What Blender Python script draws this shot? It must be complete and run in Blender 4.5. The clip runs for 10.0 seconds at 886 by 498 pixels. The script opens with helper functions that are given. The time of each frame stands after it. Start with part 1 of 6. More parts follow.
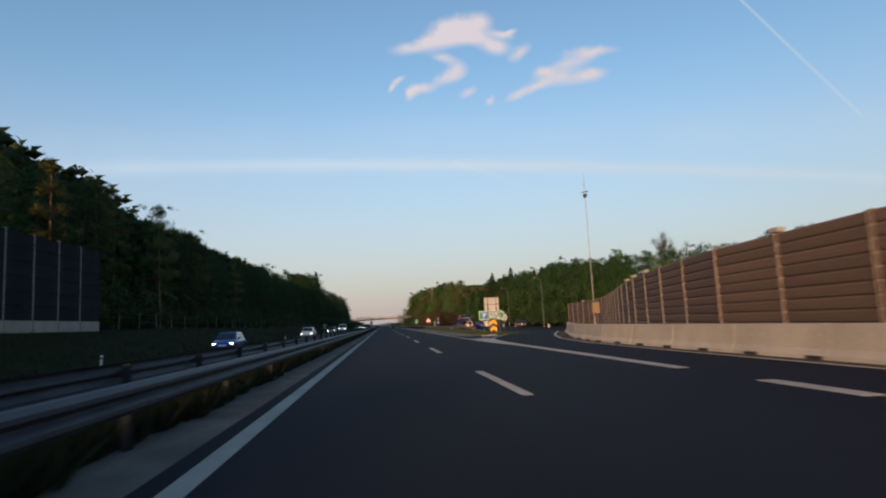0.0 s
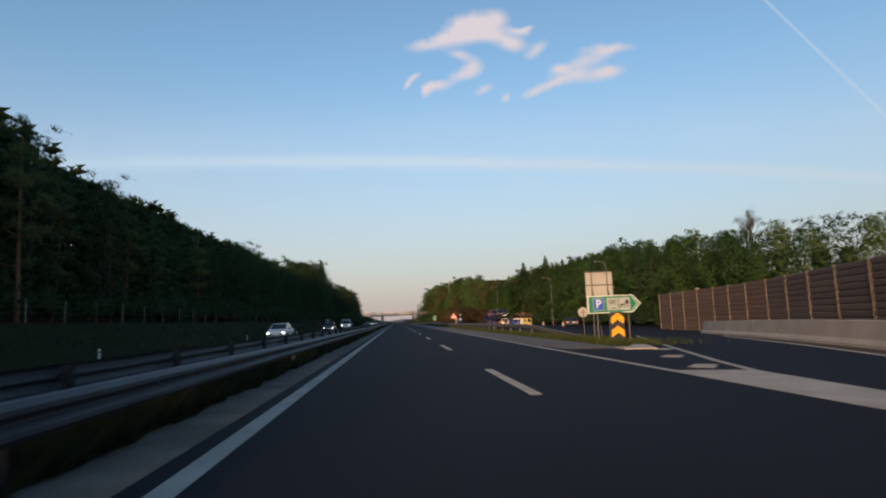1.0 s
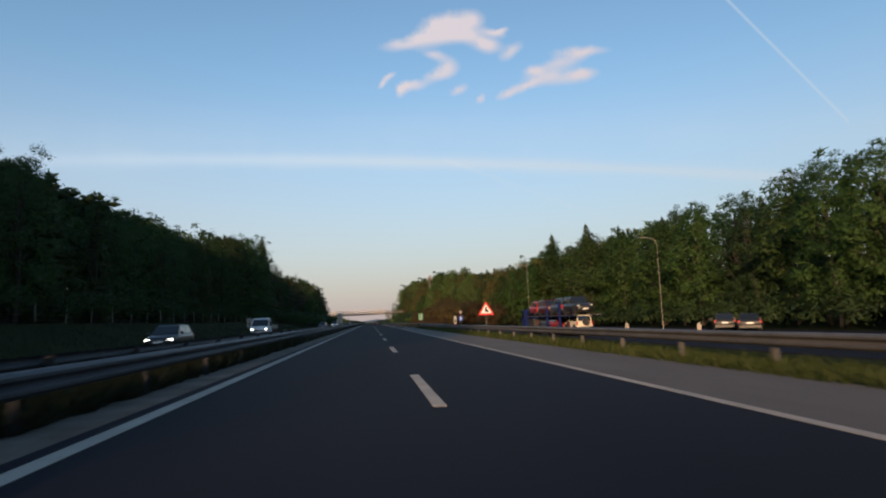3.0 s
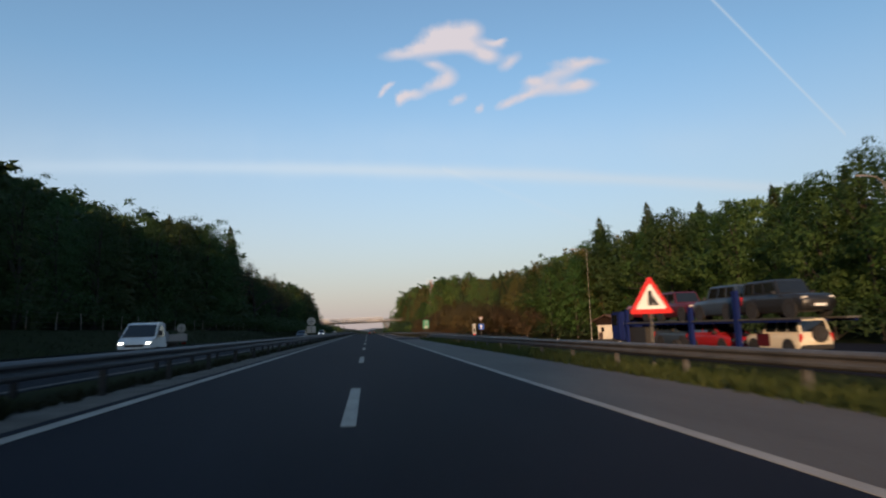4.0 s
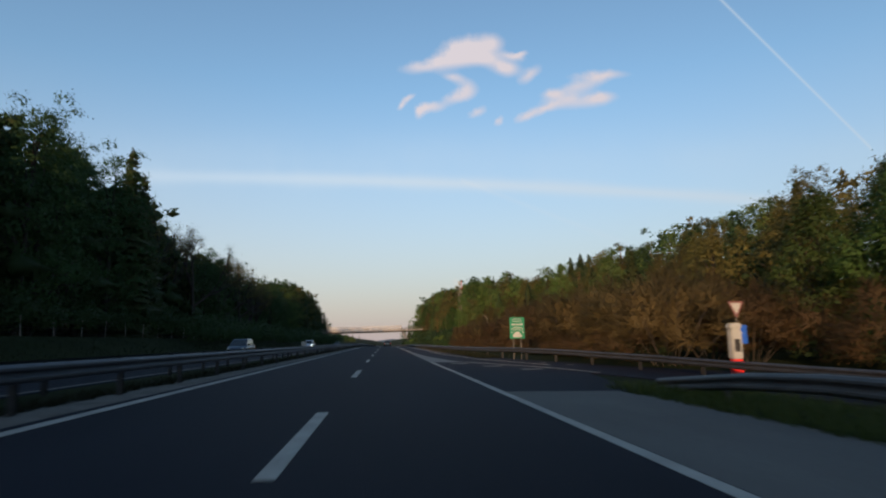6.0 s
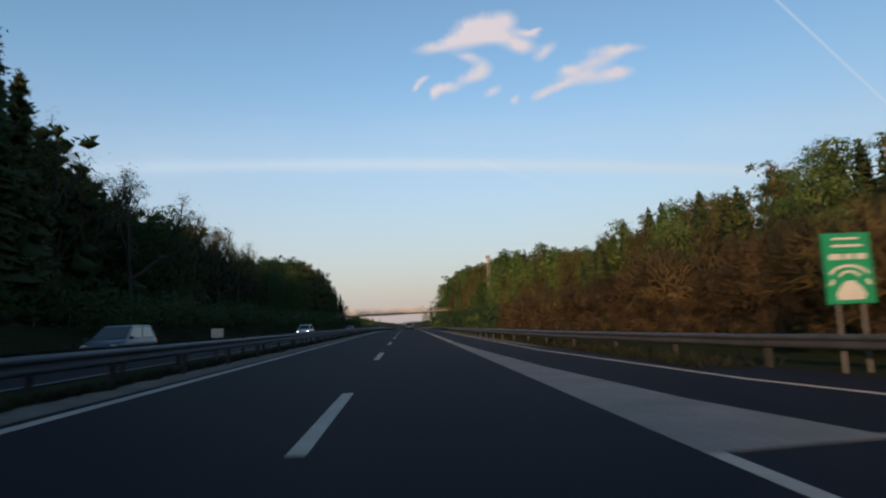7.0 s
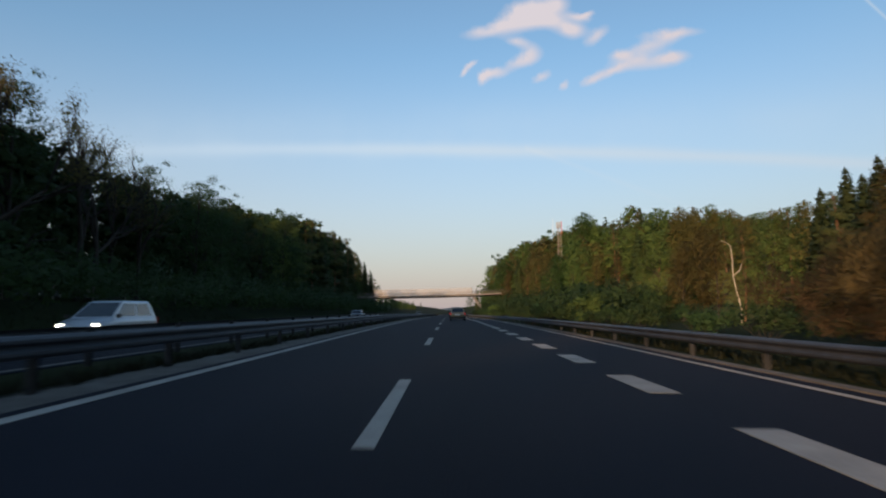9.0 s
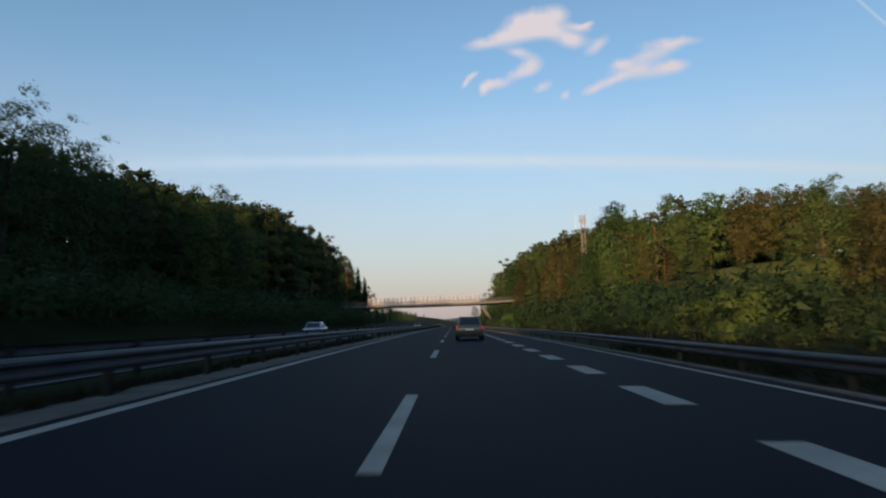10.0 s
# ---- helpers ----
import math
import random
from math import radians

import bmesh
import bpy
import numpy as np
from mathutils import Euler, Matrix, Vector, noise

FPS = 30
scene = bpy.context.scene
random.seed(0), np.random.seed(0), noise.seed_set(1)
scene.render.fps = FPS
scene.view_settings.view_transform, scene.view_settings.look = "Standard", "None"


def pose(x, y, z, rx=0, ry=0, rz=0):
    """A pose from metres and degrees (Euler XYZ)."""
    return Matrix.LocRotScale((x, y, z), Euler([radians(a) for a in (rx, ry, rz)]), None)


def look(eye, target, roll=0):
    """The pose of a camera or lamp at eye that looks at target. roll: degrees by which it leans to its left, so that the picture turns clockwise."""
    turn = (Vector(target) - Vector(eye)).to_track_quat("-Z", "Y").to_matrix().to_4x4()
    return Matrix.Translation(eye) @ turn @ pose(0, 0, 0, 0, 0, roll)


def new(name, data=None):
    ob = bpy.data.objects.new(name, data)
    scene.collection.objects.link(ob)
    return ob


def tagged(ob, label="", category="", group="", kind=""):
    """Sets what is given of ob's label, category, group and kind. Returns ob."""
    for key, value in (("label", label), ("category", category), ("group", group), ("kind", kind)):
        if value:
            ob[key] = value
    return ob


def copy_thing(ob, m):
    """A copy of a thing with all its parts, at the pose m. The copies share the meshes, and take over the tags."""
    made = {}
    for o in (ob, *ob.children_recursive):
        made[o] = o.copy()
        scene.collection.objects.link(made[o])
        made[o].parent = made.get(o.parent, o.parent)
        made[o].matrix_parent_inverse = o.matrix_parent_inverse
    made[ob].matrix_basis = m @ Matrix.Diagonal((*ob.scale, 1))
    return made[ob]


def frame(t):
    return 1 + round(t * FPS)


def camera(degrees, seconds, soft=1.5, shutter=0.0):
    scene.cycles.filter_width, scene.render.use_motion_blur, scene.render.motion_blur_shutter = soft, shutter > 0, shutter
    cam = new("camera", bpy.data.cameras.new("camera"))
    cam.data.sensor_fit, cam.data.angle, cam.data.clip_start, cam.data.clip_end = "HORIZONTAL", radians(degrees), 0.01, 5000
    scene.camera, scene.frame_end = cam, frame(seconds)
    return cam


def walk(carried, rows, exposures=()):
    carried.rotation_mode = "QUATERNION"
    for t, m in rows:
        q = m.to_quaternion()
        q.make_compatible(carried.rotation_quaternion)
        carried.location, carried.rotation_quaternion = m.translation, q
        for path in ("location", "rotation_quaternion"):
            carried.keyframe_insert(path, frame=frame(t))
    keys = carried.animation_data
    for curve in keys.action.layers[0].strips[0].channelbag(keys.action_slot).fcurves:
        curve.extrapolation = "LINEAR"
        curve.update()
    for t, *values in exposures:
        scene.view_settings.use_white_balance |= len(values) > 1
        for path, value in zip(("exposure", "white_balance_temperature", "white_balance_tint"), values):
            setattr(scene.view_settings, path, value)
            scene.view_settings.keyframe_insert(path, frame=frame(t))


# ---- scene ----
cam = camera(71.95, 10.0, soft=2.1, shutter=0.2)
walk(cam, [
    (0.0, pose(-2.226, -1.659, 1.130, 96.842, 2.983, -5.577)),
    (0.5, pose(-2.218, 13.334, 1.130, 96.646, 3.060, -5.299)),
    (1.0, pose(-2.126, 28.476, 1.128, 96.627, 2.242, -4.336)),
    (1.5, pose(-2.100, 43.828, 1.127, 97.237, 2.648, -4.828)),
    (2.0, pose(-1.828, 58.855, 1.122, 96.514, 3.310, -4.147)),
    (2.5, pose(-1.449, 74.174, 1.114, 96.280, 3.034, -6.002)),
    (4.0, pose(0.259, 120.228, 1.080, 97.386, 1.930, -6.971)),
    (4.5, pose(0.655, 135.777, 1.072, 97.774, 1.973, -7.069)),
    (5.0, pose(0.921, 151.941, 1.067, 98.953, 2.192, -6.837)),
    (6.5, pose(1.028, 197.288, 1.065, 97.818, 1.094, -4.455)),
    (7.0, pose(1.035, 212.245, 1.064, 96.879, 2.396, -3.427)),
    (7.5, pose(0.960, 227.392, 1.066, 96.491, 2.273, -3.977)),
    (8.0, pose(0.911, 242.508, 1.067, 97.544, 1.728, -2.610)),
    (8.5, pose(0.824, 257.640, 1.069, 96.850, 1.419, -0.653)),
    (9.0, pose(0.730, 272.767, 1.071, 95.681, 0.643, 0.544)),
    (9.5, pose(0.690, 288.001, 1.071, 96.424, 0.788, 0.864)),
    (10.0, pose(0.667, 303.189, 1.072, 96.676, 1.229, 0.922)),
], exposures=[(0.0, 0.3), (10.0, 0.3)])

# ---- world, sun ----
SUN_FROM = Vector((-0.400, -0.917, 0.209)).normalized()     # towards the sun
world = bpy.data.worlds.new("world")
scene.world = world
world.use_nodes = True
wn, wl = world.node_tree.nodes, world.node_tree.links
wn.clear()


def wnode(kind, **kw):
    n = wn.new(kind)
    for k, v in kw.items():
        n.inputs[int(k[1:])].default_value = v
    return n


def wmath(op, a, b=None, clamp=False):
    n = wn.new("ShaderNodeMath")
    n.operation, n.use_clamp = op, clamp
    for i, v in enumerate((a, b)):
        if v is None:
            continue
        if isinstance(v, (int, float)):
            n.inputs[i].default_value = v
        else:
            wl.new(v, n.inputs[i])
    return n.outputs[0]


def wmix(fac, a, b):
    n = wn.new("ShaderNodeMix")
    n.data_type = "RGBA"
    for i, v in ((0, fac), (6, a), (7, b)):
        if isinstance(v, (int, float, tuple)):
            n.inputs[i].default_value = v
        else:
            wl.new(v, n.inputs[i])
    return n.outputs[2]


sky = wn.new("ShaderNodeTexSky")
sky.sky_type, sky.sun_disc = "NISHITA", False
sky.sun_elevation = math.asin(SUN_FROM.z)
sky.sun_rotation = math.atan2(SUN_FROM.x, SUN_FROM.y)
sky.air_density, sky.dust_density, sky.ozone_density = 1.0, 0.6, 1.6
tex = wn.new("ShaderNodeTexCoord")
sep = wn.new("ShaderNodeSeparateXYZ")
wl.new(tex.outputs["Generated"], sep.inputs[0])
ahead = wmath("MAXIMUM", sep.outputs[1], 0.05)
wu, wv = wmath("DIVIDE", sep.outputs[0], ahead), wmath("DIVIDE", sep.outputs[2], ahead)
front = wmath("GREATER_THAN", sep.outputs[1], 0.1)
wavy = wnode("ShaderNodeTexNoise", _2=26.0, _3=5.0, _4=0.6)
wl.new(tex.outputs["Generated"], wavy.inputs["Vector"])
wisp = wnode("ShaderNodeTexNoise", _2=9.0, _3=4.0, _4=0.55)
wl.new(tex.outputs["Generated"], wisp.inputs["Vector"])
bend = wmath("MULTIPLY", wmath("SUBTRACT", wavy.outputs[0], 0.5), 0.026)
cu, cv = wmath("ADD", wu, bend), wmath("ADD", wv, wmath("MULTIPLY", bend, -0.6))
# puffs of the two small evening clouds: place across, place up, half sizes, lean
PUFFS_LARGE = [(0.062, 0.472, 0.030, 0.011, 10), (0.110, 0.492, 0.035, 0.014, 27), (0.152, 0.511, 0.040, 0.018, 12), (0.188, 0.517, 0.020, 0.014, 0), (0.184, 0.488, 0.041, 0.013, -19),
               (0.139, 0.484, 0.040, 0.012, 8), (0.227, 0.494, 0.020, 0.006, -11), (0.245, 0.499, 0.010, 0.005, 25), (0.215, 0.471, 0.020, 0.012, 0), (0.257, 0.461, 0.022, 0.009, 41),
               (0.122, 0.453, 0.020, 0.008, -13), (0.142, 0.433, 0.017, 0.012, 20), (0.127, 0.417, 0.025, 0.010, 18), (0.043, 0.413, 0.012, 0.006, 35), (0.031, 0.399, 0.009, 0.005, 40),
               (0.082, 0.397, 0.022, 0.008, 7), (0.064, 0.387, 0.012, 0.007, 44), (0.161, 0.391, 0.015, 0.007, 37), (0.197, 0.376, 0.010, 0.006, 39)]
PUFFS_SMALL = [(0.385, 0.463, 0.044, 0.008, 4), (0.353, 0.445, 0.040, 0.011, 21), (0.295, 0.427, 0.017, 0.008, 4), (0.335, 0.414, 0.056, 0.013, 4), (0.382, 0.422, 0.023, 0.010, 4),
               (0.278, 0.398, 0.026, 0.008, 19), (0.246, 0.385, 0.018, 0.007, 37)]
cover = None
for pu, pv, ra, rb, lean in PUFFS_LARGE + PUFFS_SMALL:
    c, s = math.cos(radians(lean)), math.sin(radians(lean))
    du, dv = wmath("SUBTRACT", cu, pu), wmath("SUBTRACT", cv, pv)
    a = wmath("ADD", wmath("MULTIPLY", du, c / ra), wmath("MULTIPLY", dv, s / ra))
    b = wmath("ADD", wmath("MULTIPLY", du, -s / rb), wmath("MULTIPLY", dv, c / rb))
    r2 = wmath("ADD", wmath("MULTIPLY", a, a), wmath("MULTIPLY", b, b))
    g = wmath("POWER", 2.718, wmath("MULTIPLY", r2, -0.85))
    cover = g if cover is None else wmath("ADD", cover, g)
cover = wmath("MULTIPLY", cover, wmath("ADD", 0.45, wmath("MULTIPLY", wavy.outputs[0], 1.1)))
cover = wmath("MULTIPLY", wmath("SUBTRACT", cover, 0.19), 0.92, True)
cover = wmath("MULTIPLY", cover, front)
# long thin haze band and a contrail
band_v = wmath("SUBTRACT", wmath("ADD", wmath("MULTIPLY", wmath("MULTIPLY", wu, wu), -0.030), 0.266), wmath("MULTIPLY", wu, 0.026))
bd = wmath("DIVIDE", wmath("SUBTRACT", wv, band_v), wmath("ADD", 0.007, wmath("MULTIPLY", wisp.outputs[0], 0.008)))
band = wmath("POWER", 2.718, wmath("MULTIPLY", wmath("MULTIPLY", bd, bd), -1.0))
veil_d = wmath("DIVIDE", wmath("SUBTRACT", wv, wmath("ADD", 0.30, wmath("MULTIPLY", wu, 0.02))), 0.05)
veil = wmath("MULTIPLY", wmath("POWER", 2.718, wmath("MULTIPLY", wmath("MULTIPLY", veil_d, veil_d), -1.0)), wmath("MULTIPLY", wisp.outputs[0], 0.22))
trail_d = wmath("DIVIDE", wmath("SUBTRACT", wv, wmath("SUBTRACT", 1.2905, wmath("MULTIPLY", wu, 1.076))), 0.0045)
trail = wmath("MULTIPLY", wmath("POWER", 2.718, wmath("MULTIPLY", wmath("MULTIPLY", trail_d, trail_d), -1.0)), 0.38)
trail = wmath("MULTIPLY", trail, wmath("MULTIPLY", wmath("GREATER_THAN", wu, 0.5), wmath("LESS_THAN", wu, 0.89)))
old_d = wmath("DIVIDE", wmath("SUBTRACT", wv, wmath("SUBTRACT", 0.3198, wmath("MULTIPLY", wu, 0.3916))), 0.0045)
old_trail = wmath("MULTIPLY", wmath("POWER", 2.718, wmath("MULTIPLY", wmath("MULTIPLY", old_d, old_d), -1.0)), 0.13)
trail = wmath("ADD", trail, wmath("MULTIPLY", old_trail, wmath("MULTIPLY", wmath("GREATER_THAN", wu, 0.13), wmath("LESS_THAN", wu, 0.42))))
reach = wnode("ShaderNodeMapRange", _1=-0.6, _2=0.05, _3=0.12, _4=0.55)
wl.new(wu, reach.inputs[0])
thin = wmath("MULTIPLY", wmath("ADD", wmath("ADD", wmath("MULTIPLY", band, reach.outputs[0]), veil), trail), front, True)
tint = wn.new("ShaderNodeMix")
tint.data_type, tint.blend_type = "RGBA", "MULTIPLY"
tint.inputs[0].default_value = 1.0
wl.new(sky.outputs[0], tint.inputs[6])
tint.inputs[7].default_value = (0.92, 1.02, 1.047, 1)
SKY = 0.15
low = wnode("ShaderNodeMapRange", _1=0.0, _2=0.40, _3=1.0, _4=0.0)
wl.new(sep.outputs[2], low.inputs[0])
low_ramp = wmath("POWER", low.outputs[0], 1.3)
PEACH, CLOUD = (0.380 / SKY, 0.312 / SKY, 0.314 / SKY, 1), (0.570 / SKY, 0.522 / SKY, 0.555 / SKY, 1)
col = wmix(wmath("MULTIPLY", low_ramp, 0.97), tint.outputs[2], PEACH)
col = wmix(wmath("MULTIPLY", thin, 1.25, True), col, (0.49 / SKY, 0.57 / SKY, 0.645 / SKY, 1))
col = wmix(cover, col, CLOUD)
side = wnode("ShaderNodeMapRange", _1=-0.6, _2=0.6, _3=1.12, _4=0.94)
wl.new(sep.outputs[0], side.inputs[0])
even = wn.new("ShaderNodeVectorMath")
even.operation = "SCALE"
wl.new(col, even.inputs[0])
wl.new(side.outputs[0], even.inputs["Scale"])
col = even.outputs[0]
back = wn.new("ShaderNodeBackground")
back.inputs[1].default_value = SKY
wl.new(col, back.inputs[0])
wl.new(back.outputs[0], wn.new("ShaderNodeOutputWorld").inputs[0])

sun = new("sun", bpy.data.lights.new("sun", "SUN"))
sun.data.energy, sun.data.angle, sun.data.color = 5.0, radians(1.5), (1.0, 0.62, 0.34)
sun.matrix_world = look(SUN_FROM * 200, (0, 0, 0))

# ---- materials ----


def mat(name, c1, c2=None, scale=4.0, rough=0.8, bump=0.0, fine=30.0, metal=0.0, vary=0.0, where="Object", stretch=(1, 1, 1), spec=0.5, grime=0.25, island=False):
    m = bpy.data.materials.new(name)
    m.use_nodes = True
    n, l = m.node_tree.nodes, m.node_tree.links
    p = n["Principled BSDF"]
    p.inputs["Roughness"].default_value, p.inputs["Metallic"].default_value = rough, metal
    p.inputs["Specular IOR Level"].default_value = spec
    if where == "World":
        src = n.new("ShaderNodeNewGeometry").outputs["Position"]
    else:
        src = n.new("ShaderNodeTexCoord").outputs["Object"]
    mp = n.new("ShaderNodeMapping")
    mp.inputs["Scale"].default_value = stretch
    l.new(src, mp.inputs[0])
    big, small = n.new("ShaderNodeTexNoise"), n.new("ShaderNodeTexNoise")
    for t, s, d in ((big, scale, 4.0), (small, fine, 3.0)):
        t.inputs["Scale"].default_value, t.inputs["Detail"].default_value = s, d
        l.new(mp.outputs[0], t.inputs["Vector"])
    ramp = n.new("ShaderNodeMapRange")
    for i, v in ((1, 0.3), (2, 0.7)):
        ramp.inputs[i].default_value = v
    l.new(big.outputs[0], ramp.inputs[0])
    mix = n.new("ShaderNodeMix")
    mix.data_type = "RGBA"
    mix.inputs[6].default_value, mix.inputs[7].default_value = (*c1, 1), (*(c2 or [v * 0.8 for v in c1]), 1)
    l.new(ramp.outputs[0], mix.inputs[0])
    hsv = n.new("ShaderNodeHueSaturation")
    l.new(mix.outputs[2], hsv.inputs["Color"])
    g = n.new("ShaderNodeMapRange")
    for i, v in ((1, 0.25), (2, 0.75), (3, 1 - grime), (4, 1 + grime)):
        g.inputs[i].default_value = v
    l.new(small.outputs[0], g.inputs[0])
    val = g.outputs[0]
    if vary or island:
        r = n.new("ShaderNodeMapRange")
        r.inputs[3].default_value, r.inputs[4].default_value = 1 - vary, 1 + vary
        if island:
            l.new(n.new("ShaderNodeNewGeometry").outputs["Random Per Island"], r.inputs[0])
        else:
            l.new(n.new("ShaderNodeObjectInfo").outputs["Random"], r.inputs[0])
        mu = n.new("ShaderNodeMath")
        mu.operation = "MULTIPLY"
        l.new(val, mu.inputs[0])
        l.new(r.outputs[0], mu.inputs[1])
        val = mu.outputs[0]
    l.new(val, hsv.inputs["Value"])
    l.new(hsv.outputs[0], p.inputs["Base Color"])
    if bump:
        b = n.new("ShaderNodeBump")
        b.inputs["Strength"].default_value, b.inputs["Distance"].default_value = bump, 0.02
        l.new(small.outputs[0], b.inputs["Height"])
        l.new(b.outputs[0], p.inputs["Normal"])
    return m


def leaf_mat(name, c1, c2, thin=0.5, vary=0.25):
    """Foliage: two greens mixed leaf by leaf, varied tree by tree, a little light shining through."""
    m = bpy.data.materials.new(name)
    m.use_nodes = True
    n, l = m.node_tree.nodes, m.node_tree.links
    p = n["Principled BSDF"]
    p.inputs["Roughness"].default_value, p.inputs["Specular IOR Level"].default_value = 0.65, 0.25
    geo, info = n.new("ShaderNodeNewGeometry"), n.new("ShaderNodeObjectInfo")
    noise_t = n.new("ShaderNodeTexNoise")
    noise_t.inputs["Scale"].default_value = 0.35
    l.new(geo.outputs["Position"], noise_t.inputs["Vector"])
    mean = n.new("ShaderNodeMath")
    mean.operation = "MULTIPLY_ADD"
    mean.inputs[1].default_value, mean.inputs[2].default_value = 0.26, 0.12
    l.new(geo.outputs["Random Per Island"], mean.inputs[0])
    add = n.new("ShaderNodeMath")
    add.operation = "MULTIPLY_ADD"
    add.inputs[1].default_value = 0.6
    l.new(noise_t.outputs[0], add.inputs[0])
    l.new(mean.outputs[0], add.inputs[2])
    mix = n.new("ShaderNodeMix")
    mix.data_type = "RGBA"
    mix.inputs[6].default_value, mix.inputs[7].default_value = (*c1, 1), (*c2, 1)
    l.new(add.outputs[0], mix.inputs[0])
    hsv = n.new("ShaderNodeHueSaturation")
    l.new(mix.outputs[2], hsv.inputs["Color"])
    r = n.new("ShaderNodeMapRange")
    r.inputs[3].default_value, r.inputs[4].default_value = 1 - vary, 1 + vary
    l.new(info.outputs["Random"], r.inputs[0])
    l.new(r.outputs[0], hsv.inputs["Value"])
    h = n.new("ShaderNodeMapRange")
    h.inputs[3].default_value, h.inputs[4].default_value = 0.485, 0.52
    l.new(info.outputs["Random"], h.inputs[0])
    l.new(h.outputs[0], hsv.inputs["Hue"])
    l.new(hsv.outputs[0], p.inputs["Base Color"])
    tr = n.new("ShaderNodeBsdfTranslucent")
    l.new(hsv.outputs[0], tr.inputs[0])
    ms = n.new("ShaderNodeMixShader")
    ms.inputs[0].default_value = thin
    l.new(p.outputs[0], ms.inputs[1])
    l.new(tr.outputs[0], ms.inputs[2])
    l.new(ms.outputs[0], n["Material Output"].inputs[0])
    return m


def glow(name, c, power):
    m = bpy.data.materials.new(name)
    m.use_nodes = True
    p = m.node_tree.nodes["Principled BSDF"]
    p.inputs["Base Color"].default_value = (*c, 1)
    p.inputs["Emission Color"].default_value, p.inputs["Emission Strength"].default_value = (*c, 1), power
    return m


def paint(name, c, rough=0.4, metal=0.0, coat=0.2, spec=0.4):
    m = mat(name, c, [v * 0.88 for v in c], scale=1.5, rough=rough, metal=metal, grime=0.08, fine=12, spec=spec)
    m.node_tree.nodes["Principled BSDF"].inputs["Coat Weight"].default_value = coat
    return m


M_asphalt = mat("asphalt", (0.0150, 0.0168, 0.0262), (0.0111, 0.0124, 0.0198), scale=0.25, fine=60, rough=0.80, bump=1.0, where="World", stretch=(1.6, 0.25, 1), grime=0.24, spec=0.07)
M_old_asphalt = mat("old_asphalt", (0.136, 0.126, 0.116), (0.102, 0.094, 0.087), scale=0.4, fine=45, rough=0.85, bump=0.9, where="World", stretch=(1.5, 0.4, 1), grime=0.25, spec=0.15)
M_white_line = mat("road_paint", (0.36, 0.34, 0.305), (0.26, 0.245, 0.22), scale=1.2, fine=25, rough=0.8, bump=0.1, where="World", grime=0.18, spec=0.15)
# greyer line paint for the merge nose, its bars and the far edge line
M_grey_line = mat("grey_road_paint", (0.20, 0.195, 0.185), (0.145, 0.142, 0.136), scale=0.9, fine=22, rough=0.85, bump=0.1, where="World", grime=0.25, spec=0.1)
M_gravel = mat("gravel", (0.163, 0.150, 0.136), (0.090, 0.082, 0.072), scale=1.3, fine=28, rough=0.95, bump=0.8, where="World", grime=0.4, spec=0.1)
# near-black green: the wood's shade on the banks is taken into this colour
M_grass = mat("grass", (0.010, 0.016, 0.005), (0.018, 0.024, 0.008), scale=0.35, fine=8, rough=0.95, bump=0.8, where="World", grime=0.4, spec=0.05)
M_concrete = mat("concrete", (0.34, 0.31, 0.27), (0.26, 0.235, 0.205), scale=0.8, fine=18, rough=0.85, bump=0.25, where="World", grime=0.15)
# overpass concrete toned down in colour for the wood's shade on it
M_bridge = mat("shaded_bridge_concrete", (0.15, 0.143, 0.137), (0.11, 0.105, 0.10), scale=0.5, fine=10, rough=0.85, bump=0.2, where="World", grime=0.18)
M_steel = mat("galvanised_steel", (0.062, 0.069, 0.082), (0.038, 0.043, 0.052), scale=1.5, fine=14, rough=0.6, metal=0.5, grime=0.15)
M_post_dark = mat("dark_steel_post", (0.030, 0.031, 0.034), (0.018, 0.019, 0.021), scale=1.5, fine=14, rough=0.7, metal=0.3, grime=0.2)
M_steel_dull = mat("weathered_steel", (0.11, 0.108, 0.105), (0.07, 0.069, 0.067), scale=1.5, fine=14, rough=0.6, metal=0.4, grime=0.2)
M_panel = mat("brown_panel", (0.100, 0.062, 0.044), (0.070, 0.044, 0.032), scale=0.9, fine=12, rough=0.8, bump=0.3, vary=0.14, grime=0.2, stretch=(1, 1, 3))
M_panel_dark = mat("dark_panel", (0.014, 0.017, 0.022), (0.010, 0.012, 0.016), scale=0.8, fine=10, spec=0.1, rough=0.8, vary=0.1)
M_wall_post = mat("brown_grey_post", (0.20, 0.155, 0.125), (0.15, 0.115, 0.093), scale=2, fine=15, rough=0.8, grime=0.2)
M_post_grey = mat("grey_post", (0.30, 0.27, 0.235), (0.23, 0.205, 0.18), scale=2, fine=15, rough=0.7, grime=0.15)
M_bark = mat("bark", (0.042, 0.035, 0.027), (0.026, 0.022, 0.018), scale=3, fine=18, rough=0.95, bump=0.6, stretch=(3, 3, 0.6))
M_pine_bark = mat("pine_bark", (0.24, 0.115, 0.055), (0.13, 0.070, 0.042), scale=3, fine=15, rough=0.9, bump=0.5, stretch=(3, 3, 0.6))
M_birch = mat("birch_bark", (0.55, 0.50, 0.42), (0.30, 0.26, 0.21), scale=2.5, fine=12, rough=0.8, stretch=(0.7, 0.7, 4))
M_leaf = leaf_mat("broad_leaf", (0.028, 0.056, 0.019), (0.052, 0.092, 0.030))
M_leaf_mid = leaf_mat("spring_leaf", (0.034, 0.070, 0.016), (0.064, 0.110, 0.026))
M_leaf_light = leaf_mat("young_leaf", (0.074, 0.118, 0.026), (0.132, 0.176, 0.046))
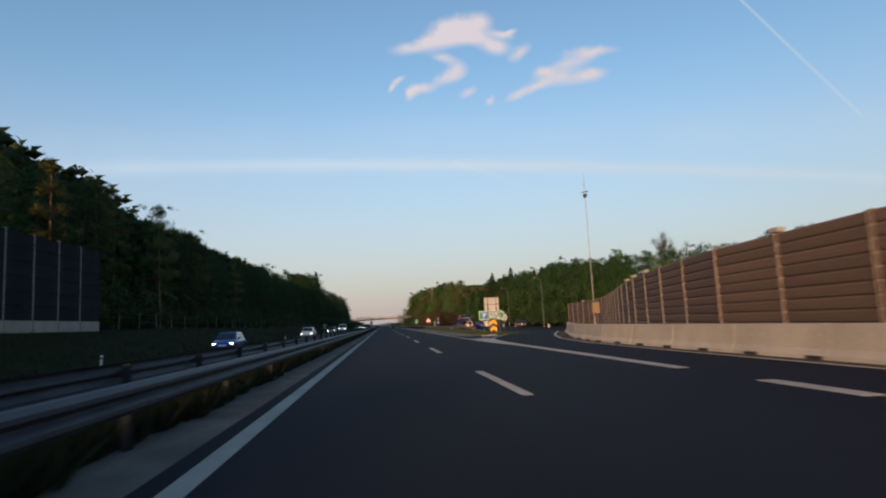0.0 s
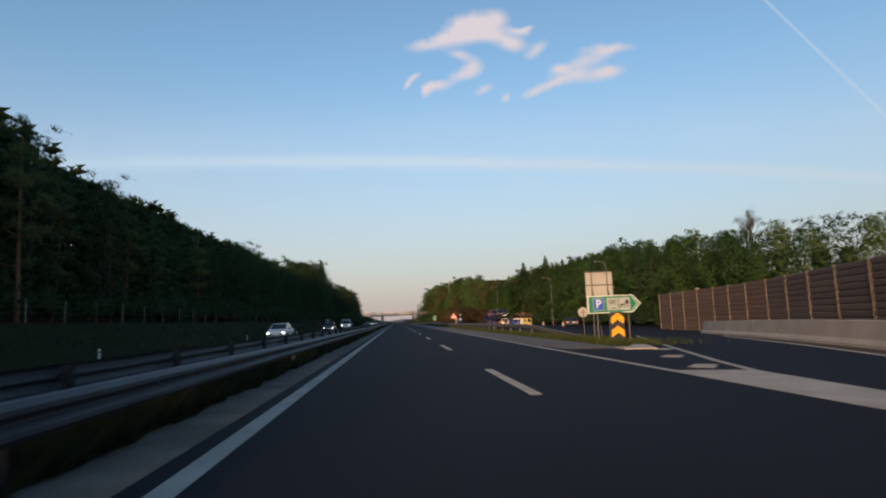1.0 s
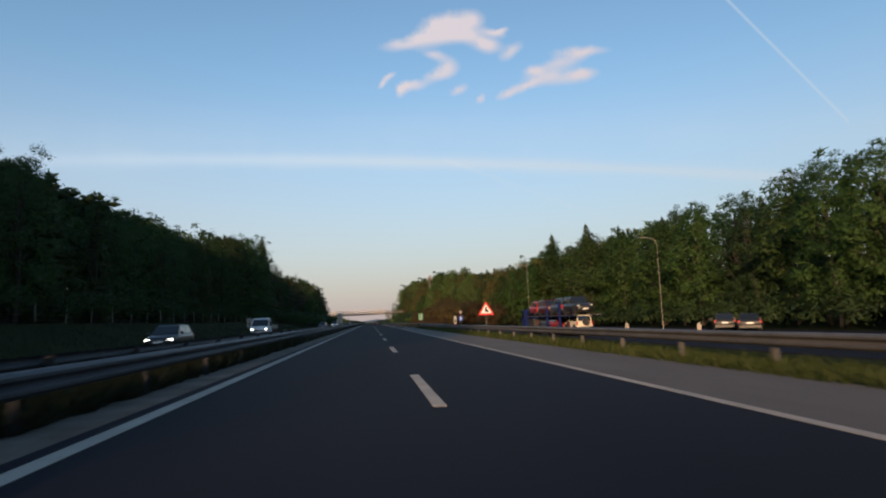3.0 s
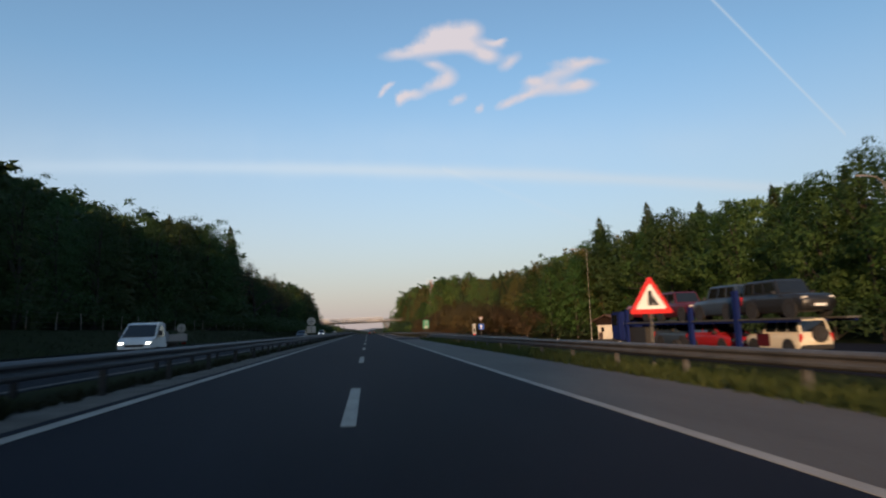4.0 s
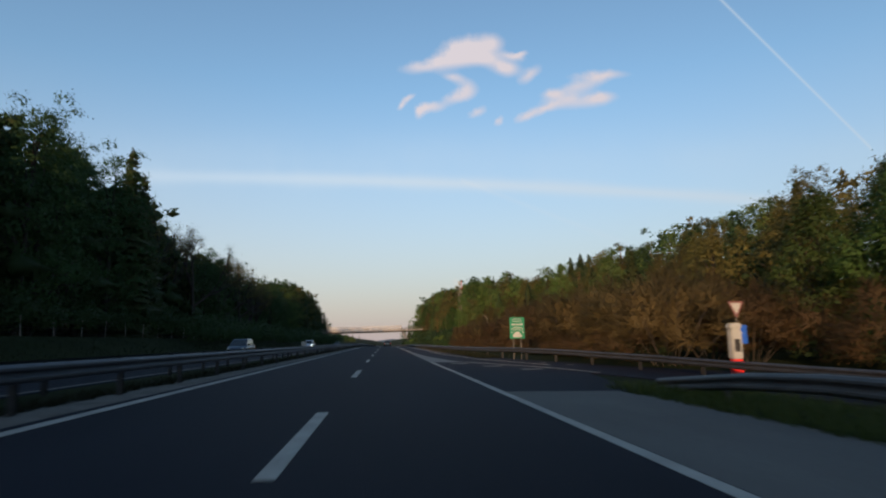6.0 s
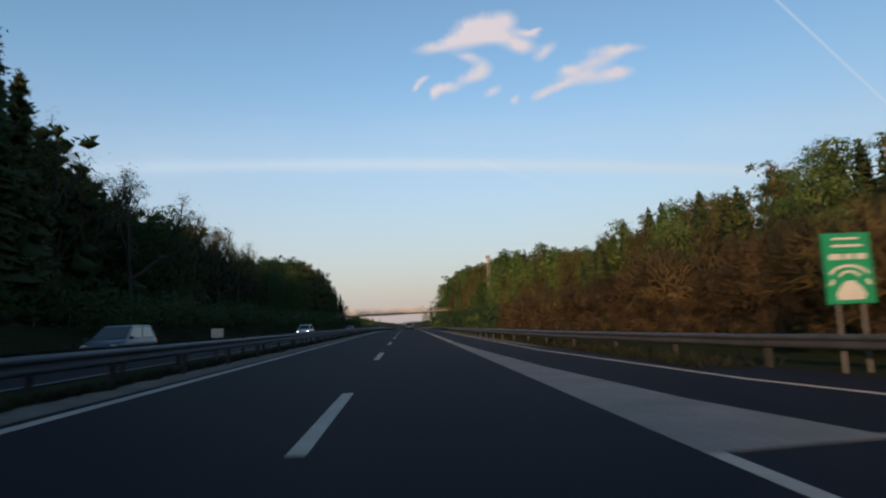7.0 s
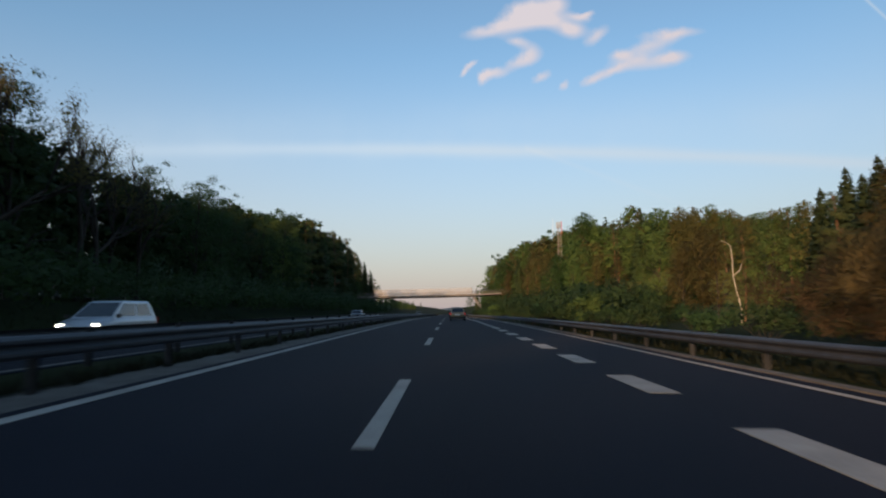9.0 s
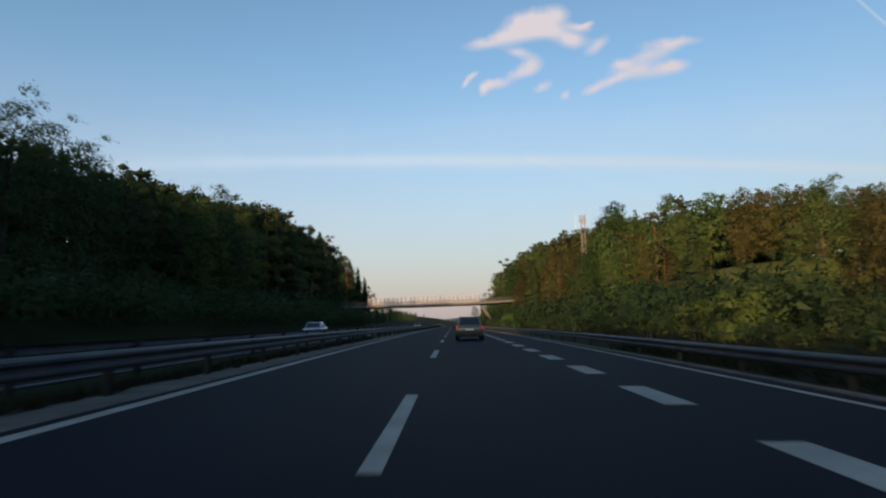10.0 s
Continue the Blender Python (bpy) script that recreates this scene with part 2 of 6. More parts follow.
M_leaf_gold = leaf_mat("budding_leaf", (0.10, 0.090, 0.028), (0.15, 0.125, 0.045))
M_leaf_russet = leaf_mat("russet_leaf", (0.088, 0.080, 0.024), (0.142, 0.116, 0.036))
M_needle = leaf_mat("needle", (0.042, 0.066, 0.026), (0.080, 0.104, 0.038))
M_pine_needle = leaf_mat("pine_needle", (0.078, 0.094, 0.030), (0.135, 0.138, 0.046))
M_brown_twig = leaf_mat("brown_thicket", (0.088, 0.061, 0.027), (0.138, 0.094, 0.042))
# weed colour darkened to carry the shade under the guard rails
M_dry = leaf_mat("shaded_weed", (0.013, 0.016, 0.007), (0.027, 0.029, 0.013))
M_glass = mat("car_glass", (0.010, 0.012, 0.014), rough=0.06, grime=0.05, spec=0.8)
M_tyre = mat("tyre", (0.018, 0.018, 0.019), rough=0.85, scale=10)
M_rim = mat("alloy_rim", (0.45, 0.46, 0.48), rough=0.35, metal=0.8, scale=8)
M_black = mat("black_plastic", (0.02, 0.02, 0.021), rough=0.6, scale=6)
M_white = mat("white_enamel", (0.72, 0.72, 0.70), (0.64, 0.64, 0.61), rough=0.4, scale=2, grime=0.06)
# white lowered in colour to give the signs their shade
M_sign_white = mat("shade_toned_white", (0.34, 0.35, 0.34), (0.29, 0.30, 0.29), rough=0.5, scale=3, grime=0.1)
M_cream = mat("cream_sheet", (0.36, 0.345, 0.31), (0.30, 0.285, 0.25), rough=0.55, scale=1.2, grime=0.08)
M_green_sign = mat("green_enamel", (0.006, 0.17, 0.085), (0.005, 0.145, 0.07), rough=0.4, scale=2, grime=0.05)
M_blue_sign = mat("blue_enamel", (0.015, 0.085, 0.42), (0.013, 0.075, 0.36), rough=0.4, scale=2, grime=0.05)
M_red_sign = mat("red_enamel", (0.62, 0.025, 0.02), (0.54, 0.02, 0.018), rough=0.4, scale=2, grime=0.05)
M_yellow = mat("yellow_enamel", (0.78, 0.36, 0.015), (0.70, 0.31, 0.012), rough=0.4, scale=2, grime=0.05)
M_roof_tile = mat("roof_tile", (0.095, 0.052, 0.038), (0.065, 0.037, 0.028), rough=0.85, scale=3, bump=0.4, vary=0.15)
M_plaster = mat("plaster", (0.62, 0.575, 0.48), (0.54, 0.495, 0.41), rough=0.85, scale=0.8, fine=14, bump=0.15, grime=0.08)
M_plaster_yellow = mat("yellow_plaster", (0.60, 0.50, 0.24), (0.50, 0.41, 0.19), rough=0.85, scale=0.8, fine=14, bump=0.15, grime=0.15)
# gable colour darkened to stand for the roof overhang's shade
M_gable = mat("shaded_gable", (0.024, 0.014, 0.011), (0.016, 0.010, 0.008), rough=0.85, scale=2, stretch=(6, 6, 0.6), spec=0.1)
M_dark_wood = mat("dark_wood", (0.060, 0.034, 0.024), (0.040, 0.024, 0.018), rough=0.8, scale=2, stretch=(6, 6, 0.6))
M_headlamp = glow("headlamp", (1.0, 0.93, 0.80), 4.5)
M_tail = mat("tail_lamp", (0.45, 0.012, 0.012), rough=0.2, grime=0.05)
M_tail_on = glow("lit_tail_lamp", (0.7, 0.02, 0.015), 0.25)
M_lens = mat("clear_lens", (0.55, 0.55, 0.52), rough=0.12, grime=0.05)

# ---- mesh helpers ----


def part(name, data, material, parent=None, label=""):
    """Links arrays (verts, faces) or a mesh as one object under a thing or a part."""
    me = data
    if not isinstance(data, bpy.types.Mesh):
        me = bpy.data.meshes.new(name)
        me.from_pydata([tuple(v) for v in data[0]], [], [tuple(f) for f in data[1]])
        me.update()
    for m in (material if isinstance(material, (list, tuple)) else [material]):
        if m and m.name not in me.materials:
            me.materials.append(m)
    ob = new(name, me)
    if parent:
        ob.parent = parent
    if label:
        ob["label"] = label
    return ob


def thing(name, m, label, category, group="", kind=""):
    ob = new(name)
    ob.empty_display_size = 0.2
    ob.matrix_world = m
    return tagged(ob, label, category, group, kind)


def join(*items):
    vs, fs = [], []
    for v, f in items:
        k = len(vs)
        vs += [tuple(p) for p in v]
        fs += [tuple(i + k for i in q) for q in f]
    return vs, fs


def box(x0, x1, y0, y1, z0, z1):
    v = [(x, y, z) for z in (z0, z1) for x, y in ((x0, y0), (x1, y0), (x1, y1), (x0, y1))]
    return v, [(3, 2, 1, 0), (4, 5, 6, 7), (0, 1, 5, 4), (1, 2, 6, 5), (2, 3, 7, 6), (3, 0, 4, 7)]


def soft_box(x0, x1, y0, y1, z0, z1, r=0.03):
    """A box with chamfered edges."""
    bm = bmesh.new()
    vs = [bm.verts.new(p) for p in box(x0, x1, y0, y1, z0, z1)[0]]
    for f in box(0, 1, 0, 1, 0, 1)[1]:
        bm.faces.new([vs[i] for i in f])
    bmesh.ops.bevel(bm, geom=bm.edges[:], offset=r, segments=2, affect="EDGES")
    bm.verts.index_update()
    out = [v.co[:] for v in bm.verts], [tuple(v.index for v in f.verts) for f in bm.faces]
    bm.free()
    return out


def tube(pts, radii, n=6, cap=True):
    pts = [Vector([float(c) for c in p]) for p in pts]
    vs, fs = [], []
    for i, p in enumerate(pts):
        d = (pts[min(i + 1, len(pts) - 1)] - pts[max(i - 1, 0)]).normalized()
        a = d.cross(Vector((0, 0, 1)) if abs(d.z) < 0.9 else Vector((1, 0, 0))).normalized()
        b = d.cross(a)
        for k in range(n):
            t = 2 * math.pi * k / n
            vs.append(tuple(p + (math.cos(t) * a + math.sin(t) * b) * float(radii[i])))
    for i in range(len(pts) - 1):
        for k in range(n):
            fs.append((i * n + k, i * n + (k + 1) % n, (i + 1) * n + (k + 1) % n, (i + 1) * n + k))
    if cap:
        fs += [tuple(range(n - 1, -1, -1)), tuple(range((len(pts) - 1) * n, len(pts) * n))]
    return vs, fs


def slab(poly, z0, z1):
    """An upright prism over a flat outline in x and y."""
    n = len(poly)
    vs = [(x, y, z0) for x, y in poly] + [(x, y, z1) for x, y in poly]
    return vs, [tuple(range(n - 1, -1, -1)), tuple(range(n, 2 * n))] + [(i, (i + 1) % n, n + (i + 1) % n, n + i) for i in range(n)]


def plate(poly, y0, y1):
    """A prism over an outline in x and z, from y0 to y1: signs that face along y."""
    n = len(poly)
    vs = [(x, y0, z) for x, z in poly] + [(x, y1, z) for x, z in poly]
    return vs, [tuple(range(n)), tuple(range(2 * n - 1, n - 1, -1))] + [(i, n + i, n + (i + 1) % n, (i + 1) % n) for i in range(n)]


def disc(cx, cz, r, n=28):
    return [(cx + r * math.cos(2 * math.pi * k / n), cz + r * math.sin(2 * math.pi * k / n)) for k in range(n)]


def rect(x0, x1, z0, z1):
    return [(x0, z0), (x1, z0), (x1, z1), (x0, z1)]


def lettering(text, size, m, material, parent, name="lettering"):
    cu = bpy.data.curves.new(name, "FONT")
    cu.body, cu.size, cu.extrude, cu.align_x, cu.align_y = text, size, 0.002, "CENTER", "CENTER"
    tmp = new(name, cu)
    me = bpy.data.meshes.new_from_object(tmp)
    bpy.data.objects.remove(tmp)
    ob = part(name, me, material, parent)
    ob.matrix_local = m
    return ob


def shade(ob, on=True):
    ob.data.polygons.foreach_set("use_smooth", [on] * len(ob.data.polygons))
    return ob


def sm(x):
    x = min(max(x, 0.0), 1.0)
    return x * x * (3 - 2 * x)


def lerp_table(table, y):
    return float(np.interp(y, [a for a, _ in table], [b for _, b in table]))


# ---- the lie of the land ----


def along(y):
    """The road's gentle fall beyond the crest."""
    if y < 300:
        return 0.0
    if y < 360:
        return -0.007 * (y - 300) ** 2 / 120
    return -0.21 - 0.007 * (min(y, 640) - 360)


def surf(x, y):
    """Paved level: one crossfall to the right, with the rest area lying lower."""
    k = sm((y - 45) / 50) * (1 - sm((y - 190) / 35))
    z = -0.02 * (min(max(x, -6.9), 9) + 3.8) + 0.02 * (max(min(x, -6.9), -18) + 6.9)
    if x > 8:
        z += -0.62 * sm((x - 8) / 6) * k - 0.65 * sm((x - 20) / 5) * sm((y - 177) / 10) * (1 - sm((y - 204) / 14))
    return z + along(y)


def land(x, y):
    z = surf(x, y) - 0.05
    if x < -16:
        z += 0.44 * sm((-16 - x) / 3) + 1.75 * sm((-16.5 - x) / 9) + 1.6 * sm((-26 - x) / 25) + 9 * sm((-44 - x) / 50) + 5 * sm((-60 - x) / 200)
    if x > 33:
        z += 4.5 * sm((x - 33) / 60)
    hill = sm((y - 335) / 90)
    if x > 12:
        z += hill * (0.8 * sm((x - 12) / 6) + 9 * sm((x - 18) / 38) + 10 * sm((x - 60) / 160))
    if x < -18:
        z += hill * 3 * sm((-20 - x) / 18)
    z += 0.05 * noise.noise((x * 0.25, y * 0.25, 3.0)) * (1 if x < -16.5 or x > 9 else 0)
    return z


def strip(name, pairs, material, dz=0.0, parent=None, step=4.0, deep=0.06):
    """A paved or painted ribbon between two edges, given as (xl, yl, xr, yr) rows, laid on the land."""
    rows = []
    for (a, b), (c, d), (e, f), (g, h) in (((p[0], p[1]), (p[2], p[3]), (q[0], q[1]), (q[2], q[3])) for p, q in zip(pairs, pairs[1:])):
        k = max(1, math.ceil(max(math.hypot(e - a, f - b), math.hypot(g - c, h - d)) / step))
        for i in range(k):
            t = i / k
            rows.append((a + (e - a) * t, b + (f - b) * t, c + (g - c) * t, d + (h - d) * t))
    rows.append(pairs[-1])
    vs, fs = [], []
    across = max(1, min(6, round(max(abs(r[2] - r[0]) for r in rows) / 3)))
    for xl, yl, xr, yr in rows:
        line = [(xl + (xr - xl) * j / across, yl + (yr - yl) * j / across) for j in range(across + 1)]
        vs.append((*line[0], surf(*line[0]) + dz - deep))
        vs += [(x, y, surf(x, y) + dz) for x, y in line]
        vs.append((*line[-1], surf(*line[-1]) + dz - deep))
    w = across + 3
    for i in range(len(rows) - 1):
        for j in range(w - 1):
            fs.append((i * w + j, i * w + j + 1, (i + 1) * w + j + 1, (i + 1) * w + j))
    for i in (0, len(rows) - 1):
        ring = [i * w + j for j in range(w)]
        fs.append(tuple(ring[::-1] if i else ring))
    return part(name, (vs, fs), material, parent)


xs = sorted(set([-3200, -1500, -800, -400, -250, -160, -110, -80, -60, -50, -42, -36, -32, -29, -27, -25, -23.5, -22, -20.5, -19, -17.5, -16.5, -15.6]
                + [-12, -8, -5.5, -4, 0, 4, 7] + [8 + k for k in range(0, 10)] + [20, 22, 25, 28, 31, 33, 36, 39, 43, 48, 54, 62, 72, 85, 105, 140, 200, 320, 600, 1200, 3200]))
ys = [-900, -400, -200, -100, -60] + list(range(-40, 560, 5)) + [570, 590, 620, 660, 720, 800, 950, 1200, 1600, 2300, 3200, 4200]
gv = [(x, y, land(x, y)) for y in ys for x in xs]
gw = len(xs)
gf = [(j * gw + i, j * gw + i + 1, (j + 1) * gw + i + 1, (j + 1) * gw + i) for j in range(len(ys) - 1) for i in range(gw - 1)]
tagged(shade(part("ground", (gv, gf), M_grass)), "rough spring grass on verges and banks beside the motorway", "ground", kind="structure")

mx, my = np.linspace(21, 62, 15), np.linspace(338, 432, 26)
tagged(shade(part("meadow", ([(x, y, land(x, y) + 0.02) for y in my for x in mx], [(j * 15 + i, j * 15 + i + 1, (j + 1) * 15 + i + 1, (j + 1) * 15 + i) for j in range(25) for i in range(14)]),
                           mat("meadow_grass", (0.085, 0.105, 0.022), (0.125, 0.120, 0.034), scale=0.12, fine=3, rough=0.95, bump=0.8, where="World", grime=0.3, spec=0.05))), "sunlit yellow-green meadow on the hillside", "meadow", kind="structure")

# paving
road = tagged(strip("road", [(-4.12, -80, 4.3, -80), (-4.12, 700, 4.3, 700)], M_asphalt), "dark smooth asphalt carriageway with white lane markings", "road", kind="structure")
far_road = tagged(strip("road_opposite", [(-15.6, -80, -6.9, -80), (-15.6, 700, -6.9, 700)], M_asphalt), "dark asphalt carriageway for oncoming traffic beyond the median", "road", kind="structure")
exit_road = tagged(strip("exit_road", [(4.3, -80, 7.95, -80), (4.3, 20, 8.0, 20), (4.3, 30, 8.3, 29), (4.4, 37, 9.2, 35.5), (5.0, 44, 11, 43.3), (6.2, 50, 13.6, 52),
                                       (8.6, 54, 17.0, 63), (12.0, 63.5, 22.0, 73), (16.5, 75, 25.5, 84), (17.0, 95, 29, 101), (16.5, 112, 33, 113), (16, 190, 33, 190), (13, 198, 22, 203), (9.2, 205.5, 15.5, 210), (4.3, 207, 12.8, 214),
                                       (4.3, 212.5, 10.4, 220), (4.3, 221, 8.2, 232), (4.3, 235, 6.9, 244), (4.3, 260, 6.8, 260), (4.3, 700, 6.8, 700)], M_asphalt, dz=-0.004),
                   "dark asphalt exit lane, rest area yard and merging lane", "road", kind="structure")
shoulder = tagged(strip("shoulder", [(4.3, 52.2, 6.9, 51.6), (4.1, 54, 6.7, 54), (3.9, 60, 6.6, 60), (3.88, 85, 6.6, 85), (3.85, 150, 6.6, 150), (3.85, 197, 6.6, 197)], M_old_asphalt, dz=0.003),
                  "pale worn asphalt hard shoulder beside the carriageway", "shoulder", kind="structure")
tagged(strip("gravel_verge", [(-5.15, -80, -4.12, -80), (-5.15, 700, -4.12, 700)], M_gravel, dz=-0.012), "pale gravel strip along the median edge", "gravel", kind="structure")
tagged(strip("exit_nose", [(4.3, 36, 4.5, 36), (4.3, 44, 5.1, 44), (4.3, 48, 6.0, 48), (4.3, 52.2, 7.3, 51.5)], M_asphalt, dz=-0.010), "dark asphalt between carriageway and exit lane", "road", kind="structure")
tagged(strip("shoulder_end", [(4.3, 197, 7.0, 197), (4.3, 207, 8.9, 206)], M_asphalt, dz=-0.008), "dark asphalt where the shoulder meets the merging lane", "shoulder", kind="structure")
tagged(strip("shoulder_gravel", [(6.60, 56, 6.95, 56), (6.60, 120, 7.0, 120), (6.60, 196, 6.9, 196)], M_gravel, dz=-0.016), "pale gravelly lip between shoulder and grass", "gravel", kind="structure")
tagged(strip("gutter", [(10.5, 214, 11.0, 214.4), (8.55, 223.5, 9.0, 223.8), (7.05, 240, 7.4, 240), (6.95, 260, 7.25, 260), (6.95, 700, 7.25, 700)], M_gravel, dz=-0.006), "pale gravelly edge along the merging lane", "gravel", kind="structure")
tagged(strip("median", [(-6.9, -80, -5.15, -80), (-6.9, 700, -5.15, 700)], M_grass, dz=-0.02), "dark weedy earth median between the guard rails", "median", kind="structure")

# painted markings, parts of their roads
edge = 0.11
strip("edge_line", [(-3.78 - edge, -80, -3.78 + edge, -80), (-3.78 - edge, 700, -3.78 + edge, 700)], M_white_line, 0.006, road, 6, 0.005)
strip("edge_line", [(3.69, 41.2, 3.88, 41.2), (3.68, 55, 3.87, 55), (3.68, 85, 3.86, 85), (3.64, 205, 3.82, 205), (3.56, 219, 3.74, 219)], M_white_line, 0.006, road, 6, 0.005)
strip("edge_line", [(-7.33, -80, -7.17, -80), (-7.33, 700, -7.17, 700)], M_grey_line, 0.006, far_road, 6, 0.005)
strip("edge_line", [(-14.75, -80, -14.55, -80), (-14.75, 700, -14.55, 700)], M_white_line, 0.006, far_road, 6, 0.005)
# exit lane: its outer line, broad solid line, painted nose and bars
strip("edge_line", [(7.42, -80, 7.57, -80), (7.45, 18, 7.6, 18), (7.75, 28, 7.9, 27.9), (8.75, 36, 8.88, 35.9), (10.6, 44, 10.75, 43.8), (13.0, 52, 13.15, 51.8), (16.4, 62.5, 16.55, 62.2)], M_white_line, 0.006, exit_road, 3, 0.005)
strip("broad_line", [(4.20, 11.6, 4.56, 11.6), (4.12, 28, 4.62, 28), (3.80, 33, 4.74, 33), (3.66, 36, 4.92, 35.6), (3.66, 39, 5.18, 38.5), (3.68, 41.5, 5.42, 41.1)], M_white_line, 0.009, road, 3, 0.005)
strip("edge_line", [(5.28, 41.1, 5.44, 41.0), (6.0, 43.9, 6.15, 43.8), (7.4, 48.6, 7.55, 48.5), (9.1, 54.3, 9.25, 54.2), (10.4, 58.9, 10.55, 58.8), (12.4, 64, 12.55, 63.8), (15.9, 74, 16.05, 73.8)], M_white_line, 0.008, exit_road, 3, 0.005)
for bx, by in ((0, 0), (0.97, 3.7), (2.45, 7.6)):
    strip("bar_marking", [(4.49 + bx, 42.2 + by, 4.90 + bx, 41.8 + by), (5.09 + bx, 43.05 + by, 5.51 + bx, 42.75 + by)], M_white_line, 0.008, shoulder, 3, 0.005)
tagged(part("kerb_nose", slab([(6.2, 50.6), (7.3, 50.3), (7.95, 53.0), (7.4, 52.9), (6.9, 51.9), (6.3, 51.9)], surf(7, 51.5) - 0.1, surf(7, 51.5) + 0.05), M_concrete), "pale concrete kerb tip of the grass island", "kerb", kind="structure")
tagged(strip("soil_strip", [(7.66, -36, 8.16, -36), (7.68, 18, 8.16, 18), (7.98, 27.9, 8.40, 28), (8.96, 35.8, 9.42, 35.5), (10.85, 43.7, 11.42, 43.3), (13.25, 51.7, 14.2, 53), (16.6, 62.2, 17.5, 63.5)],
                    mat("brown_soil", (0.085, 0.062, 0.045), (0.05, 0.038, 0.028), scale=1.5, fine=20, rough=0.95, bump=0.7, where="World", grime=0.35, spec=0.1), dz=0.006), "brown soil and grit along the barrier's foot", "soil", kind="structure")
# merging lane: painted nose, bars, outer line
strip("broad_line", [(3.56, 217.5, 5.6, 217.9), (3.56, 221, 5.05, 221), (3.57, 228, 4.52, 228), (3.58, 239, 4.15, 239), (3.58, 250, 3.98, 250)], M_grey_line, 0.009, road, 3, 0.005)
strip("edge_line", [(9.4, 206.3, 9.55, 206.5), (8.3, 210.4, 8.45, 210.6), (6.1, 216.2, 6.25, 216.4), (5.5, 217.9, 5.65, 218.1)], M_white_line, 0.008, exit_road, 3, 0.005)
for bx, by in ((5.0, 215.4), (6.2, 212.0), (7.3, 208.6)):
    strip("bar_marking", [(bx - 0.5, by - 0.45, bx + 0.45, by - 0.30), (bx - 0.45, by + 0.30, bx + 0.5, by + 0.45)], M_grey_line, 0.010, exit_road, 3, 0.005)
strip("edge_line", [(9.35, 213.5, 9.5, 213.7), (7.3, 223.5, 7.45, 223.6), (6.35, 237, 6.5, 237), (6.25, 260, 6.4, 260), (6.25, 700, 6.4, 700)], M_white_line, 0.008, exit_road, 4, 0.005)


def dash_mesh(w, length):
    return box(-w / 2, w / 2, 0, length, -0.004, 0.003)


def dash_row(name, x, y0, y1, step, w, length, parent):
    first = None
    y = y0
    while y < y1:
        z = surf(x, y + length / 2)
        ob = part(name, first or dash_mesh(w, length), None if first else M_white_line, parent)
        first = ob.data
        rise = (surf(x, y + length) - surf(x, y)) / length
        ob.matrix_local = pose(x, y, surf(x, y) + 0.005, math.degrees(math.atan(rise)), math.degrees(0.02 if x > -7 else -0.02), 0)
        y += step


dash_row("lane_dash", 0.0, 8 - 75, 640, 15, 0.19, 5.0, road)
dash_row("lane_dash", -10.95, 3 - 75, 640, 15, 0.19, 5.0, far_road)
dash_row("broad_dash", 3.80, 311.9 - 12 * 5.04, 480, 5.04, 0.46, 2.4, road)
dash_row("broad_dash", 4.38, 8.6 - 2.4 - 9 * 5.04, 9, 5.04, 0.36, 2.4, road)

# ---- guard rails ----


def rail_point(path, s):
    for (x0, y0, h0), (x1, y1, h1) in zip(path, path[1:]):
        d = math.hypot(x1 - x0, y1 - y0)
        if s <= d:
            t = s / d
            return x0 + (x1 - x0) * t, y0 + (y1 - y0) * t, h0 + (h1 - h0) * t, math.atan2(y1 - y0, x1 - x0)
        s -= d
    return x1, y1, h1, math.atan2(y1 - y0, x1 - x0)


